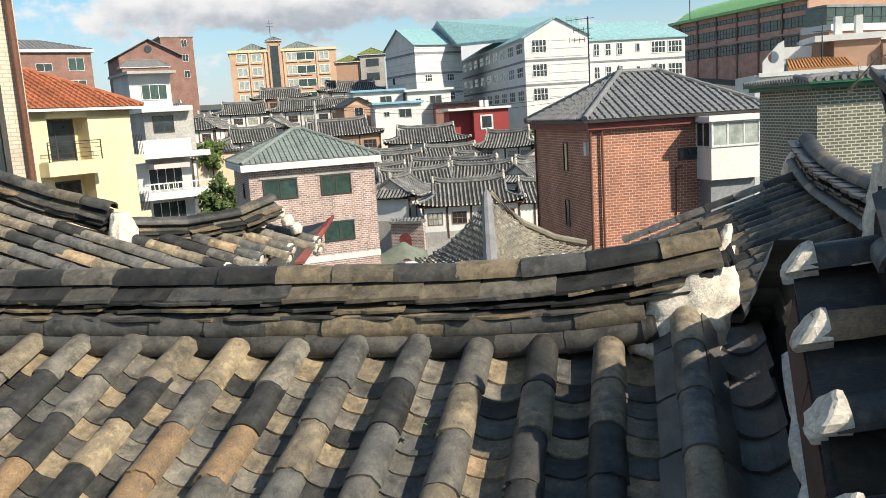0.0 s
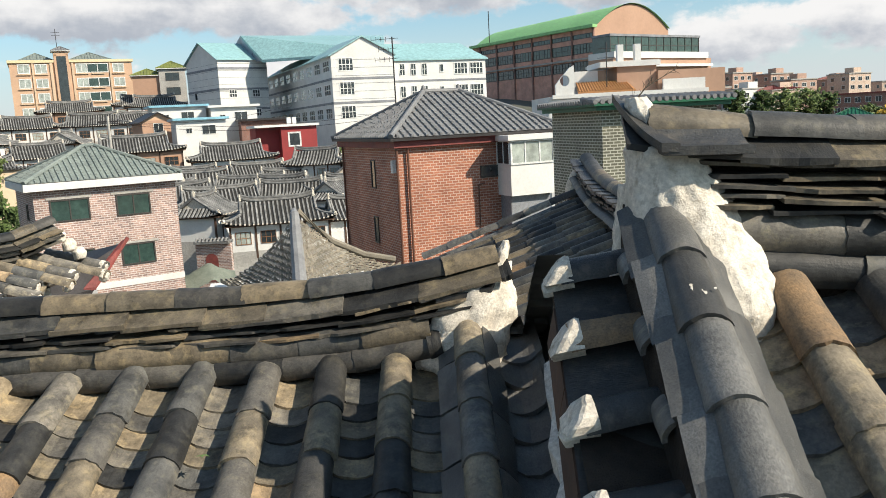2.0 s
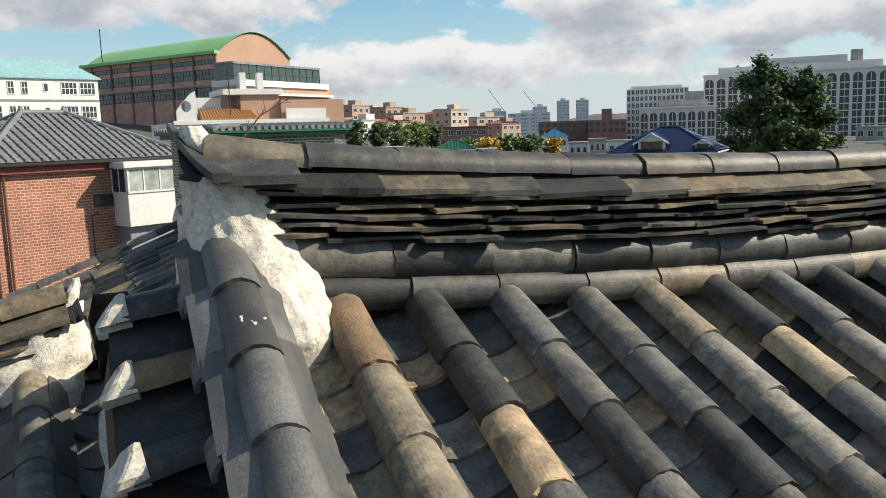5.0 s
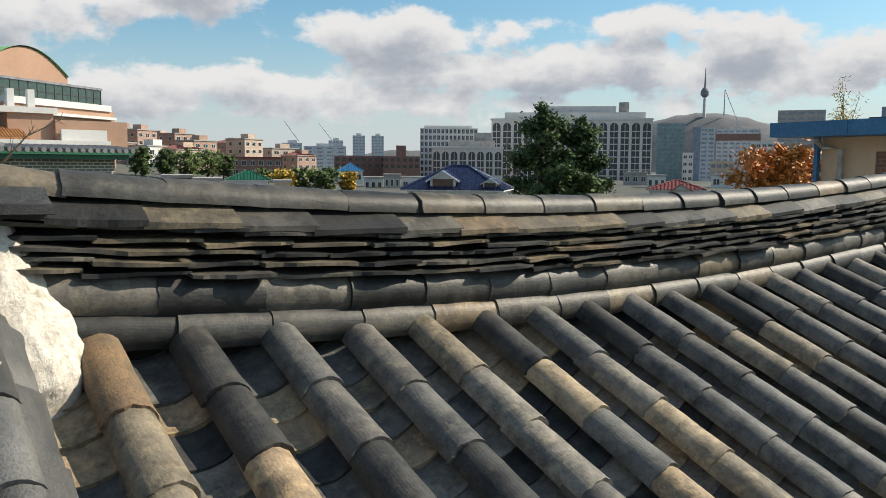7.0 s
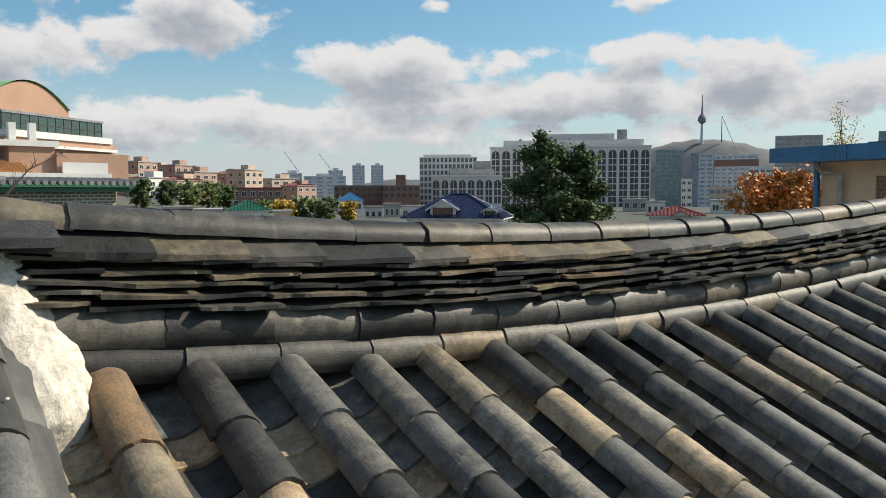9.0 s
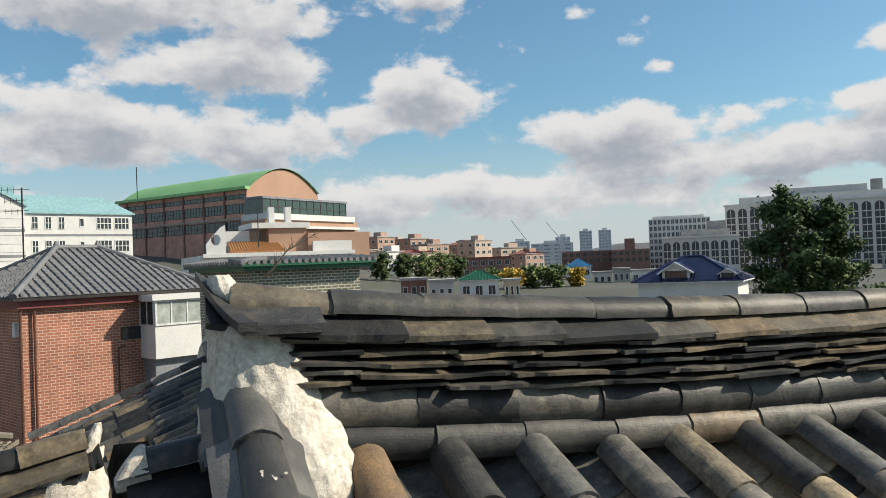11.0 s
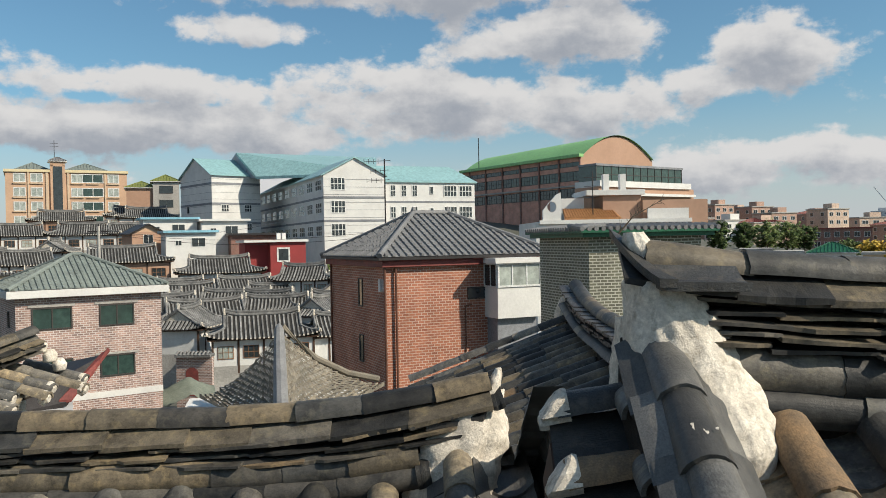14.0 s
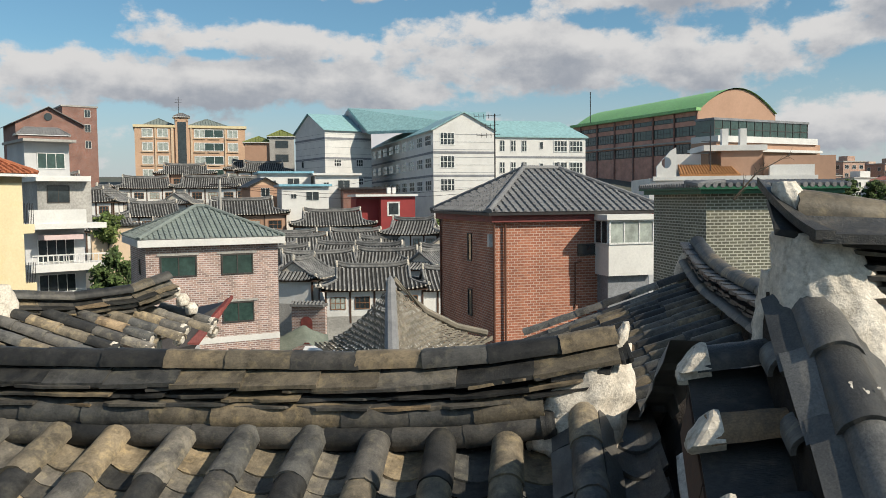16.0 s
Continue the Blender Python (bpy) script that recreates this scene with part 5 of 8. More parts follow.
f = part("window", window_mesh(1.25, 1.09, 2, 1, "frame_white", bar=0.06), None, h.ob, m=pose(bx0, by / 2, h.h - 1.45, 0, 0, -90))
part("pane", pane_mesh(1.25, 1.09, "glass", 0.06), None, f)
h.block("bay_base", bx0 + 0.12, bx1 - 0.1, by + 0.3, 1.4, -2, h.h - 2.85, "grey_band")
for q in (0, 1):
    part("ridge_finial", blob([ring(0, 0, -0.1, 0.12, 0.1, 6), ring(0, 0, 0.12, 0.14, 0.1, 6), ring(0, 0, 0.3, 0.05, 0.05, 6)], "x", 0.02, q), M["slate_tile"], h.ob, m=pose(h.w / 2 - 0.95 + 1.9 * q, side / 2, h.h + 2.15))

# ---- olive brick building with the green eaves ----
a, b = pol(24.8, 27.0), pol(32.2, 29.0)
zt = EYE + 27.0 * math.tan(radians(0.2))
h = House("olive_brick_building", "olive grey brick building with dark green eaves and small tiles", "building", a, b, 4.3, EYE - 9, zt, "olive_brick")
h.block("eave", -0.35, h.w + 0.3, -0.35, 4.4, h.h, h.h + 0.14, "dark_green", "dark green eaves")
h.block("eave_lip", -0.5, h.w + 0.4, -0.5, 4.5, h.h + 0.14, h.h + 0.23, "dark_green")
bm = bmesh.new()
n = 20
for i in range(n + 1):
    x = -0.45 + (h.w + 0.8) * i / n
    add_tube(bm, [(x, -0.52, h.h + 0.27), (x, 0.5, h.h + 0.38)], 0.085, 7)
for i in range(24):
    y = -0.4 + 4.8 * i / 23
    add_tube(bm, [(-0.52, y, h.h + 0.27), (0.4, y, h.h + 0.38)], 0.085, 7)
part("eave_tiles", bm, M["slate_tile"], h.ob, "grey eave tiles")
h.block("roof_deck", -0.2, h.w + 0.2, -0.2, 4.2, h.h + 0.23, h.h + 0.36, "concrete")

# ---- pink brick house ----
a, b = pol(-13.15, 48.0), pol(-4.55, 49.5)
zt = EYE + 48 * math.tan(radians(-2.95))
h = House("brick_house", "pink grey brick house with a pale green cement tile roof", "house", a, b, 7.0, EYE - 11.5, zt, "pink_brick")
part("cornice", box(-0.45, h.w + 0.35, -0.45, 7.4, h.h, h.h + 0.38), M["white_wall"], h.ob, "white painted concrete cornice")
hip_roof(h.ob, -0.4, h.w + 0.3, -0.4, 7.3, h.h + 0.42, 1.75, "cement_tile", ridge=0.6, spacing=0.3, r=0.07, edge_mat="white_wall", thick=0.03, cap_r=0.13)
for s in (1.75, 5.05):
    for z in (h.h - 1.75, h.h - 4.55):
        if s < 3 and z < h.h - 3:
            continue
        h.window("F", s, z, 2.0 if s < 3 else 1.85, 1.2, nx=2, frame_mat="frame_dark", glass="glass_green", bar=0.08)
        h.block("lintel", s - 1.15, s + 1.15, -0.05, 0.0, z + 1.22, z + 1.34, "concrete")
h.window("F", 1.75, h.h - 4.55, 2.0, 1.2, nx=2, frame_mat="frame_dark", glass="glass_green", bar=0.08)
h.window("L", 2.5, h.h - 1.7, 0.5, 0.9, nx=1, frame_mat="frame_dark")
h.block("base_band", -0.02, h.w + 0.02, -0.03, 0.0, h.h - 5.7, h.h - 5.35, "white_wall")

# ---- yellow house with balconies ----
a, b = pol(-27.5, 40.0), pol(-20.25, 43.5)
zt = EYE + 43 * math.tan(radians(1.75))
h = House("yellow_house", "yellow rendered house with iron-railed balconies and a terracotta roof", "house", a, b, 7.5, EYE - 9, zt, None)
part("wall", box(h.w - 2.35, h.w, 0, 7.5, -2, h.h), M["yellow_wall"], h.ob)
part("wall_back", box(0, h.w - 2.35, 0.9, 7.5, -2, h.h), M["yellow_wall"], h.ob)
part("wall_pier", box(0, h.w - 4.4, 0, 0.9, -2, h.h), M["yellow_wall"], h.ob)
h.block("soffit_slab", 0, h.w, 0.0, 0.9, h.h - 0.35, h.h, "yellow_wall")
hip_roof(h.ob, -0.5, h.w + 0.5, -0.5, 8.0, h.h + 0.1, 2.0, "terracotta", ridge=0.8, spacing=0.3, r=0.08, edge_mat="frame_white", cap_r=0.12)
for k, z in enumerate((h.h - 2.3, h.h - 5.15)):
    x0, x1 = h.w - 5.05, h.w - 2.2
    h.block("balcony", x0, x1, -0.75, 0.9, z - 0.62, z - 0.0, "yellow_wall", "yellow balcony slab")
    rail(h, x0 + 0.1, x1 - 0.1, -0.7, z, 0.9)
    f = part("balcony_door", window_mesh(1.95, 1.9, 2, 1, "frame_dark", bar=0.08), None, h.ob, m=pose((x0 + x1) / 2 + 0.1, 0.88, z))
    part("pane", pane_mesh(1.95, 1.9, "glass", 0.08), None, f)
    h.block("side_balcony", h.w, h.w + 0.9, 0.4, 2.2, z - 0.45, z, "yellow_wall")
    bm = bmesh.new()
    for i in range(10):
        add_box(bm, h.w + 0.05 + 0.09 * i, h.w + 0.07 + 0.09 * i, 0.42, 0.44, z, z + 1.0)
    part("balcony_rail", bm, M["metal_dark"], h.ob)

# ---- cream brick wall close by, with a tall downpipe ----
a, b = pol(-40, 14.0), pol(-26.1, 15.2)
h = House("cream_brick_building", "cream brick building with a brown downpipe and red cable", "building", a, b, 6, EYE - 6, EYE + 9, "cream_brick")
h.window("F", h.w - 1.0, 4.5, 1.2, 3.0, nx=1, frame_mat="frame_dark", glass="glass", bar=0.09)
pipe(h, [(h.w - 0.12, -0.09, -1), (h.w - 0.12, -0.09, 15)], 0.06)
pipe(h, [(h.w - 2.5, -0.05, 4.9), (h.w + 0.15, -0.05, 5.05)], 0.02, "red_paint", "conduit")

# ---- stepped white and grey building with balconies ----
a, b = pol(-20.1, 66.0), pol(-15.7, 67.5)
zt = EYE + 66 * math.tan(radians(0.3))
h = House("stepped_house", "white and grey stepped house with balconies and an awning", "house", a, b, 7, EYE - 9, zt - 0.6, None)
W = h.w
part("wall", box(0, W * 0.78, 0.6, 7, -2, h.h - 1.2), M["grey_wall"], h.ob)
h.block("ground_storey", 0.3, W * 0.8, 0.2, 6.9, -2, h.h - 7.3, "concrete")
for k, (z, x1, dz) in enumerate(((h.h - 1.4, W * 0.98, 1.25), (h.h - 4.5, W * 1.05, 0.45), (h.h - 7.2, W * 1.12, 0.45))):
    h.block("balcony", -0.1, x1, -1.2, 1.0, z - 0.2, z + 0.35 if k else z + 0.2, "white_wall", "white balcony slab")
    if k == 0:
        h.block("parapet", -0.1, x1 - 1.4, -1.1, -0.95, z + 0.2, z + 1.2, "white_wall")
    else:
        bm = bmesh.new()
        for i in range(16):
            add_box(bm, i * x1 / 16, i * x1 / 16 + 0.06, -1.15, -1.1, z + 0.35, z + 0.95)
        add_box(bm, 0, x1, -1.17, -1.08, z + 0.95, z + 1.05)
        part("balustrade", bm, M["frame_white"], h.ob)
h.block("awning", 0.9, 3.6, -1.0, 0.6, h.h - 2.4, h.h - 2.05, "awning", "faded pink cloth awning")
for z in (h.h - 4.1, h.h - 6.7):
    h.window("F", W * 0.40, z, 2.6, 1.7, nx=4, frame_mat="frame_white", glass="glass", off=-0.58)
h.window("F", W * 0.35, h.h - 9.3, 3.0, 1.6, nx=1, frame_mat="frame_dark", glass="glass", off=-0.18)
h.block("top_storey", 1.2, W * 0.95, 1.5, 7, h.h - 1.2, h.h + 2.2, "concrete")
h.block("top_slab", 0.9, W * 0.9, 0.6, 7, h.h + 1.9, h.h + 2.3, "white_wall")
h.window("F", W * 0.5, h.h + 0.3, 1.6, 1.3, nx=2, frame_mat="frame_dark", off=-1.48)
h.block("upper_room", 0.8, W * 0.75, 3.0, 8, h.h + 2.2, h.h + 4.9, "grey_wall")
h.window("F", W * 0.5, h.h + 2.9, 2.0, 1.2, nx=3, frame_mat="frame_white", glass="glass_green", off=-2.98)
h.block("upper_slab", 0.5, W * 0.8, 2.0, 8.2, h.h + 4.9, h.h + 5.1, "concrete")

# ---- brown gabled house on the hill ----
a, b = pol(-20.5, 150), pol(-16.6, 152)
zt = EYE + 150 * math.tan(radians(5.1))
h = House("brown_brick_house", "dark brown brick house with a round gable window", "house", a, b, 12, EYE + 2, zt, "brown_brick")
gable_roof(h.ob, 0, h.w * 0.95, 0, 12, h.h, 2.6, "slate_tile", along="y", gable_mat="brown_brick", over=0.6)
hip_roof(h.ob, -0.3, h.w * 0.75, -2.2, 1.0, h.h - 2.2, 1.2, "slate_tile", ridge=5, spacing=0.4, r=0.08)
h.block("porch_wall", 0, h.w * 0.72, -2.0, 0, -3, h.h - 2.3, "brown_brick")
bm = bmesh.new()
add_tube(bm, [(h.w * 0.47, -0.12, h.h + 0.9), (h.w * 0.47, 0.1, h.h + 0.9)], 0.62, 16)
part("round_window", bm, M["glass"], h.ob, "round dark window")
h.window("F", h.w * 0.55, h.h - 4.6, 2.2, 1.6, nx=2, off=2.0)
h.window("F", h.w * 0.2, h.h - 4.4, 1.0, 1.1, nx=1, off=2.0)
h.block("tower", h.w * 0.72, h.w * 1.25, 2, 12, -3, h.h + 3.0, "brown_brick")
h.grid("F", h.w * 1.1, h.w * 1.1, 1, (h.h - 4, h.h - 1.2, h.h + 1.3), 1.0, 1.3, off=-1.98)
h.block("tower_cap", h.w * 0.7, h.w * 1.27, 1.9, 12.1, h.h + 3.0, h.h + 3.25, "concrete")

# ---- brown flats further along the hill ----
a, b = pol(-28, 118), pol(-22.1, 121)
zt = EYE + 120 * math.tan(radians(5.35))
h = House("brown_brick_flats", "brown brick flats with a grey tiled roof", "building", a, b, 10, EYE + 2, zt, "brown_brick")
h.block("cornice", -0.3, h.w + 0.4, -0.4, 10.3, h.h, h.h + 0.35, "white_wall")
hip_roof(h.ob, -0.2, h.w + 0.2, -0.3, 10.2, h.h + 0.4, 1.6, "slate_tile", spacing=0.5, r=0.1)
for z in (h.h - 2.4, h.h - 5.3):
    h.window("F", h.w - 2.0, z, 2.0, 1.7, nx=2, frame_mat="frame_white", glass="glass_green")
    h.window("F", h.w - 6.0, z, 2.0, 1.0, nx=2, frame_mat="frame_white")

# ---- orange apartment block ----
a, b = pol(-13.6, 190), pol(-6.55, 191)
zt = EYE + 190 * math.tan(radians(5.05))
h = House("apartment_block", "orange ochre apartment block with a dark glass stair tower", "building", a, b, 13, EYE + 4, zt, "orange_wall")
fl = [zt - EYE - 4 - 2.6 - 2.95 * k for k in range(4)]
for z in fl:
    for s in (2.6, 5.8, 13.5, 16.6, 20.7):
        h.window("F", s, z, 2.3 if s != 16.6 else 4.2, 1.9, nx=2, frame_mat="frame_white", glass="glass_green" if s == 16.6 else "glass_pale", bar=0.16)
        h.block("sill", s - 1.25, s + 1.25, -0.25, 0, z - 0.3, z - 0.1, "tan_wall")
for s0, s1 in ((4.1, 4.4), (7.5, 8.0), (11.6, 12.0), (18.9, 19.2)):
    h.block("pilaster", s0, s1, -0.2, 0, -3, h.h - 0.3, "tan_wall")
h.block("stair_glass", 8.9, 10.7, -0.4, 0.3, -3, h.h + 0.8, "glass", "dark glass stair tower")
h.block("stair_frame", 8.4, 8.9, -0.35, 2, -3, h.h + 1.2, "orange_wall")
h.block("stair_frame", 10.7, 11.2, -0.35, 2, -3, h.h + 1.2, "orange_wall")
h.block("stair_head", 8.4, 11.2, -0.35, 3, h.h + 0.8, h.h + 1.9, "orange_wall")
hip_roof(h.ob, 8.0, 11.6, -0.7, 3.4, h.h + 1.95, 0.9, "slate_tile", ridge=0.5, spacing=0.5, r=0.1)
h.block("parapet", -0.3, h.w + 0.3, -0.3, 13.3, h.h - 0.45, h.h + 0.1, "yellow_wall")
for x0, x1 in ((1.5, 8.6), (11, 20)):
    hip_roof(h.ob, x0, x1, 1.5, 10, h.h + 0.1, 1.9, "cement_tile", spacing=0.6, r=0.1)
bm = bmesh.new()
add_tube(bm, [(9.3, 1.5, h.h + 2.5), (9.3, 1.5, h.h + 6.5)], 0.06, 5)
for z in (5.2, 5.8):
    add_tube(bm, [(8.5, 1.5, h.h + z), (10.1, 1.5, h.h + z)], 0.04, 4)
part("aerial", bm, M["metal_dark"], h.ob)

# ---- house with green roofs beside it ----
a, b = pol(-6.6, 172), pol(-3.3, 172)
zt = EYE + 172 * math.tan(radians(4.0))
h = House("green_roofed_house", "tan and grey house with yellow green tiled roofs", "house", a, b, 9, EYE + 2, zt, "terracotta_wall")
hip_roof(h.ob, -0.4, h.w * 0.6, -0.4, 9, h.h, 1.5, "roof_green", spacing=0.5, r=0.08)
h.block("stair_house", h.w * 0.5, h.w, -0.5, 5, -3, h.h + 1.2, "concrete")
hip_roof(h.ob, h.w * 0.45, h.w * 1.04, -0.9, 5.4, h.h + 1.2, 1.5, "roof_green", spacing=0.5, r=0.08)
for z in (h.h - 1.2, h.h - 4):
    h.window("F", h.w * 0.75, z, 2.6, 1.5, nx=2, frame_mat="frame_dark", off=0.5)

# ---- white school with the teal roof ----
fc = pol(6.3, 128)
a = pol(10.55, 131)
dirx = (Vector((a.x, a.y, 0)) - Vector((fc.x, fc.y, 0)))
zt = EYE + 128 * math.tan(radians(4.95))
zb = EYE + 0.2
h = House("school_building", "white school with grey bands and a teal metal roof", "school", fc, a, 52, zb, zt, "white_wall")
W, H = h.w, h.h
# gable over the front
bm = bmesh.new()
add_poly(bm, [(0, 0, H), (W, 0, H), (W / 2, 0, H + 2.6)])
part("gable", bm, M["white_wall"], h.ob)
for q in ([(-0.4, -0.3, H - 0.2), (W / 2, -0.3, H + 2.7), (W / 2, 52, H + 2.7), (-0.4, 52, H - 0.2)], [(W + 0.4, 52, H - 0.2), (W / 2, 52, H + 2.7), (W / 2, -0.3, H + 2.7), (W + 0.4, -0.3, H - 0.2)]):
    bm = bmesh.new()
    add_poly(bm, q, 0.2)
    part("roof_slope", bm, M["teal_roof"], h.ob)
for z in (H - 3.9, H - 7.55):
    h.block("band", -0.05, W + 0.02, -0.05, 52, z, z + 0.35, "grey_band", "grey painted band")
for z in (H - 2.6, H - 6.2, H - 9.8):
    h.window("F", 2.3, z, 2.4, 2.0, nx=4, ny=2, bar=0.12)
    for i in range(9):
        h.window("L", 3.0 + 5.6 * i, z, 3.7, 1.8, nx=3, ny=2, bar=0.16)
bm = bmesh.new()
for i in range(8):
    add_box(bm, -0.01, W, -0.03, 0, H - 0.9 - 1.2 * i, H - 0.86 - 1.2 * i)
part("panel_joint", bm, M["grey_band"], h.ob)
# right wing, set back
h.block("wing", W, W + 16.5, 1.2, 16, -3, H - 0.9, "white_wall")
for q in ([(W - 0.3, 0.9, H - 1.0), (W + 16.9, 0.9, H - 1.0), (W + 14.6, 7.5, H + 2.1), (W - 0.3, 7.5, H + 2.1)], [(W + 16.9, 0.9, H - 1.0), (W + 16.9, 16.4, H - 1), (W + 14.6, 7.5, H + 2.1)], [(W + 16.9, 16.4, H - 1), (W - 0.3, 16.4, H - 1.0), (W - 0.3, 7.5, H + 2.1), (W + 14.6, 7.5, H + 2.1)]):
    bm = bmesh.new()
    add_poly(bm, q, 0.2)
    part("roof_slope", bm, M["teal_roof"], h.ob)
for z in (H - 3.5, H - 7.0, H - 10.4):
    for s in (W + 1.8, W + 3.7, W + 5.6):
        h.window("F", s, z, 0.95, 1.9, nx=2, ny=2, bar=0.1, off=-1.18)
    h.window("F", W + 8.6, z + 0.4, 0.7, 1.3, nx=1, bar=0.1, off=-1.18)
    for s in (W + 12.0, W + 14.8):
        h.window("F", s, z, 2.4, 1.9, nx=4, ny=2, bar=0.12, off=-1.18)
h.block("band", W, W + 16.5, 1.15, 1.2, H - 4.5, H - 4.2, "grey_band")
# far-left wing: a gabled block set at an angle, and the long teal roof behind
inv = h.ob.matrix_basis.inverted()


def school_slab(points, thick, name="roof_slope", mat="teal_roof"):
    bm = bmesh.new()
    add_poly(bm, [inv @ q for q in points], thick)
    bmesh.ops.recalc_face_normals(bm, faces=bm.faces)
    return part(name, bm, M[mat], h.ob)


fa, na = pol(-3.2, 162), pol(-1.2, 150)
wz = EYE + 150 * math.tan(radians(4.95))
h2 = House("school_wing", "white school wing with a gable and teal roof", "school", fa, na, 9.5, zb, wz, "white_wall")
for z in (h2.h - 1.9, h2.h - 5.5, h2.h - 9.0):
    h2.block("band", -0.05, h2.w + 0.05, -0.05, 9.5, z, z + 0.4, "grey_band", "grey painted band")
for k in range(8):
    h2.block("joint", -0.02, h2.w + 0.02, -0.02, 9.5, h2.h - 0.9 - 1.2 * k, h2.h - 0.86 - 1.2 * k, "grey_band")
gable_roof(h2.ob, 0, h2.w, 0, 9.5, h2.h, 3.3, "teal_roof", along="y", gable_mat="white_wall", over=0.4)
for z in (h2.h - 6.8, h2.h - 10.2):
    for s in (2.5, 7.0):
        h2.window("R", s, z, 1.5, 1.4, nx=3, ny=2, bar=0.12)
    h2.window("F", h2.w * 0.25, z, 1.2, 1.5, nx=1, bar=0.1)
school_slab([pol(0.45, 158, 6.35), pol(10.0, 172, 6.0), pol(10.0, 140, 5.0), pol(1.75, 150, 4.75)], 0.5)
school_slab([pol(0.45, 158.3, 6.35), pol(1.75, 150.3, 4.75), pol(-0.6, 168, 4.75)], 0.3, "gable", "far_blue")
school_slab([pol(0.45, 158, 6.35), pol(-0.6, 175, 4.7), pol(8, 190, 4.7), pol(10.0, 172, 6.0)], 0.3)

# ---- aerial mast in front of the school ----
bm = bmesh.new()
p = pol(10.6, 60)
zt = 60 * math.tan(radians(5.9))
add_tube(bm, [(0, 0, -6), (0, 0, zt)], 0.05, 6)
for k, (z, ln) in enumerate(((zt - 0.2, 1.5), (zt - 0.9, 1.0), (zt - 1.6, 1.3))):
    add_tube(bm, [(-ln, 0.1, z), (ln * 0.3, 0, z + 0.1)], 0.025, 4)
    for i in range(4):
        add_tube(bm, [(-ln + i * 0.35, 0.1, z - 0.15), (-ln + i * 0.35, 0.1, z + 0.2)], 0.02, 4)
solo("aerial_mast", bm, M["metal_dark"], pose(p.x, p.y, EYE), "thin dark aerial mast above the roofs", "aerial")

# ---- brown brick school with the barrel roof ----
c = pol(24.2, 195)
r_ = pol(29.0, 214)
l_ = pol(16.0, 232)
zt = EYE + 195 * math.tan(radians(5.72))
h = House("school_building", "brown brick school with a green barrel roof and a glazed block", "school", c, r_, 20, EYE - 1, zt, None)
side = (Vector((l_.x, l_.y, 0)) - Vector((c.x, c.y, 0)))
fx = (Vector((r_.x, r_.y, 0)) - Vector((c.x, c.y, 0))).normalized()
fy = Vector((-fx.y, fx.x, 0))
sx_, sy_ = side.dot(fx), side.dot(fy)
W, H = h.w, h.h


def slanted(x0, x1, y0, y1, z0, z1, k):
    """A block whose long side follows the building's skew: x shifts by k for each metre back."""
    bm = bmesh.new()
    pts = [(x0 + k * y0, y0), (x1 + k * y0, y0), (x1 + k * y1, y1), (x0 + k * y1, y1)]
    lo = [bm.verts.new((x, y, z0)) for x, y in pts]
    hi = [bm.verts.new((x, y, z1)) for x, y in pts]
    bm.faces.new(lo[::-1])
    bm.faces.new(hi)
    for i in range(4):
        bm.faces.new((lo[i], lo[(i + 1) % 4], hi[(i + 1) % 4], hi[i]))
    return bm


K = sx_ / sy_
part("wall", slanted(0, W, 0, sy_, -12, H, K), M["school_brick"], h.ob)
bm = bmesh.new()
n = 14
prof = [(W * i / n, H - 0.1 + 8.8 * math.sin(math.pi * (0.12 + 0.76 * i / n)) - 8.8 * math.sin(math.pi * 0.12)) for i in range(n + 1)]
add_loft(bm, [[(x + K * y, y, z + 0.25 - 0.6 * max(0, y) / sy_) for x, z in prof] for y in (-0.6, sy_ * 0.5, sy_ + 1)])
part("barrel_roof", bm, M["green_roof"], h.ob, "bright green barrel vault", smooth=True)
part("roof_edge", slanted(-1.2, 0.3, -0.8, sy_, H - 0.1, H + 0.6, K), M["green_roof"], h.ob, "bright green roof edge")
bm = bmesh.new()
add_poly(bm, [(0, -0.05, H - 0.5)] + [(x, -0.05, z) for x, z in prof] + [(W, -0.05, H - 0.5)])
part("end_wall", bm, M["terracotta_wall"], h.ob, "plain terracotta end wall")
h.block("end_face", 0, W, -0.05, 0.1, H - 8, H - 0.5, "terracotta_wall")
ang = math.atan2(sy_, sx_)
ln = math.hypot(sx_, sy_)
for row, z in enumerate((H - 2.2, H - 5.6, H - 9.6)):
    for i in range(22):
        f_ = (i + 0.7) / 22.5
        y = sy_ * f_
        f = part("window", window_mesh(2.2, 1.1 if row == 0 else 2.3, 2, 1 if row == 0 else 2, "frame_dark", bar=0.14), None, h.ob, m=Matrix.Translation((K * y, y, z)) @ Matrix.Rotation(ang + math.pi, 4, "Z"))
        part("pane", pane_mesh(2.2, 1.1 if row == 0 else 2.3, "glass_green" if i < 12 and row < 2 else "glass", 0.14), None, f)
for i in range(7):
    y = sy_ * i / 6.5
    bm = bmesh.new()
    add_tube(bm, [(K * y - 0.15, y, -10), (K * y - 0.15, y, H)], 0.25, 4)
    part("pilaster", bm, M["brown_brick"], h.ob)
part("string_course", slanted(-0.5, 0, -0.2, sy_, H - 7.0, H - 6.6, K), M["concrete"], h.ob)
h.block("glass_block", -0.6, W + 4.5, -5.5, 0, H - 6.2, H - 2.6, "glass_green", "green glazed block")
bm = bmesh.new()
for i in range(13):
    x = -0.6 + (W + 5.1) * i / 12
    add_box(bm, x - 0.08, x + 0.08, -5.6, -5.5, H - 6.2, H - 2.6)
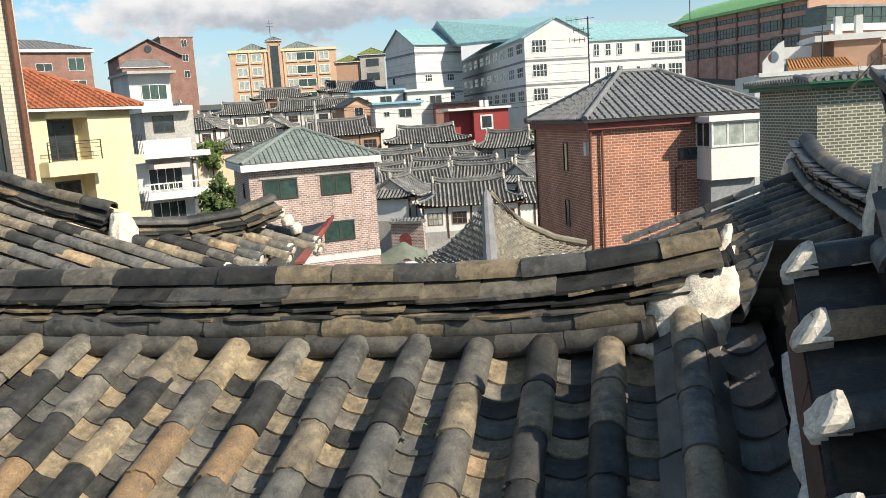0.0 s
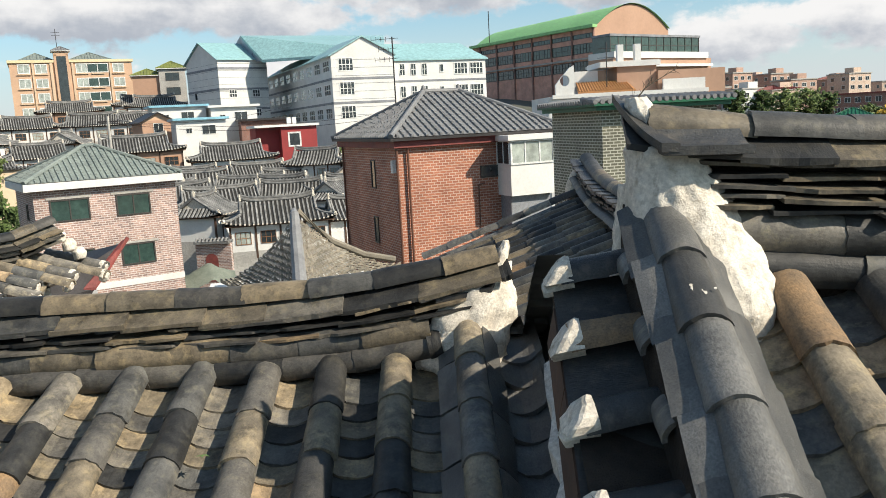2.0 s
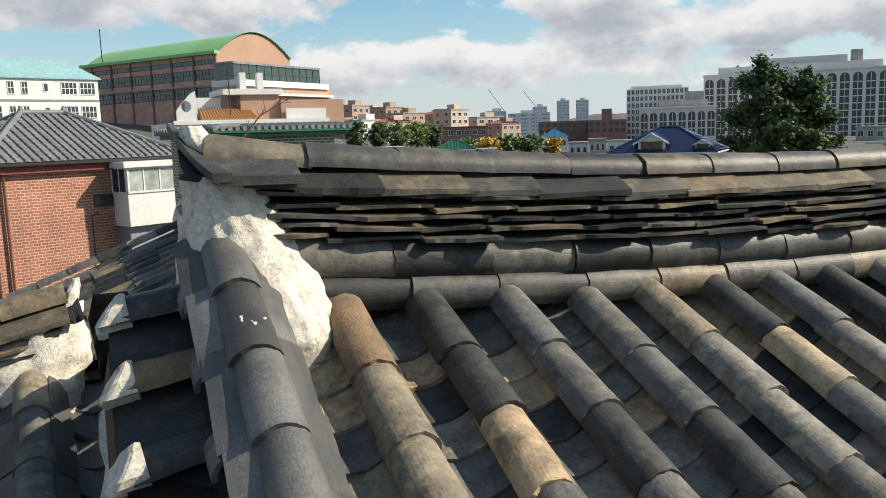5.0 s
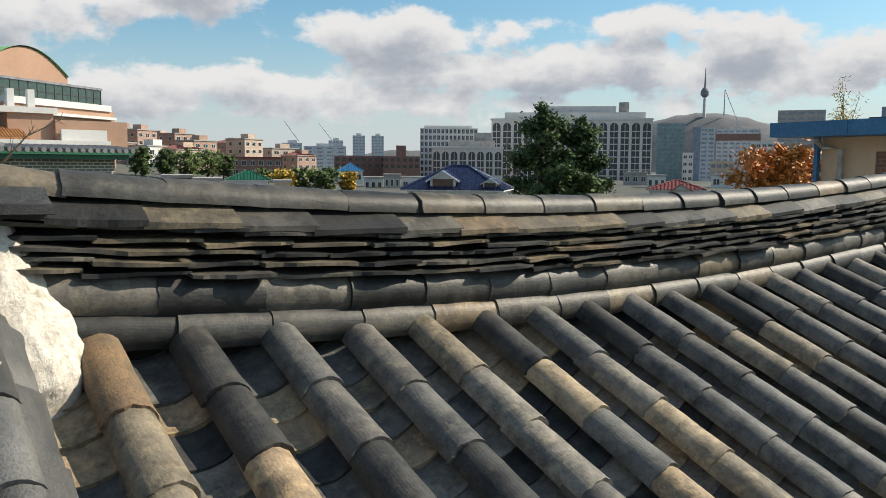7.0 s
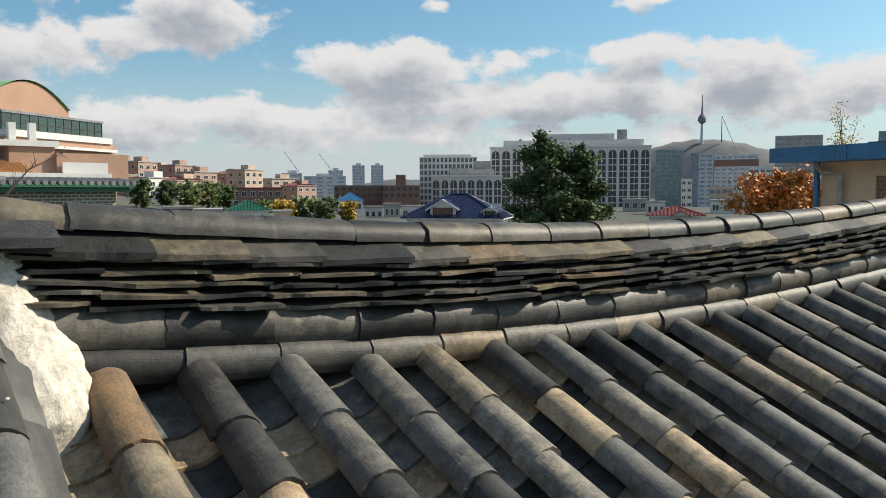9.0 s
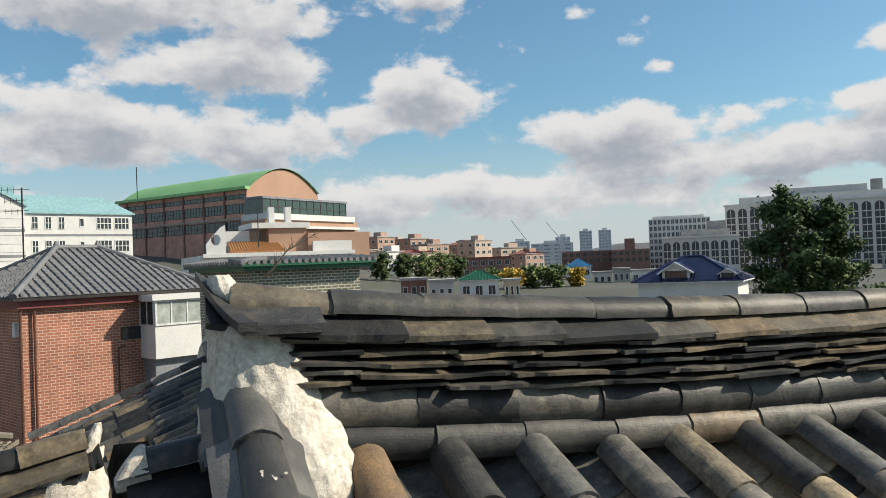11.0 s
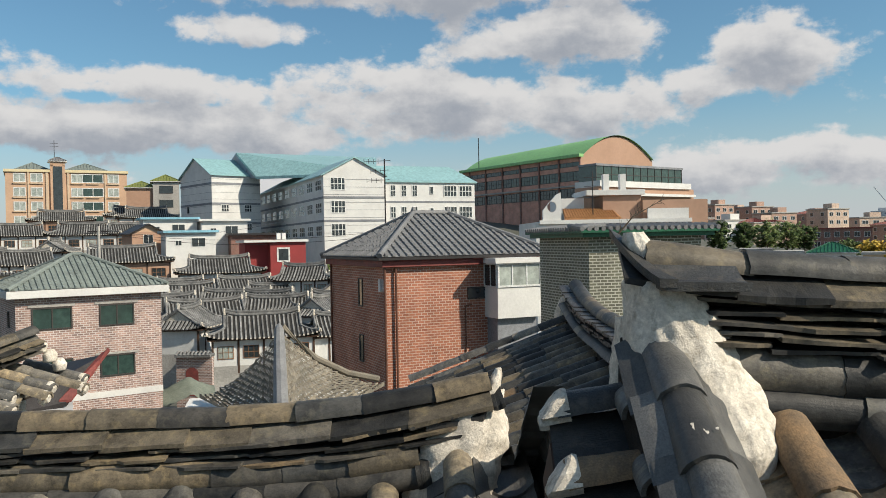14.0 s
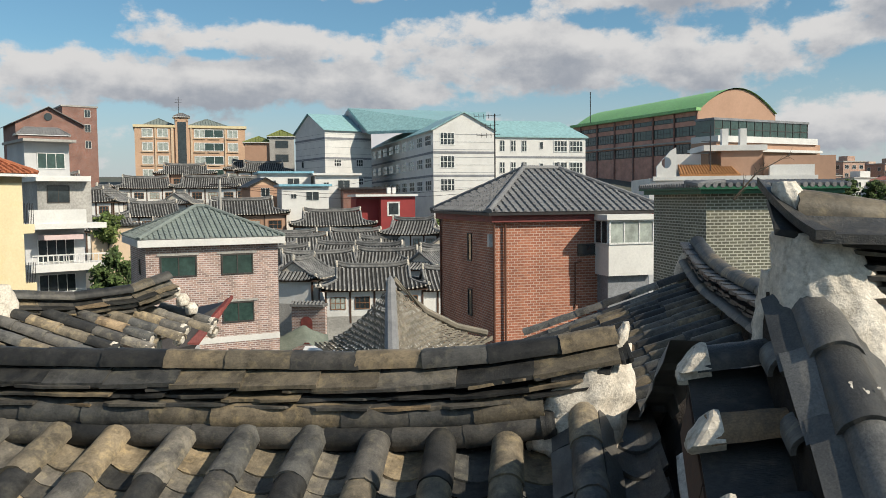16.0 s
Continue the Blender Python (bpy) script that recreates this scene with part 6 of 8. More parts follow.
add_box(bm, -0.6, W + 4.5, -5.6, -5.5, H - 4.6, H - 4.45)
part("mullions", bm, M["frame_dark"], h.ob)
h.block("block_cap", -0.9, W + 4.8, -5.8, 0, H - 2.6, H - 2.1, "grey_band")
h.block("terrace", -2, W + 5, -8, 0, H - 7.6, H - 6.2, "white_wall")
h.block("lower_storey", -2, W + 6.6, -7.5, 0, -12, H - 7.6, "terracotta_wall")
h.block("terrace_band", -3, W + 5.5, -9, 0, H - 9.6, H - 9.0, "white_wall")
bm = bmesh.new()
add_tube(bm, [(K * 40, 40, H), (K * 40, 40, H + 9)], 0.12, 5)
part("aerial", bm, M["metal_dark"], h.ob)

# ---- low buildings before the brown school: white fin with the round hole, orange tiles ----
a, b = pol(21.1, 74), pol(31.5, 78)
zt = EYE + 76 * math.tan(radians(1.25))
h = House("flat_roofed_house", "flat roofed house with white parapets and orange tiles", "house", a, b, 9, EYE - 6, zt, "white_wall")
W, H = h.w, h.h
bm = bmesh.new()
pts = []
for i in range(20):
    t = 2 * math.pi * i / 20
    pts.append((1.45 + 0.42 * math.cos(t), 1.35 + 0.48 * math.sin(t)))
outer = []
for (x, z) in pts:
    t = math.atan2(z - 1.35, x - 1.45)
    s = 1.0 / max(abs(math.cos(t)) / 0.85, abs(math.sin(t)) / 1.3)
    ox, oz = 1.45 + math.cos(t) * s, 1.35 + math.sin(t) * s
    oz = min(oz, 1.0 + (ox - 0.6) * 1.15)
    outer.append((ox, oz))
for y in (-0.15, 0.15):
    vi = [bm.verts.new((x, y, H + z)) for x, z in pts]
    vo = [bm.verts.new((x, y, H + z)) for x, z in outer]
    for i in range(20):
        bm.faces.new((vi[i], vi[(i + 1) % 20], vo[(i + 1) % 20], vo[i]))
    rows_ = (vi, vo) if y < 0 else rows_ + (vi, vo)
for i in range(20):
    j = (i + 1) % 20
    bm.faces.new((rows_[0][i], rows_[2][i], rows_[2][j], rows_[0][j]))
    bm.faces.new((rows_[1][i], rows_[3][i], rows_[3][j], rows_[1][j]))
bmesh.ops.recalc_face_normals(bm, faces=bm.faces)
part("fin_wall", bm, M["white_wall"], h.ob, "white fin wall with a round hole")
h.block("parapet", 0.3, W, -0.3, 0.0, H - 0.2, H + 0.15, "white_wall")
bm = bmesh.new()
add_poly(bm, [(2.6, -0.2, H + 0.3), (7.8, -0.2, H + 0.3), (7.5, 2.0, H + 1.2), (2.9, 2.0, H + 1.2)], 0.15)
for i in range(20):
    add_tube(bm, [(2.75 + 0.25 * i, -0.2, H + 0.34), (2.95 + 0.235 * i, 2.0, H + 1.24)], 0.05, 5)
part("tile_roof", bm, M["orange_tile"], h.ob, "orange tiled lean-to roof")
h.block("stair_house", 2.6, 5.0, 2.2, 6, H, H + 2.2, "white_wall")
h.block("stair_house", 6.6, 10.2, 1.5, 6, H, H + 2.4, "terracotta_wall")
h.block("stair_cap", 5.0, 10.5, 1.2, 6.3, H + 2.4, H + 2.9, "white_wall")
for x in (6.8, 8.4):
    h.block("chimney", x, x + 0.55, 2, 2.6, H + 2.9, H + 4.4, "white_wall")
h.block("terrace_wall", 10.5, W, 0.5, 0.8, H, H + 1.1, "white_wall")
h.block("right_block", 10.2, W + 2, 1.0, 7, H - 1, H + 1.9, "terracotta_wall")
bm = bmesh.new()
add_tube(bm, [(5.4, 0.6, H), (5.4, 0.6, H + 4.6)], 0.05, 5)
for z in (3.2, 4.0):
    add_tube(bm, [(4.6, 0.6, H + z), (6.2, 0.6, H + z)], 0.035, 4)
part("aerial", bm, M["metal_dark"], h.ob)

# ---- red box house and the small white houses below the school ----
a, b = pol(2.6, 108), pol(5.0, 109)
zt = EYE + 108 * math.tan(radians(0.25))
h = House("red_house", "dark red rendered house with a white flat roof", "house", a, b, 6, EYE - 8, zt, "red_wall")
h.block("red_side", -3.0, 0, 1.5, 6, -6, h.h - 0.05, "red_wall")
h.block("flat_roof", -3.4, h.w + 0.3, -0.4, 6.3, h.h, h.h + 0.3, "white_wall", "white concrete roof slab")
h.window("F", 1.7, h.h - 2.6, 1.7, 1.9, nx=1, bar=0.2)
for x in (1.3, 2.0):
    h.block("chimney", x, x + 0.5, 2, 2.5, h.h + 0.3, h.h + 1.2, "white_wall")
for (az0, az1, d, eltop, hh, wall, cap, lab) in ((-4.2, -1.0, 112, 1.0, 4, "white_wall", "light_blue", "low white house with a light blue sheet roof"), (-1.9, 1.1, 121, 1.75, 6, "white_wall", "white_wall", "plain white flat roofed block"), (0.0, 3.4, 118, 0.75, 5, "brown_brick", "metal_dark", "dark brown brick outbuilding"), (-5.6, -2.2, 122, 1.9, 4, "white_wall", "light_blue", "white house with a pale roof terrace")):
    a, b = pol(az0, d), pol(az1, d + 1)
    zt = EYE + d * math.tan(radians(eltop))
    h = House("small_house", lab, "house", a, b, 5, zt - hh, zt, wall)
    h.block("roof_slab", -0.4, h.w + 0.4, -0.5, 5.4, h.h, h.h + 0.3, cap)
    h.window("F", h.w * 0.65, h.h - 1.9, 1.8, 1.2, nx=2)
    h.window("F", h.w * 0.25, h.h - 1.7, 0.8, 0.7, nx=2)
# orange gabled house
a, b = pol(-6.3, 118), pol(-4.3, 119)
zt = EYE + 118 * math.tan(radians(1.1))
h = House("gabled_house", "ochre rendered gabled house with a dark roof", "house", a, b, 6, zt - 5, zt, "terracotta_wall")
gable_roof(h.ob, 0, h.w, 0, 6, h.h, 1.1, "metal_dark", along="y", gable_mat="orange_wall", over=0.5)
h.window("F", h.w * 0.5, h.h - 1.6, 1.3, 1.2, nx=2)


# ---- the valley of tiled timber houses ----
PROTO = [
    hanok(8.5, 4.6, 2.6, 1.75, "white_wall", "white-walled timber house under a dark tiled roof", 1, pose(0, 0, 0)),
    hanok(6.5, 4.2, 2.5, 1.6, "white_wall", "small white-walled house under a dark tiled roof", 2, pose(0, 0, 0)),
    hanok(11.0, 5.0, 2.8, 1.8, "terracotta_wall", "terracotta-walled house under a dark tiled roof", 3, pose(0, 0, 0)),
    hanok(10.0, 4.8, 2.7, 1.75, "white_wall", "long white-walled house under a dark tiled roof", 4, pose(0, 0, 0)),
]
# kind, bearing, distance, elevation of the ridge, turn; the rows climb the far slope
VALLEY = [(0, 1.96, 74, -4.35, 3), (1, -2.8, 79, -3.75, 68), (1, 7.4, 76, -4.6, 12), (3, -1.8, 86, -3.4, 6), (0, 3.0, 88, -3.3, -5), (1, 6.2, 85, -3.35, 60), (1, 4.9, 100, -1.2, -12), (2, -6.9, 112, 0.28, 3), (3, -0.8, 108, -0.55, 4), (1, -15.6, 140, 1.2, 70)]
vr = random.Random(21)
for row, el in enumerate((-3.0, -2.7, -2.35, -2.0)):
    d_row = float(np.interp(el, [-3.0, -2.0], [91, 103]))
    az = -5.2 + vr.uniform(0, 3.0)
    while az < 8.8:
        k = vr.choice((0, 1, 1, 3))
        turn = vr.choice((vr.uniform(-14, 14), vr.uniform(-14, 14), 90 + vr.uniform(-12, 12)))
        wide = math.degrees((8.5, 6.5, 11, 10)[k] / d_row) * (0.62 if abs(turn) > 45 else 1.05)
        VALLEY.append((k, az, d_row + vr.uniform(-2, 2), el + vr.uniform(-0.12, 0.12), turn))
        az += wide + vr.uniform(0.1, 0.9)
VALLEY += [(0, -12.6, 124, 0.1, 6), (3, -13.0, 150, 1.75, 3), (3, -9.2, 142, 1.8, -4), (3, -5.4, 165, 2.75, 5), (1, -10.9, 132, 0.75, 72), (1, -15.2, 136, 0.9, 64), (0, -6.6, 150, 1.75, 8)]
for el in (-1.6, -0.95):
    d_row = float(np.interp(el, [-4, -2, -0.3, 1.0, 2.4], [92, 110, 125, 148, 172]))
    az = -15.8 + vr.uniform(0, 2.5)
    while az < -3.4:
        k = vr.choice((0, 1, 3))
        turn = vr.choice((vr.uniform(-12, 12), vr.uniform(-12, 12), 90 + vr.uniform(-10, 10)))
        VALLEY.append((k, az, d_row + vr.uniform(-2, 2), el + vr.uniform(-0.15, 0.15), turn))
        az += math.degrees((8.5, 6.5, 11, 10)[k] / d_row) + vr.uniform(0.4, 1.8)
for kind, az, d, el, turn in VALLEY:
    p = pol(az, d)
    src = PROTO[kind]
    ridge_h = (2.6 + 1.75 + 0.5, 2.5 + 1.6 + 0.5, 2.8 + 1.8 + 0.5, 2.7 + 1.75 + 0.5)[kind]
    copy_thing(src, pose(p.x, p.y, EYE + d * math.tan(radians(el)) - ridge_h, 0, 0, -az + turn))
# the four first-built stand further back on the slope
for k, (az, d, el) in enumerate(((-17.0, 132, 0.9), (-18.0, 148, 2.0), (-10.5, 172, 2.4), (-6.2, 175, 2.7))):
    p = pol(az, d)
    PROTO[k].matrix_basis = pose(p.x, p.y, EYE + d * math.tan(radians(el)) - 4.6, 0, 0, -az)


# ---- wings of the courtyard house behind the lower ridge ----
# right wing: its ridge runs away from the viewer, tiles fall to the left
roof_e = thing("tiled_roof", FRAME_A @ Matrix.Rotation(math.radians(-90), 4, "Z"), "dark grey tiled wing roof with a plastered ridge end", "roof")
# in this frame: x = -v (towards the viewer), y = u; the slope falls towards -y
EU = 1.12


def ze_r(x):
    return -0.53 + 0.045 * max(0.0, -x - 6.4) ** 2


SE = radians(21)
COVER_E = [cover_mesh("roll_tile", seed=140 + i) for i in range(5)]
# wing pans take a near-black colour as shade between the rows
PAN_E = [pan_mesh("pan_tile", seed=150 + i) for i in range(4)]
for me_ in COVER_E:
    me_.materials[0] = M["tile_ridge"]
for me_ in PAN_E:
    me_.materials[0] = M["tile_black"]
E0, E1 = -8.25, -3.6
bed(roof_e, lambda u: [(EU - 0.13, ze_r(u) - 0.5), (EU - 0.12, ze_r(u) - 0.2), (EU - 0.06, ze_r(u) - 0.07), (EU + 0.06, ze_r(u) - 0.07), (EU + 0.13, ze_r(u) - 0.2), (EU + 0.14, ze_r(u) - 0.5)], E0 + 0.1, E1)
ridge_rolls(roof_e, "ridge_roll", RIDGEROLL, E0, E1, EU, lambda u: ze_r(u) - 0.06)
ridge_plates(roof_e, PLATE_K, E0, E1, EU - 0.065, lambda u: ze_r(u) - 0.065, tilt=-0.1)
for j in range(3):
    ridge_plates(roof_e, PLATE_K, E0 + 0.1, E1, EU - 0.035, lambda u, j=j: ze_r(u) - 0.125 - 0.03 * j, jitter=0.012)
ridge_rolls(roof_e, "ridge_roll", RIDGEROLL, E0 + 0.1, E1, EU - 0.13, lambda u: ze_r(u) - 0.25, tilt=-0.45)
US_E = [-7.78 + 0.262 * k for k in range(16)]
slope_rows(roof_e, US_E, EU - 0.16, -0.36, lambda u: ze_r(max(u, -6.9)) - 0.27, SE, pan_step=0.2, covers=COVER_E, dishes=PAN_E)
# verge ridge at the far end, on its bed
bm = bmesh.new()
add_loft(bm, [[(-8.14, v, -1.25 - (EU - v) * math.tan(SE)), (-8.12, v, -0.74 - (EU - v) * math.tan(SE)), (-7.88, v, -0.8 - (EU - v) * math.tan(SE)), (-7.8, v, -1.0 - (EU - v) * math.tan(SE))] for v in (EU, 0.3, -0.4)])
part("verge_core", bm, M["tile_black"], roof_e)
v = EU - 0.1
while v > -0.4:
    ln = 0.27
    vm = v - ln / 2
    for k, (dx, dz) in enumerate(((-8.06, 0.15), (-7.93, 0.07))):
        part("verge_roll", COVER[rng.randrange(5)], None, roof_e, m=local(dx, vm, -0.86 + dz - (EU - vm) * math.tan(SE) * 0.98, 0.015 - SE, 0, math.pi))
    v -= ln * 0.95
bm = bmesh.new()
add_loft(bm, [[(x, v, -0.95 - (EU - v) * math.tan(SE)) for x in (-8.15, -5.5, -3.4)] for v in (EU, 0.3, -0.42)])
add_loft(bm, [[(x, v, -0.85 - (v - EU) * 0.36) for x in (-8.15, -5.5, -3.4)] for v in (EU, 2.2, 3.4)])
part("earth_bed", bm, M["clay_bed"], roof_e)
rows = [ring(-8.16, EU - 0.15, -0.9, 0.10, 0.08), ring(-8.18, EU - 0.14, -0.72, 0.1, 0.08), ring(-8.2, EU - 0.1, -0.55, 0.08, 0.07), ring(-8.22, EU - 0.05, -0.45, 0.04, 0.05)]
part("plaster_end", blob(rows, "plaster", 0.02, 15), M["plaster"], roof_e, "white plaster ridge end", smooth=True)

# left wing: tiles fall to the right, with a corner ridge sweeping up
roof_f = thing("tiled_roof", FRAME_A @ Matrix.Rotation(math.radians(90), 4, "Z"), "grey tiled wing roof with plastered corner ridge and white tile ends", "roof")
# in this frame: x = v, y = -u; the slope falls towards -y, that is to +u
SF = radians(17)
FTOP, FEND = 7.2, 3.75


def zf(u):
    return -0.03


def zf_at(y):
    return zf(0) - (FTOP - y) * math.tan(SF)


US_F = [4.15 + 0.262 * k for k in range(14)]
for i, u in enumerate(US_F):
    end = 3.72 if u < 6.3 else 3.72
    v = FTOP if u < 5.85 else 5.05 - (u - 5.85) * 0.55
    z_off = 0.0
    while v > end:
        ln = 0.27 * rng.uniform(0.94, 1.05)
        vm = v - ln / 2
        part("roll_tile", COVER[rng.randrange(5)], None, roof_f, m=local(u + rng.uniform(-0.006, 0.006), vm, zf_at(vm) - 0.07, 0.018 - SF, 0, math.pi))
        v -= ln * 0.956
    part("plaster_cap", blob([ring(0, 0, 0, 0.06, 0.06, 8), ring(0, 0, 0.03, 0.062, 0.062, 8), ring(0, 0, 0.06, 0.03, 0.03, 8)], "plaster", 0.008, i), M["plaster"], roof_f, "white plaster tile end", m=local(u, v + 0.02, zf_at(v) - 0.06, math.pi / 2 + 0.3, 0, 0))
bm = bmesh.new()
add_loft(bm, [[(x, v, zf_at(v) - 0.16) for x in (3.9, 5.0, 5.95)] for v in (7.3, 5.5, 3.75)])
add_loft(bm, [[(x, v, zf_at(v) - 0.16) for x in (5.95, 6.7, 7.35)] for v in (4.6, 4.2, 3.75)])
part("earth_bed", bm, M["clay_bed"], roof_f)
mids = [a_ + 0.131 for a_ in US_F]
for u in mids:
    v = 6.9 if u < 5.85 else 4.9 - (u - 5.85) * 0.55
    while v > 3.85:
        part("pan_tile", PAN[rng.randrange(4)], None, roof_f, m=local(u, v, zf_at(v) - 0.14, 0.05 - SF, 0, math.pi))
        v -= 0.2
# descending ridge
FN = 5.95


def ridge_line(roof, pts, layers, end_lift=0.0):
    """A stacked tile ridge along a polyline: flat courses under half-round tiles, piece by piece."""
    for a_, b_ in zip(pts, pts[1:]):
        a_, b_ = Vector(a_), Vector(b_)
        d = b_ - a_
        rot = d.to_track_quat("Y", "Z").to_matrix().to_4x4()
        n = max(1, round(d.length / 0.28))
        for i in range(n):
            p = a_.lerp(b_, (i + 0.5) / n)
            base = Matrix.Translation(p) @ rot
            part("ridge_roll", RIDGEROLL[rng.randrange(6)], None, roof, m=base @ Matrix.Translation((0, 0, -0.06)) @ Matrix.Diagonal((1, d.length / n / 0.3, 1, 1)))
            for j in range(layers):
                for s in (-1, 1):
                    part("ridge_plate", (EAVE if j == 0 else PLATE)[rng.randrange(5)], None, roof, m=base @ Matrix.Translation((s * (0.055 - 0.004 * j) + rng.uniform(-0.008, 0.008), 0, -0.07 - 0.045 * j)) @ Matrix.Rotation(s * 0.15, 4, "Y") @ Matrix.Rotation(math.pi / 2 if s > 0 else -math.pi / 2, 4, "Z") @ Matrix.Diagonal((d.length / n / 0.3, 0.8, 1, 1)))


ridge_line(roof_f, [(FN, 7.4, 0.34), (FN, 6.6, 0.02), (FN, 5.9, -0.23), (FN, 5.3, -0.42), (FN, 4.72, -0.56)], 4)
ridge_line(roof_f, [(FN + 0.06, 4.72, -0.70), (6.5, 4.4, -0.77), (7.0, 4.15, -0.76), (7.4, 3.98, -0.67)], 4)
rows = [ring(FN, 4.68, -1.02, 0.16, 0.12), ring(FN, 4.66, -0.85, 0.15, 0.11), ring(FN, 4.66, -0.66, 0.08, 0.07)]
part("plaster_end", blob(rows, "plaster", 0.025, 31), M["plaster"], roof_f, "white plaster ridge end", smooth=True)
for k in range(3):
    rows = [ring(0, 0, -0.06, 0.05, 0.05, 8), ring(0, 0, 0, 0.065, 0.065, 8), ring(0, 0, 0.05, 0.035, 0.035, 8)]
    part("plaster_cap", blob(rows, "plaster", 0.015, 40 + k), M["plaster"], roof_f, "white plaster knob", smooth=True, m=pose(7.42 + 0.04 * k, 3.92 - 0.07 * k, -0.85 - 0.09 * k))

# ---- small house with the red flashing, between the wing and the brick house ----
a, b = pol(-12.8, 17.0), pol(-8.9, 16.0)
p0 = pol(-10.2, 16.5)
ob = thing("lean_to_roof", pose(p0.x, p0.y, EYE, 0, 0, 10), "grey sheet lean-to roof with an oxide red flashing", "roof")
bm = bmesh.new()
add_poly(bm, [(-1.3, -0.6, -2.85), (0.0, -0.4, -2.70), (0.66, 0.15, -1.96), (-0.3, 0.9, -2.2)], 0.08)
part("roof_sheet", bm, M["metal_dark"], ob)
bm = bmesh.new()
add_tube(bm, [(0.06, -0.35, -2.66), (0.36, -0.15, -2.36), (0.74, 0.1, -1.86)], 0.035, 6)
add_poly(bm, [(-0.12, -0.4, -2.66), (0.08, -0.4, -2.66), (0.76, 0.1, -1.86), (0.62, 0.15, -1.92)], 0.05)
part("flashing", bm, M["red_paint"], ob, "oxide red flashing")
part("wall", box(-1.6, 0.1, -0.9, 1.5, -9, -2.8), M["grey_wall"], ob)

# ---- roof with the upswept corner ridge and buff tiles ----
p0 = pol(3.2, 28.0)
apex = Vector((0, 0, 28.0 * math.tan(radians(-5.5))))
ob = thing("corner_roof", pose(p0.x, p0.y, EYE, 0, 0, -3), "buff cement-tiled roof with an upswept grey ridge", "roof")
for nm, mat, tip, foot in (("roof_slope", "buff_tile", Vector((3.6, 0.6, -5.0)), Vector((0.1, -4.5, -5.4))), ("roof_slope", "buff_tile", Vector((-2.7, 0.8, -5.1)), Vector((-0.1, -4.5, -5.4)))):
    bm = bmesh.new()
    n = 26
    grid_ = []
    for i in range(n + 1):
        t = i / n
        row = []
        e = tip.lerp(foot, t)
        for j in range(17):
            s = j / 16
            p = apex.lerp(e, s)
            p.z = apex.z - 0.25 + (e.z - apex.z + 0.25) * (1 - (1 - s) ** 1.7)
            row.append(p)
        grid_.append(row)
    for i in range(n):
        for j in range(16):
            a0, a1, b1, b0 = grid_[i][j], grid_[i][j + 1], grid_[i + 1][j + 1], grid_[i + 1][j]
            up = Vector((0, 0, 0.035 + 0.012 * ((i * 7 + j * 5) % 4)))
            v4 = [bm.verts.new(q) for q in (a0 + up, a1 + up * 2.2, b1 + up * 2.2, b0 + up)]
            bm.faces.new(v4)
            v5 = [bm.verts.new(q) for q in (a1 + up * 2.2, a1, b1, b1 + up * 2.2)]
            bm.faces.new(v5)
    bmesh.ops.recalc_face_normals(bm, faces=bm.faces)
    part(nm, bm, M[mat], ob)
bm = bmesh.new()
pts = [apex + Vector((0, 0.1, 0.02)), apex + Vector((0, -0.35, -0.1)), apex + Vector((0.0, -1.1, -0.75)), apex + Vector((0.0, -2.2, -1.45)), apex + Vector((0, -4.4, -2.5))]
add_tube(bm, pts, [0.08, 0.16, 0.2, 0.22, 0.24], 10)
part("corner_ridge", bm, M["slate_tile"], ob, "grey cement ridge")
bm = bmesh.new()
add_tube(bm, [apex + Vector((0.1, 0, 0.0)), apex + Vector((1.2, 0.2, -1.15)), apex + Vector((2.3, 0.4, -1.75)), apex + Vector((3.4, 0.6, -2.05))], 0.12, 7)
part("side_ridge", bm, M["buff_tile"], ob)
part("wall", box(-3.2, 3.2, -1.0, 2.5, -10, -5.4), M["white_wall"], ob)

# ---- grey tarpaulin over a shed, garden wall and gate before the first timber house ----
bm = bmesh.new()
n = 14
rows = []
for i in range(n + 1):
    row = []
    for j in range(n + 1):
        x, y = -1.6 + 3.2 * i / n, -1.2 + 2.4 * j / n
        z = 1.5 - 0.75 * abs(y) - 0.45 * abs(x) + 0.22 * noise.noise(Vector((x * 2.2, y * 0.8, 3)))
        row.append((x, y, z))
    rows.append(row)
add_loft(bm, rows)
p = pol(-3.0, 52)
solo("tarpaulin", bm, M["tarp"], pose(p.x, p.y, EYE + 52 * math.tan(radians(-10.2)), 0, 0, 10), "grey green tarpaulin draped over a shed", "tarpaulin", smooth=True)
a, b = pol(-3.7, 66), pol(-1.4, 65)
h = House("garden_gate", "grey brick gateway with a tile cap and a red arched door", "gate", a, b, 0.4, EYE - 11.8, EYE - 8.3, "pink_brick")
bm = bmesh.new()
add_poly(bm, [(0.75, -0.03, 0.4)] + [(1.25 - 0.5 * math.cos(math.pi * i / 10), -0.03, 2.1 + 0.5 * math.sin(math.pi * i / 10)) for i in range(11)] + [(1.75, -0.03, 0.4)])
part("arched_door", bm, M["red_paint"], h.ob, "red arched door")
for k in range(9):
    bm = bmesh.new()
    add_tube(bm, [(0.1 + 0.3 * k, -0.35, 3.55), (0.1 + 0.3 * k, 0.2, 3.8), (0.1 + 0.3 * k, 0.75, 3.55)], 0.08, 6)
    part("cap_tile", bm, M["tile_far"], h.ob)
h.block("cap_bed", 0, h.w, -0.35, 0.75, 3.4, 3.6, "tile_far")

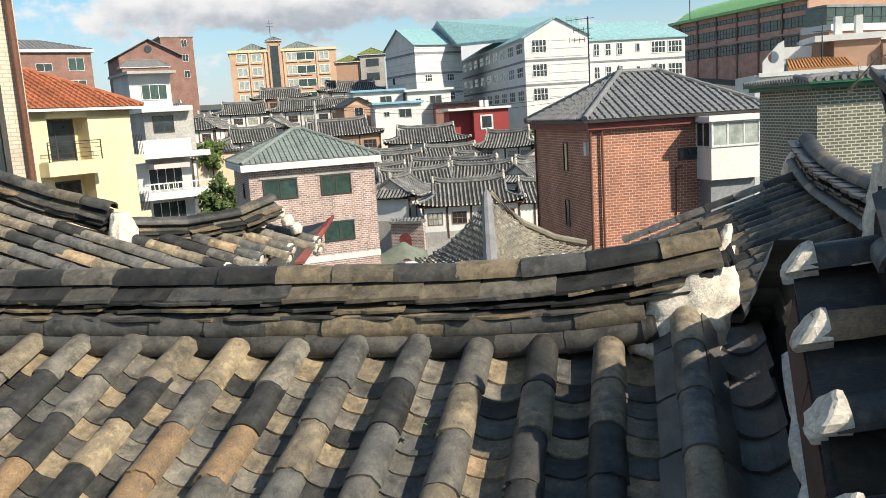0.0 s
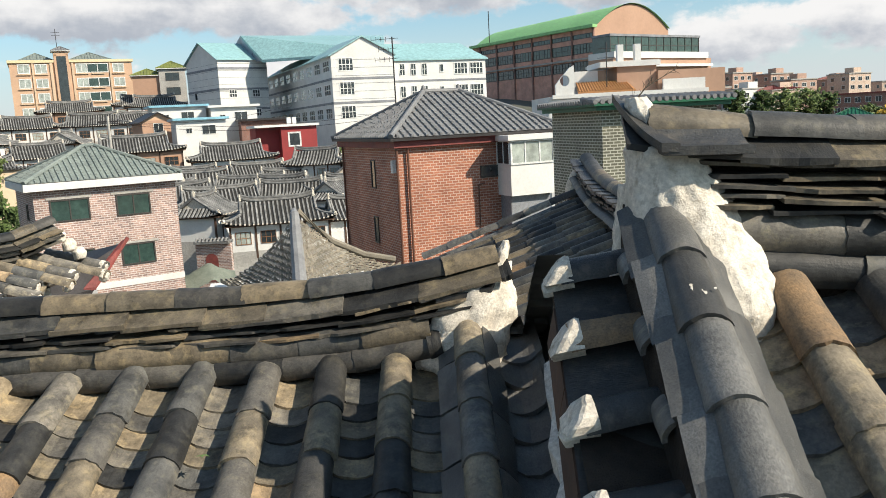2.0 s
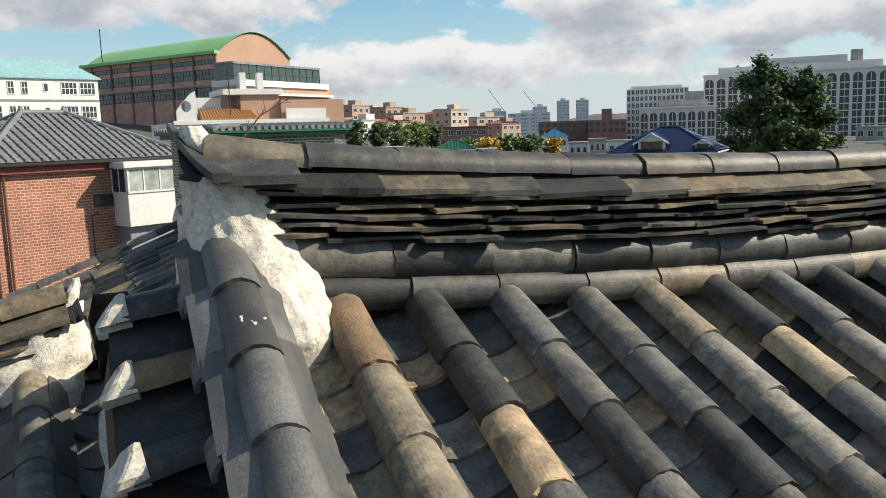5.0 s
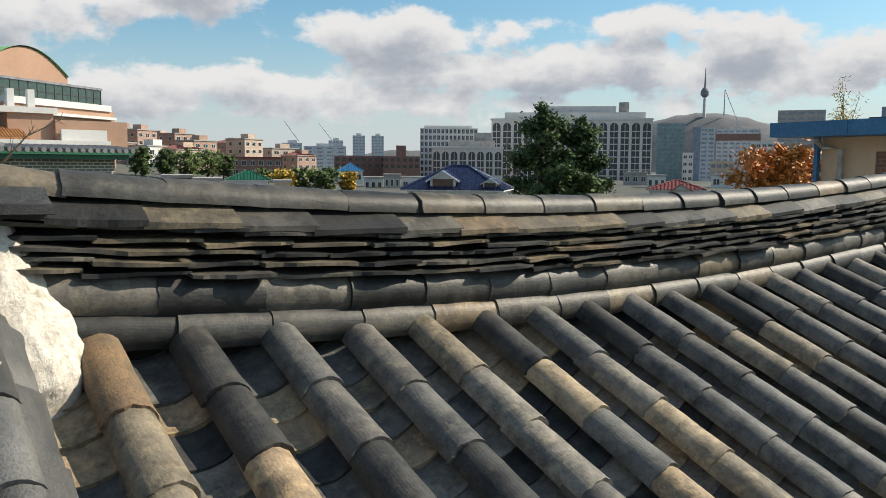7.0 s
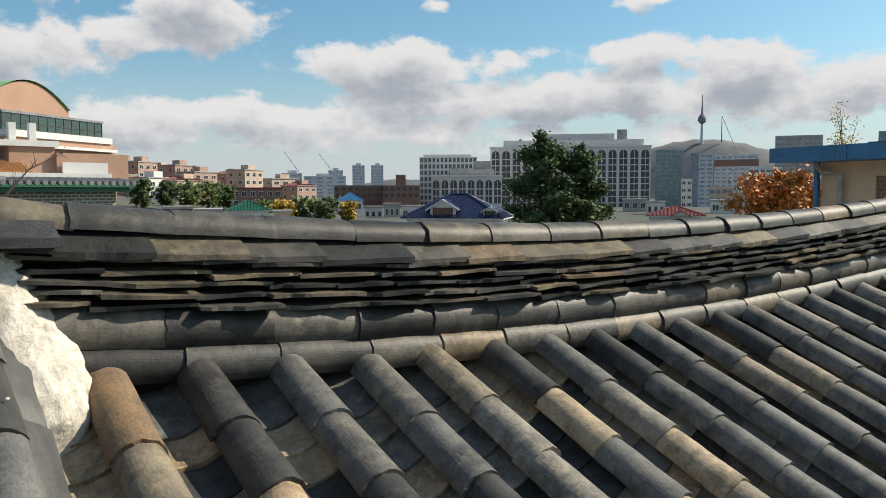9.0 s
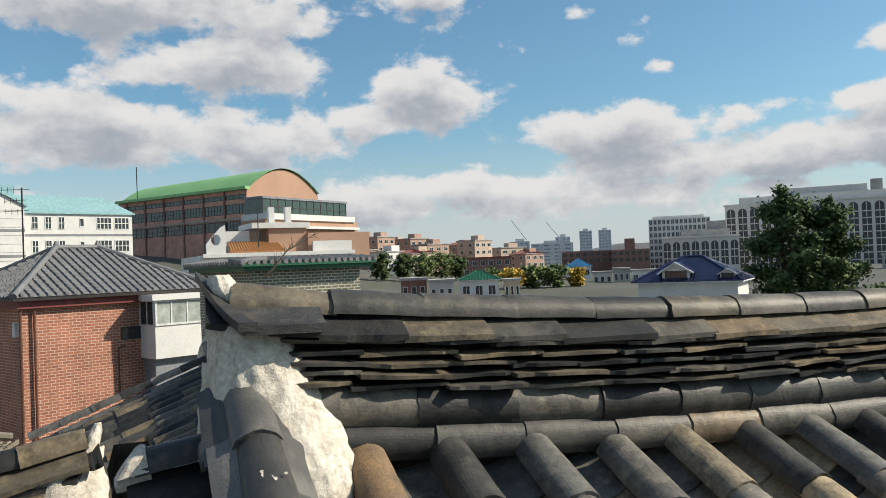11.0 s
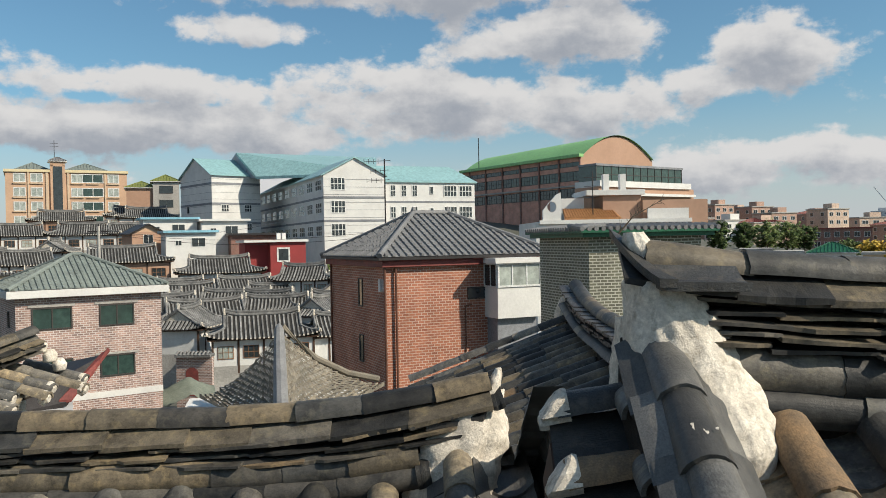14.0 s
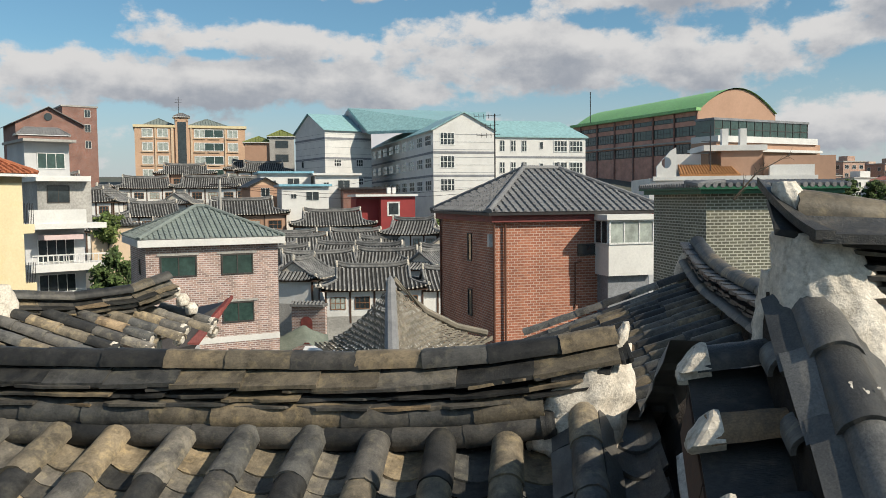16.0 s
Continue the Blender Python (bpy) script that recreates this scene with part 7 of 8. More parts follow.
# ---- tan garden wall with a tile coping, before the hillside houses ----
a, b = pol(-16.4, 95), pol(-12.2, 97)
zt = EYE + 95 * math.tan(radians(-1.55))
h = House("garden_wall", "tan rendered garden wall with a dark tile coping", "wall", a, b, 0.4, zt - 2.2, zt, "tan_wall")
# bed coloured as the shade under the coping tiles
h.block("coping_bed", -0.1, h.w + 0.1, -0.3, 0.7, h.h, h.h + 0.14, "gap_shade")
for k in range(int(h.w / 0.36)):
    bm = bmesh.new()
    x = 0.18 + 0.36 * k
    add_tube(bm, [(x, -0.34, h.h + 0.13), (x, 0.2, h.h + 0.34), (x, 0.74, h.h + 0.13)], 0.09, 6)
    part("coping_tile", bm, M["tile_far"], h.ob)

# ---- utility pole ----
bm = bmesh.new()
p = pol(-8.3, 80)
add_tube(bm, [(0, 0, -8), (0, 0, 80 * math.tan(radians(1.5)))], [0.17, 0.13], 10)
ob = thing("utility_pole", pose(p.x, p.y, EYE), "pale concrete utility pole with cables", "pole")
part("pole", bm, M["concrete"], ob)
bm = bmesh.new()
add_box(bm, -0.9, 0.9, -0.06, 0.06, 1.55, 1.68)
part("crossarm", bm, M["metal_dark"], ob)
for k in range(5):
    bm = bmesh.new()
    x1, y1, z1 = ((26, -8, -0.3), (-28, 6, 1.2), (22, -12, -1.0), (-30, 2, 0.2), (18, 22, 1.5))[k]
    add_tube(bm, [(x1 * i / 8, y1 * i / 8, 1.5 + z1 * i / 8 - 0.8 * math.sin(math.pi * i / 8)) for i in range(9)], 0.022, 4)
    part("cable", bm, M["metal_dark"], ob)

# ---- thorny dry branch by the plastered end, and drifted leaves ----
p0 = pol(27.2, 14.0)
ob = thing("dry_branch", pose(p0.x, p0.y, EYE + 14 * math.tan(radians(0.7))), "dry thorny branch standing behind the ridge", "branch")
q = random.Random(3)
bm = bmesh.new()
stem = [Vector((-0.2, 0, -0.22)), Vector((-0.1, 0, -0.1)), Vector((0.2, 0, 0.22)), Vector((0.75, 0, 0.5))]
add_tube(bm, stem, [0.02, 0.016, 0.012, 0.005], 5)
for k in range(26):
    f = q.uniform(0, 2.98)
    i = int(f)
    b0 = stem[i].lerp(stem[i + 1], f - i)
    d_ = Vector((q.uniform(-0.3, 1), q.uniform(-0.4, 0.4), q.uniform(-0.2, 1))).normalized() * q.uniform(0.06, 0.28)
    add_tube(bm, [b0, b0 + d_], [0.006, 0.002], 4)
part("twig", bm, M["bark"], ob)

# the far slopes of the near roofs
for roof_, org, wid, run_, drop_ in ((roof_a, Vector((0.3, 4.6, za(2) - 1.35)), A1 - 0.3, 2.1, 0.97), (roof_b, Vector((B0, 5.0, -1.5)), 0.4 - B0, 1.5, 0.6), (roof_e, Vector((-8.1, 3.4, -1.74)), 4.6, 2.2, 0.82)):
    bm = bmesh.new()
    ribs(bm, org, Vector((1, 0, 0)), Vector((0, -1, 0)), wid, lambda x: run_, lambda x, y: drop_ * y / run_, 0.265, 0.065, 7, saw=0.015)
    tagged(part("roll_tiles", bm, M["tile_far"], roof_), kind="stuff")


# ---- trees ----
def tree(name, label, p, height, crown_w, leaf, seed, shape="round", leaves=2600, leaf_size=0.25, base=0.2, group=""):
    """A tapered trunk with limbs and a crown of many small leaf clumps."""
    q = random.Random(seed)
    ob = thing(name, pose(p.x, p.y, p.z), label, "tree", group)
    bm = bmesh.new()
    add_tube(bm, [(0, 0, -2), (0.05 * height * 0.1, 0, height * 0.3), (0, 0.02 * height, height * 0.62), (0, 0, height * 0.93)], [height * 0.028, height * 0.022, height * 0.013, height * 0.003], 8)
    part("trunk", bm, M["bark"], ob)
    tips = []
    nl = 16
    for i in range(nl):
        f = base + (0.9 - base) * i / nl
        a_ = i * 2.4 + q.uniform(-0.4, 0.4)
        if shape == "cone":
            reach = crown_w / 2 * (1.0 - f) ** 0.9 * 1.25 * q.uniform(0.75, 1.15)
        else:
            g = (f - base) / (1 - base)
            reach = crown_w / 2 * math.sqrt(max(0.05, 1 - (2 * g - 0.85) ** 2)) * q.uniform(0.7, 1.1)
        z0 = height * f
        tip = Vector((math.cos(a_) * reach, math.sin(a_) * reach, z0 + reach * q.uniform(0.1, 0.5)))
        bm = bmesh.new()
        add_tube(bm, [(0, 0, z0 * 0.92), tip * 0.5 + Vector((0, 0, z0 * 0.5 - tip.z * 0.04)), tip], [height * 0.01, height * 0.007, height * 0.002], 5)
        part("limb", bm, M["bark"], ob)
        tips.append((Vector((0, 0, z0)), tip))
    verts, faces = [], []
    clumps = []
    for b0, t0 in tips:
        for k in range(5):
            f = 0.35 + 0.65 * k / 4
            clumps.append((b0.lerp(t0, f), crown_w * (0.075 if shape == "cone" else 0.10) * q.uniform(0.7, 1.3)))
    for k in range(4):
        clumps.append((Vector((0, 0, height * (0.86 + 0.04 * k))), crown_w * 0.05))
    for k in range(leaves):
        c_, r_ = clumps[q.randrange(len(clumps))]
        d_ = Vector((q.gauss(0, 1), q.gauss(0, 1), q.gauss(0, 0.8)))
        p_ = c_ + d_ * r_ * 0.62
        s = leaf_size * q.uniform(0.6, 1.4)
        t1 = Vector((q.gauss(0, 1), q.gauss(0, 1), q.gauss(0, 1))).normalized()
        t2 = t1.orthogonal().normalized()
        i0 = len(verts)
        verts += [p_ - t1 * s, p_ + t2 * s * 0.55, p_ + t1 * s, p_ - t2 * s * 0.55]
        faces.append((i0, i0 + 1, i0 + 2, i0 + 3))
    me = bpy.data.meshes.new("crown")
    me.from_pydata(verts, [], faces)
    me.materials.append(M[leaf])
    part("crown", me, None, ob)
    return ob


def tree_at(name, label, az, d, el_top, el_base, width_deg, leaf, seed, **k):
    p = pol(az, d, el_base)
    hgt = d * (math.tan(radians(el_top)) - math.tan(radians(el_base)))
    return tree(name, label, p, hgt, d * radians(width_deg), leaf, seed, **k)


tree_at("conifer_tree", "tall dark evergreen tree with a pointed crown", 60.3, 110, 4.15, -5.5, 7.4, "leaf_dark", 1, shape="cone", leaves=15000, leaf_size=0.3, base=0.12)
tree_at("conifer_tree", "dark evergreen tree beside the taller one", 62.9, 113, 3.2, -5.5, 7.0, "leaf_dark", 2, shape="cone", leaves=13000, leaf_size=0.3, base=0.12)
tree_at("maple_tree", "maple tree in orange and green autumn leaf", 75.9, 40, 1.35, -5.0, 5.4, "leaf_orange", 3, leaves=7000, leaf_size=0.12, base=0.3)
for i, (az, d, t, b, w, lf) in enumerate(((33.2, 190, 1.0, -1.2, 1.7, "leaf_dark"), (34.8, 195, 0.9, -1.2, 1.5, "leaf_dark"), (36.2, 210, 0.75, -1.2, 2.2, "leaf_green"), (37.4, 215, 0.8, -1.2, 2.0, "leaf_green"), (38.4, 220, 0.6, -1.2, 1.6, "leaf_dark"),
                                          (42.4, 185, -0.45, -2.2, 1.6, "leaf_yellow"), (43.7, 188, -0.35, -2.2, 2.0, "leaf_green"), (45.2, 190, -0.3, -2.2, 2.2, "leaf_green"), (46.8, 192, -0.55, -2.2, 1.3, "leaf_yellow"), (41.0, 200, -0.3, -2.0, 1.3, "leaf_green"))):
    names = {"leaf_dark": "dark green leafy tree among the houses", "leaf_green": "green leafy tree among the houses", "leaf_yellow": "yellow autumn tree among the houses"}
    tree_at("leafy_tree", names[lf], az, d, t, b, w, lf, 10 + i, leaves=2200, leaf_size=0.36, group="trees among the houses")
tree_at("leafy_tree", "green tree beside the stepped house", -15.0, 64, -2.9, -9.0, 3.2, "leaf_dark", 40, leaves=4500, leaf_size=0.16, group="trees among the houses")
tree_at("leafy_tree", "olive green tree above the stepped house", -15.4, 95, -0.6, -3.0, 1.8, "leaf_green", 41, leaves=2500, leaf_size=0.18, group="trees among the houses")
tree_at("leafy_tree", "small green tree beside the red house", 6.9, 106, -0.9, -4.0, 1.6, "leaf_green", 42, leaves=2500, leaf_size=0.15, group="trees among the houses")


# ---- the city to the right ----
def block_building(name, label, az0, az1, d, el_top, depth, wall, nx, nz, win=("frame_white", "glass"), wfrac=0.6, hfrac=0.55, storey=3.1, cap=None, d1=None, roof=None, side="", z_low=None):
    a_, b_ = pol(az0, d), pol(az1, d1 or d)
    zt_ = EYE + d * math.tan(radians(el_top))
    low = z_low if z_low is not None else min(ground_z(a_.x, a_.y), ground_z(b_.x, b_.y))
    hh = House(name, label, "building", a_, b_, depth, low, zt_, wall)
    for k in range(nz):
        z = hh.h - (k + 0.85) * storey
        if z < -1:
            break
        for i in range(nx):
            hh.window("F", hh.w * (i + 0.5) / nx, z, hh.w / nx * wfrac, storey * hfrac, nx=2 if hh.w / nx > 2 else 1, frame_mat=win[0], glass=win[1], bar=0.1 if d < 500 else 0.25)
        for f_, m_ in (("L", 0), ("R", 1)):
            if f_ in side:
                for i in range(max(2, int(depth / 4))):
                    hh.window(f_, depth * (i + 0.5) / max(2, int(depth / 4)), z, 1.6, storey * hfrac, nx=1, frame_mat=win[0], glass=win[1], bar=0.1)
    if cap:
        hh.block("roof_slab", -0.3, hh.w + 0.3, -0.3, depth + 0.3, hh.h, hh.h + 0.4, cap)
    if roof:
        hip_roof(hh.ob, -0.4, hh.w + 0.4, -0.4, depth + 0.4, hh.h + 0.05, roof[1], roof[0], spacing=0.5, r=0.09)
    return hh


# brown terraces beyond the school
TERR = [(30.2, 31.6, 2.35, "hazy_tan"), (31.7, 33.1, 2.2, "hazy_brown"), (33.0, 34.2, 2.1, "hazy_brown"), (34.2, 35.3, 1.75, "hazy_tan"), (35.3, 36.6, 1.9, "hazy_brown"), (36.5, 38.0, 1.45, "hazy_brown"),
        (38.6, 40.2, 1.35, "hazy_brown"), (39.8, 41.0, 1.6, "hazy_tan"), (41.6, 43.4, 1.0, "hazy_tan"), (43.3, 44.6, 0.55, "hazy_brown"), (31.0, 32.9, 1.25, "hazy_brown"), (33.6, 35.2, 1.05, "white_wall"), (35.4, 37.2, 0.9, "hazy_tan")]
for i, (a0, a1, e_, w_) in enumerate(TERR):
    dd = 330 + (i * 37) % 60 if i < 10 else 285
    hh = block_building("terrace_house", "brown and tan brick flats on the hillside", a0, a1, dd, e_, 10, w_, 3, 4, d1=dd + 9, wfrac=0.55, hfrac=0.5, side="L", cap="concrete" if i % 3 else None, roof=None if i % 3 else ("red_paint", 1.5))
    hh.block("stair_house", hh.w * 0.4, hh.w * 0.75, 2, 6, hh.h, hh.h + 2.4, w_)
    tagged(hh.ob, group="flats on the hillside")
h = block_building("terrace_house", "flat roofed brown house with a red tiled edge", 28.2, 31.6, 110, 1.15, 8, "terracotta_wall", 3, 1, cap="white_wall")
h.block("red_edge", 0.5, h.w - 0.5, 0.5, 7, h.h + 0.4, h.h + 0.9, "red_paint")
block_building("brick_building", "reddish brown brick building with a red roof edge", 38.9, 42.3, 290, 0.35, 14, "brown_brick", 6, 3, cap="red_paint", side="R")
block_building("brick_building", "long dark brown brick hall", 45.8, 49.4, 420, 0.55, 20, "brown_brick", 8, 2, win=("frame_dark", "glass"))
h = block_building("brick_building", "dark red brick building with a square tower", 49.2, 51.75, 400, 0.55, 20, "brown_brick", 6, 2, win=("frame_dark", "glass"))
h.block("tower", h.w * 0.35, h.w * 0.62, 2, 10, h.h, h.h + 5.2, "brown_brick")
# green hip roof, blue hut, white houses
block_building("small_house", "small house with a dark green hip roof", 38.7, 41.4, 140, -1.15, 6, "white_wall", 3, 1, roof=("dark_green", 1.5))
block_building("small_house", "small house with a bright blue hip roof", 46.1, 47.8, 250, -0.5, 8, "white_wall", 3, 1, roof=("blue_paint", 2.4))
for i, (a0, a1, d, e_, w_) in enumerate(((47.9, 49.2, 215, -1.0, "white_wall"), (49.3, 50.4, 205, -0.8, "concrete"), (50.5, 52.2, 220, -0.95, "white_wall"), (41.8, 42.9, 150, -1.3, "tan_wall"), (36.6, 38.3, 120, -1.2, "grey_wall"), (34.6, 36.4, 125, -1.0, "brown_brick"), (67.4, 68.6, 230, -0.7, "white_wall"), (71.5, 73.6, 240, -0.6, "white_wall"), (65.8, 67.4, 260, -0.5, "concrete"))):
    block_building("small_house", "small flat roofed house in the valley", a0, a1, d, e_, 7, w_, 3, 1, cap="concrete")
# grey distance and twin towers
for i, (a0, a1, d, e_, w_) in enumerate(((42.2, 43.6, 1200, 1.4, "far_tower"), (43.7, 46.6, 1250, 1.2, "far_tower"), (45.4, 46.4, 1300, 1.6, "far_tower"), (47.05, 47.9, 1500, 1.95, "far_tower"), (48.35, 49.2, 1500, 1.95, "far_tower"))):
    h = block_building("far_tower", "tower block paled by haze in the distance", a0, a1, d, e_, 22, w_, 4, 10, win=("far_tower", "far_blue"), storey=5.5, hfrac=0.45)
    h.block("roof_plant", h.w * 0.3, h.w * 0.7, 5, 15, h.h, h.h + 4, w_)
for i, (az, d, e_) in enumerate(((43.2, 1150, 2.9), (45.6, 1150, 2.7), (72.9, 2500, 5.0))):
    bm = bmesh.new()
    p = pol(az, d)
    ht = d * math.tan(radians(e_))
    add_tube(bm, [(0, 0, -20), (0, 0, ht * 0.55)], d * 0.0008, 4)
    add_tube(bm, [(d * 0.004, 0, ht * 0.5), (-d * 0.014, 0, ht)], d * 0.0005, 4)
    solo("tower_crane", bm, M["far_tower"], pose(p.x, p.y, EYE, 0, 0, -az), "tower crane in the distance", "crane", "cranes")

# office block with a lattice of windows
h = block_building("office_block", "pale office block with a lattice of dark windows", 51.75, 55.75, 450, 2.5, 26, "white_wall", 14, 10, win=("frame_white", "glass"), wfrac=0.72, hfrac=0.72, storey=3.4)
h.block("plant_room", 2, h.w - 3, 4, 18, h.h, h.h + 1.6, "hq_stone")


def arch_bay(w, hgt, name):
    key = ("arch", round(w, 2), round(hgt, 2))
    if key not in FRAMES:
        bm = bmesh.new()
        pts = [(-w / 2, -0.05, 0), (w / 2, -0.05, 0)] + [(w / 2 * math.cos(math.pi * i / 10), -0.05, hgt - w / 2 + w / 2 * math.sin(math.pi * i / 10)) for i in range(11)]
        add_poly(bm, pts)
        FRAMES[key] = finish(name, bm, M["glass_dark"])
    return FRAMES[key]


def arched_block(label, az0, az1, d, el_top, depth, bays, bay_h, d1=None, side_bays=0):
    a_, b_ = pol(az0, d), pol(az1, d1 or d)
    zt_ = EYE + d * math.tan(radians(el_top))
    hh = House("office_block", label, "building", a_, b_, depth, EYE - 25, zt_, "hq_stone")
    step = hh.w / bays
    for i in range(bays):
        ob_ = part("arched_window", arch_bay(step * 0.74, bay_h, "arched_window"), None, hh.ob, m=pose(step * (i + 0.5), -0.02, hh.h - 2.6 - bay_h))
        n_ = int(bay_h / 3.6)
        for k in range(1, n_):
            part("spandrel", box(-step * 0.34, step * 0.34, -0.2, -0.02, k * 3.6, k * 3.6 + 0.55), M["hq_stone"], ob_)
        part("mullion", box(-0.15, 0.15, -0.3, -0.02, 0, bay_h - 0.4), M["hq_stone"], ob_)
    for i in range(side_bays):
        s_ = depth / side_bays
        ob_ = part("arched_window", arch_bay(s_ * 0.5, bay_h, "arched_window"), None, hh.ob, m=hh.at("R", s_ * (i + 0.5), hh.h - 2.6 - bay_h) @ pose(0, -0.05, 0))
    hh.block("cornice", -0.6, hh.w + 0.6, -0.6, depth + 0.5, hh.h - 1.0, hh.h - 0.2, "hq_stone")
    return hh


h = arched_block("long grey stone office block with tall arched bays", 56.7, 67.6, 480, 3.2, 30, 15, 34, side_bays=5)
h.block("setback", h.w * 0.08, h.w * 0.96, 4, 26, h.h, h.h + 3.6, "hq_stone")
h.block("plant_room", h.w * 0.3, h.w * 0.78, 6, 24, h.h + 3.6, h.h + 7.2, "hq_stone")
h.block("plant_room", h.w * 0.80, h.w * 0.86, 8, 14, h.h + 3.6, h.h + 9.5, "concrete")
h = arched_block("lower grey stone block with round arched windows", 52.6, 57.5, 420, 1.25, 40, 8, 12, side_bays=8)
h.block("plant_room", h.w * 0.25, h.w * 0.9, 10, 28, h.h, h.h + 3.4, "concrete")
h.block("plant_room", h.w * 0.6, h.w * 0.85, 12, 22, h.h + 3.4, h.h + 7.5, "concrete")

# towers before the hill
for a0, a1, d, e_, w_, nx_, nz_, lab in ((67.9, 69.7, 900, 2.85, "far_green", 5, 14, "green glazed tower"), (70.2, 70.7, 850, 2.6, "far_blue", 1, 0, "dark glass tower edge"), (70.7, 71.6, 850, 2.55, "far_tower", 2, 12, "pale blue tower"), (71.7, 74.4, 900, 2.45, "far_tower", 7, 14, "grey tower with a brown crown"), (73.8, 75.9, 620, 1.6, "white_wall", 6, 9, "white office building"), (71.4, 72.9, 450, 0.35, "tan_wall", 4, 5, "cream block of flats"), (69.6, 70.3, 500, 0.9, "white_wall", 2, 6, "narrow white block"), (75.4, 78.2, 700, 3.6, "concrete", 5, 8, "grey tower behind the blue roof"), (81.3, 88, 600, 3.7, "far_blue", 9, 10, "dark glazed office tower")):
    h = block_building("city_tower", lab + " in the hazy distance", a0, a1, d, e_, 25, w_, nx_, nz_, win=(w_, "far_blue" if w_ != "white_wall" else "glass"), storey=4.2, wfrac=0.75, hfrac=0.5)
    if "crown" in lab:
        h.block("crown", -0.5, h.w + 0.5, -0.5, 25, h.h - 12, h.h - 5, "brown_brick")

# wooded hill with the broadcasting tower
bm = bmesh.new()
n = 40
rows = []
for j in range(9):
    row = []
    for i in range(n + 1):
        az = 58 + 26 * i / n
        prof_ = 3.9 * math.exp(-((az - 70.9) / 8.5) ** 2) + 0.1
        prof_ += 0.05 * math.sin(i * 2.7)
        t = math.sin(math.pi * j / 8)
        d = 3700 + 90 * j
        row.append(pol(az, d, -0.5 + prof_ * t if j <= 4 else -0.5 + prof_ * t))
    rows.append(row)
add_loft(bm, rows)
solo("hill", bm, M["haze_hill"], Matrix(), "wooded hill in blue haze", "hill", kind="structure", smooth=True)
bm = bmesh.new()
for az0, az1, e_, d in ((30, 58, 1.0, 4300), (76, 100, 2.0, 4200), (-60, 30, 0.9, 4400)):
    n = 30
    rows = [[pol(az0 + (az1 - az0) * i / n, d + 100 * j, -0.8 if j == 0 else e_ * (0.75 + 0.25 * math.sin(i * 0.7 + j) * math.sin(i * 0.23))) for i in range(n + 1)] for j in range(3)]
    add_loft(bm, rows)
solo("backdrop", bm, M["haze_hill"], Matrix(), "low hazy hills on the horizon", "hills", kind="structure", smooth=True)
p = pol(70.85, 3980)
ob = thing("broadcast_tower", pose(p.x, p.y, EYE + 3980 * math.tan(radians(2.9))), "tall broadcasting tower on the hill", "tower")
ht = 3980 * (math.tan(radians(6.45)) - math.tan(radians(2.9)))
bm = bmesh.new()
add_tube(bm, [(0, 0, 0), (0, 0, ht * 0.55)], [7.5, 5.5], 12)
part("shaft", bm, M["far_tower"], ob)
bm = bmesh.new()
add_tube(bm, [(0, 0, ht * 0.46), (0, 0, ht * 0.5), (0, 0, ht * 0.56), (0, 0, ht * 0.6), (0, 0, ht * 0.64)], [9, 19, 19, 14, 6], 16)
part("observation_deck", bm, M["grey_band"], ob)
bm = bmesh.new()
add_tube(bm, [(0, 0, ht * 0.62), (0, 0, ht * 0.8), (0, 0, ht)], [5.5, 3.4, 1.2], 8)
part("antenna", bm, M["grey_band"], ob)
bm = bmesh.new()
add_tube(bm, [(0, 0, 0), (0, 0, 115)], [3, 1.2], 6)
p = pol(72.1, 3980, 3.3)
solo("radio_mast", bm, M["grey_band"], pose(p.x, p.y, p.z), "thin radio mast on the hill", "mast")

# blue tiled house with dormers
a, b = pol(51.0, 92), pol(57.4, 90)
zt = EYE + 91 * math.tan(radians(-1.75))
h = House("blue_roofed_house", "house with a glazed dark blue tiled roof and white dormers", "house", a, b, 8, zt - 5, zt, "white_wall")
hip_roof(h.ob, -0.6, h.w + 0.6, -0.6, 8.6, h.h, 2.6, "blue_tile", ridge=2.0, spacing=0.3, r=0.09, cap_r=0.15)
for s, k in ((4.1, 1.15), (9.4, 0.62)):
    z_ = h.h + 0.35
    h.block("dormer", s - 1.25 * k, s + 1.25 * k, 0.0, 3.2, z_ - 0.3, z_ + 0.75 * k, "white_wall", "white dormer")
    h.window("F", s, z_, 2.0 * k, 0.72 * k, nx=4, frame_mat="frame_dark", off=0.01)
    for sg in (-1, 1):
        bm = bmesh.new()
        add_poly(bm, [(s, -0.25, z_ + 1.55 * k), (s + sg * 1.65 * k, -0.25, z_ + 0.55 * k), (s + sg * 1.65 * k, 3.6, z_ + 0.55 * k), (s, 3.6, z_ + 1.55 * k)], 0.1)
        bmesh.ops.recalc_face_normals(bm, faces=bm.faces)
        part("dormer_roof", bm, M["blue_tile"], h.ob)
        bm = bmesh.new()
        add_tube(bm, [(s, -0.3, z_ + 1.47 * k), (s + sg * 1.65 * k, -0.3, z_ + 0.47 * k)], 0.11 * k, 4)
        part("barge_board", bm, M["frame_white"], h.ob, "white barge board")
    bm = bmesh.new()
    add_poly(bm, [(s - 1.3 * k, -0.05, z_ + 0.72 * k), (s + 1.3 * k, -0.05, z_ + 0.72 * k), (s, -0.05, z_ + 1.45 * k)])
    part("dormer_gable", bm, M["white_wall"], h.ob)
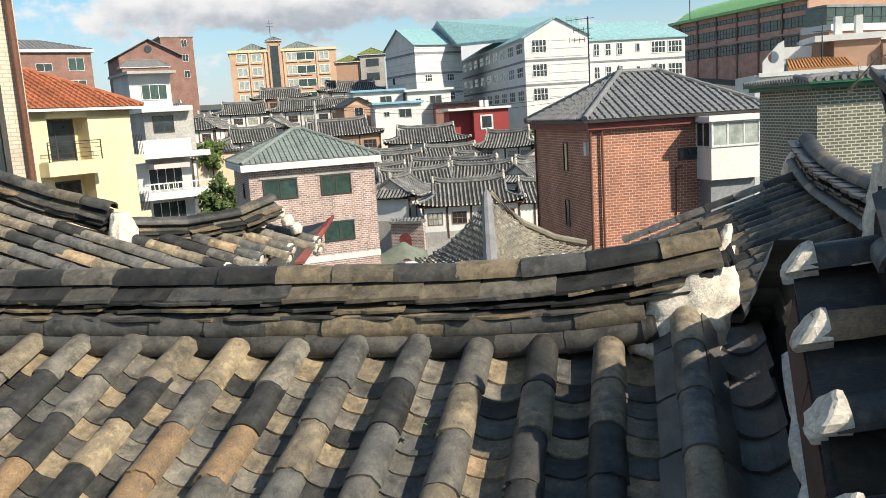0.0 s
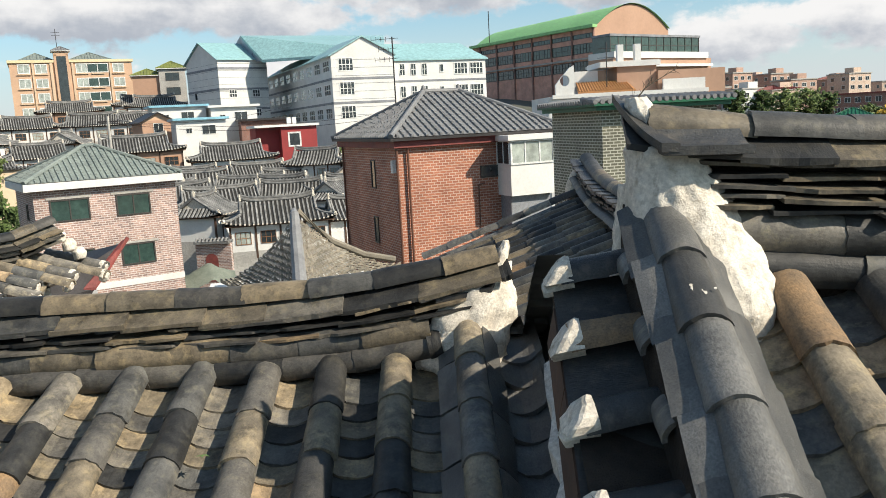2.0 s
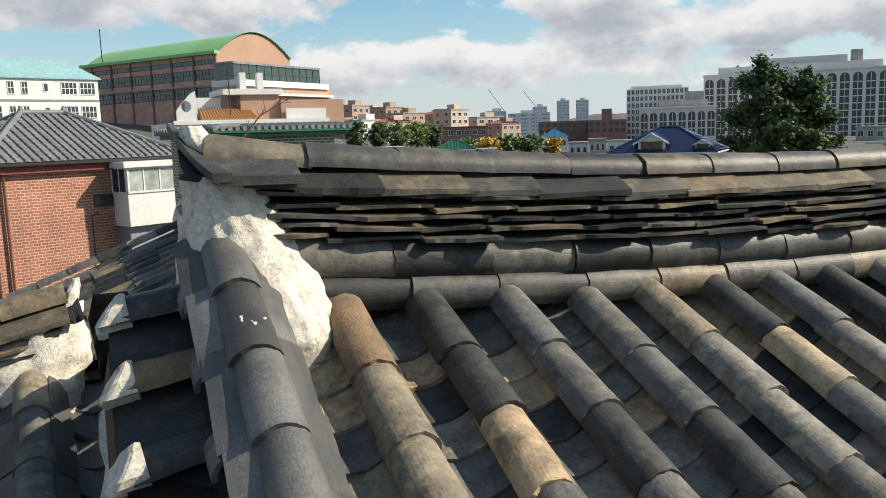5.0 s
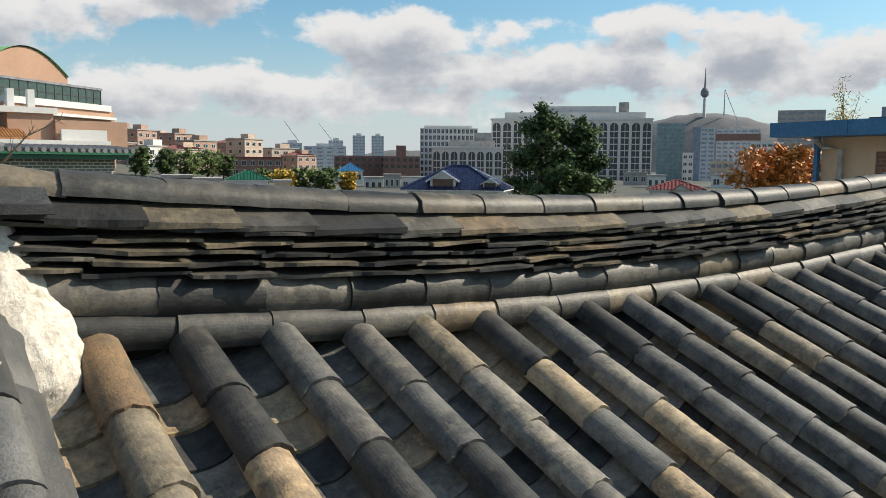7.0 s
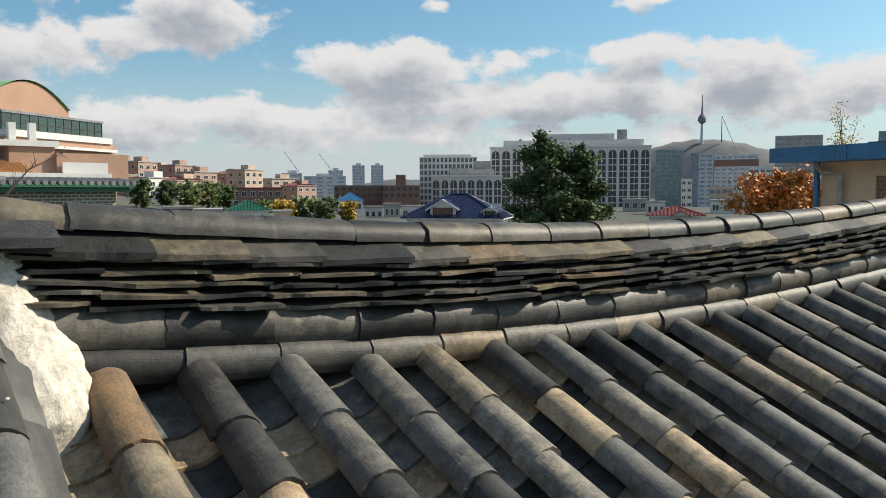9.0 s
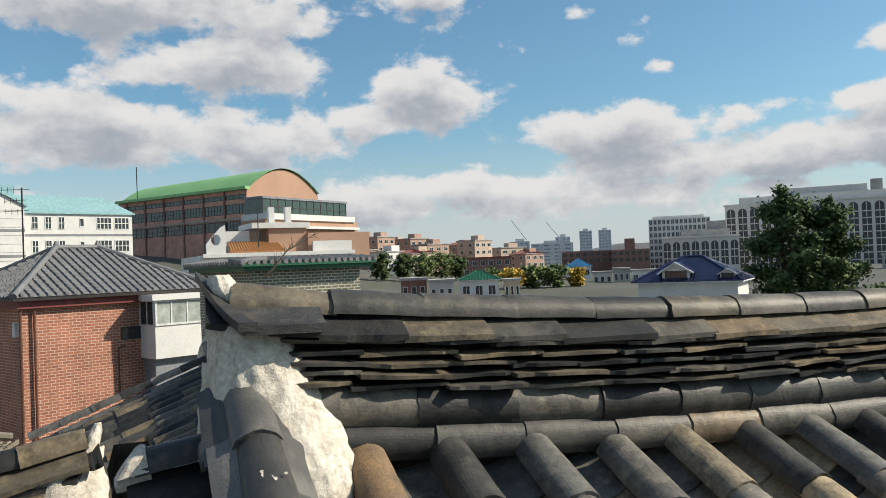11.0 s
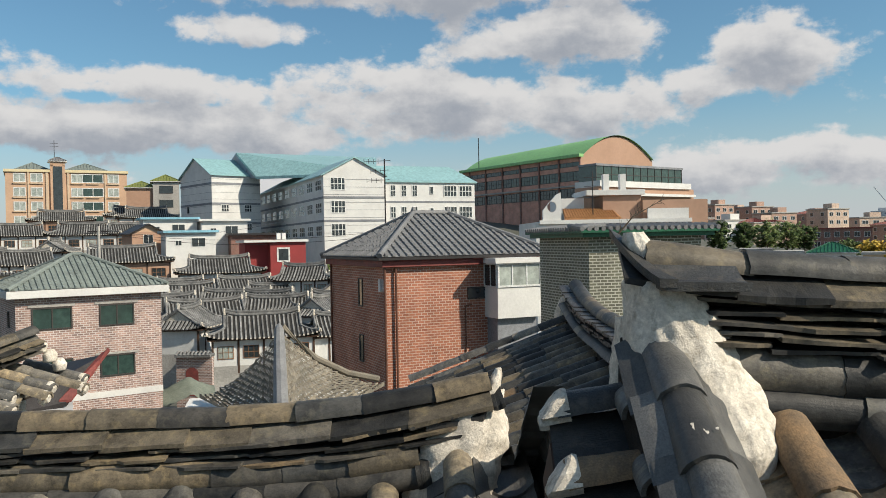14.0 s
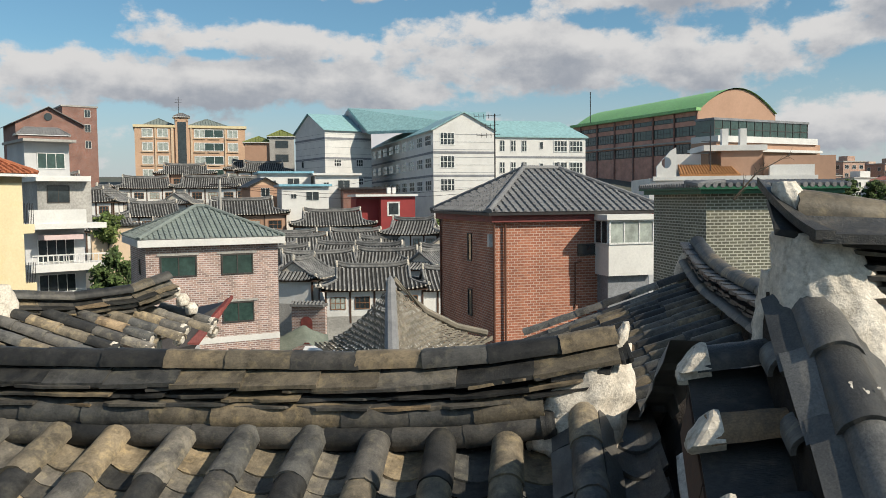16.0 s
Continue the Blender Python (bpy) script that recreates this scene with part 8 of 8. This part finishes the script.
# red tiled roof
h = block_building("small_house", "house with a red tiled hip roof", 67.6, 71.1, 120, -1.6, 7, "white_wall", 3, 1, roof=("red_paint", 1.3))
gable_roof(h.ob, h.w * 0.42, h.w * 0.78, -1.0, 3, h.h + 0.1, 0.8, "red_paint", along="y", gable_mat="white_wall", over=0.3)

# ---- neighbour with the blue painted eaves ----
a, b = pol(78.7, 15.5), pol(100, 13.0)
h = House("blue_eaved_house", "tan rendered house with deep blue sheet metal eaves", "house", a, b, 5, EYE - 6, EYE + 15.5 * math.tan(radians(1.85)), "tan_wall")
h.block("eave", -0.5, h.w + 0.5, -0.7, 5.5, h.h, h.h + 0.24, "blue_paint", "blue painted sheet eaves")
for k in range(4):
    h.block("seam", 0.9 + 1.6 * k, 0.93 + 1.6 * k, -0.715, -0.7, h.h, h.h + 0.24, "blue_paint")
h.block("corner_post", -0.07, 0.0, -0.12, -0.04, -2, h.h, "blue_paint")
pipe(h, [(0.1, -0.3, h.h - 0.05), (0.1, -0.12, h.h - 0.16), (0.42, -0.1, h.h - 0.2), (0.42, -0.1, -1)], 0.05, "concrete")
h.window("F", 1.75, h.h - 1.5, 1.7, 1.35, nx=1, frame_mat="tan_wall", glass="brown_brick", bar=0.09)
h.block("roof_garden", 0.4, 3.0, 0.6, 2.0, h.h + 0.24, h.h + 0.34, "earth")
p = pol(79.8, 17.5)
q = random.Random(5)
ob = thing("bamboo", pose(p.x, p.y, EYE + 15.5 * math.tan(radians(2.6)) - 0.1), "light green bamboo in a roof planter", "plant")
part("planter", box(-0.7, 0.5, -0.2, 0.2, -0.1, 0.12), M["concrete"], ob)
verts, faces = [], []
for c_ in range(7):
    x0 = q.uniform(-0.6, 0.35)
    tip = Vector((x0 + q.uniform(-0.25, 0.3), q.uniform(-0.2, 0.2), q.uniform(0.35, 1.0) if c_ else 1.1))
    bm = bmesh.new()
    add_tube(bm, [(x0, 0, 0), Vector((x0, 0, 0)).lerp(tip, 0.55) + Vector((0.03, 0, 0.05)), tip], [0.008, 0.006, 0.002], 5)
    part("stem", bm, M["leaf_green"], ob)
    for k in range(70):
        f = q.uniform(0.2, 1.0)
        p_ = Vector((x0, 0, 0)).lerp(tip, f) + Vector((q.gauss(0, 0.08), q.gauss(0, 0.06), q.gauss(0, 0.05)))
        t1 = Vector((q.gauss(0, 1), q.gauss(0, 1), q.gauss(-0.4, 0.6))).normalized()
        t2 = t1.orthogonal().normalized()
        i0 = len(verts)
        s = q.uniform(0.025, 0.05)
        verts += [p_ - t1 * s, p_ + t2 * s * 0.25, p_ + t1 * s, p_ - t2 * s * 0.25]
        faces.append((i0, i0 + 1, i0 + 2, i0 + 3))
me = bpy.data.meshes.new("foliage")
me.from_pydata(verts, [], faces)
me.materials.append(M["leaf_yellow"])
part("foliage", me, None, ob)
# flat of boxes carrying the near roofs
solo("wall_house", box(0.35, 6.1, 1.0, 4.4, -6.5, -1.75), M["plaster"], FRAME_A, "plastered wall of the tiled house", "wall", kind="structure")
solo("wall_front", box(-4.5, 0.3, 1.9, 4.6, -6.5, -1.75), M["plaster"], FRAME_B, "plastered wall below the lower roof", "wall", kind="structure")
solo("wall_wing", box(-0.2, 2.8, 4.7, 7.9, -7.5, -1.6), M["plaster"], FRAME_A, "plastered wall of the right wing", "wall", kind="structure")
solo("wall_wing_left", box(-9.5, -4.0, 4.3, 7.3, -7.5, -1.25), M["plaster"], FRAME_A, "plastered wall of the left wing", "wall", kind="structure")
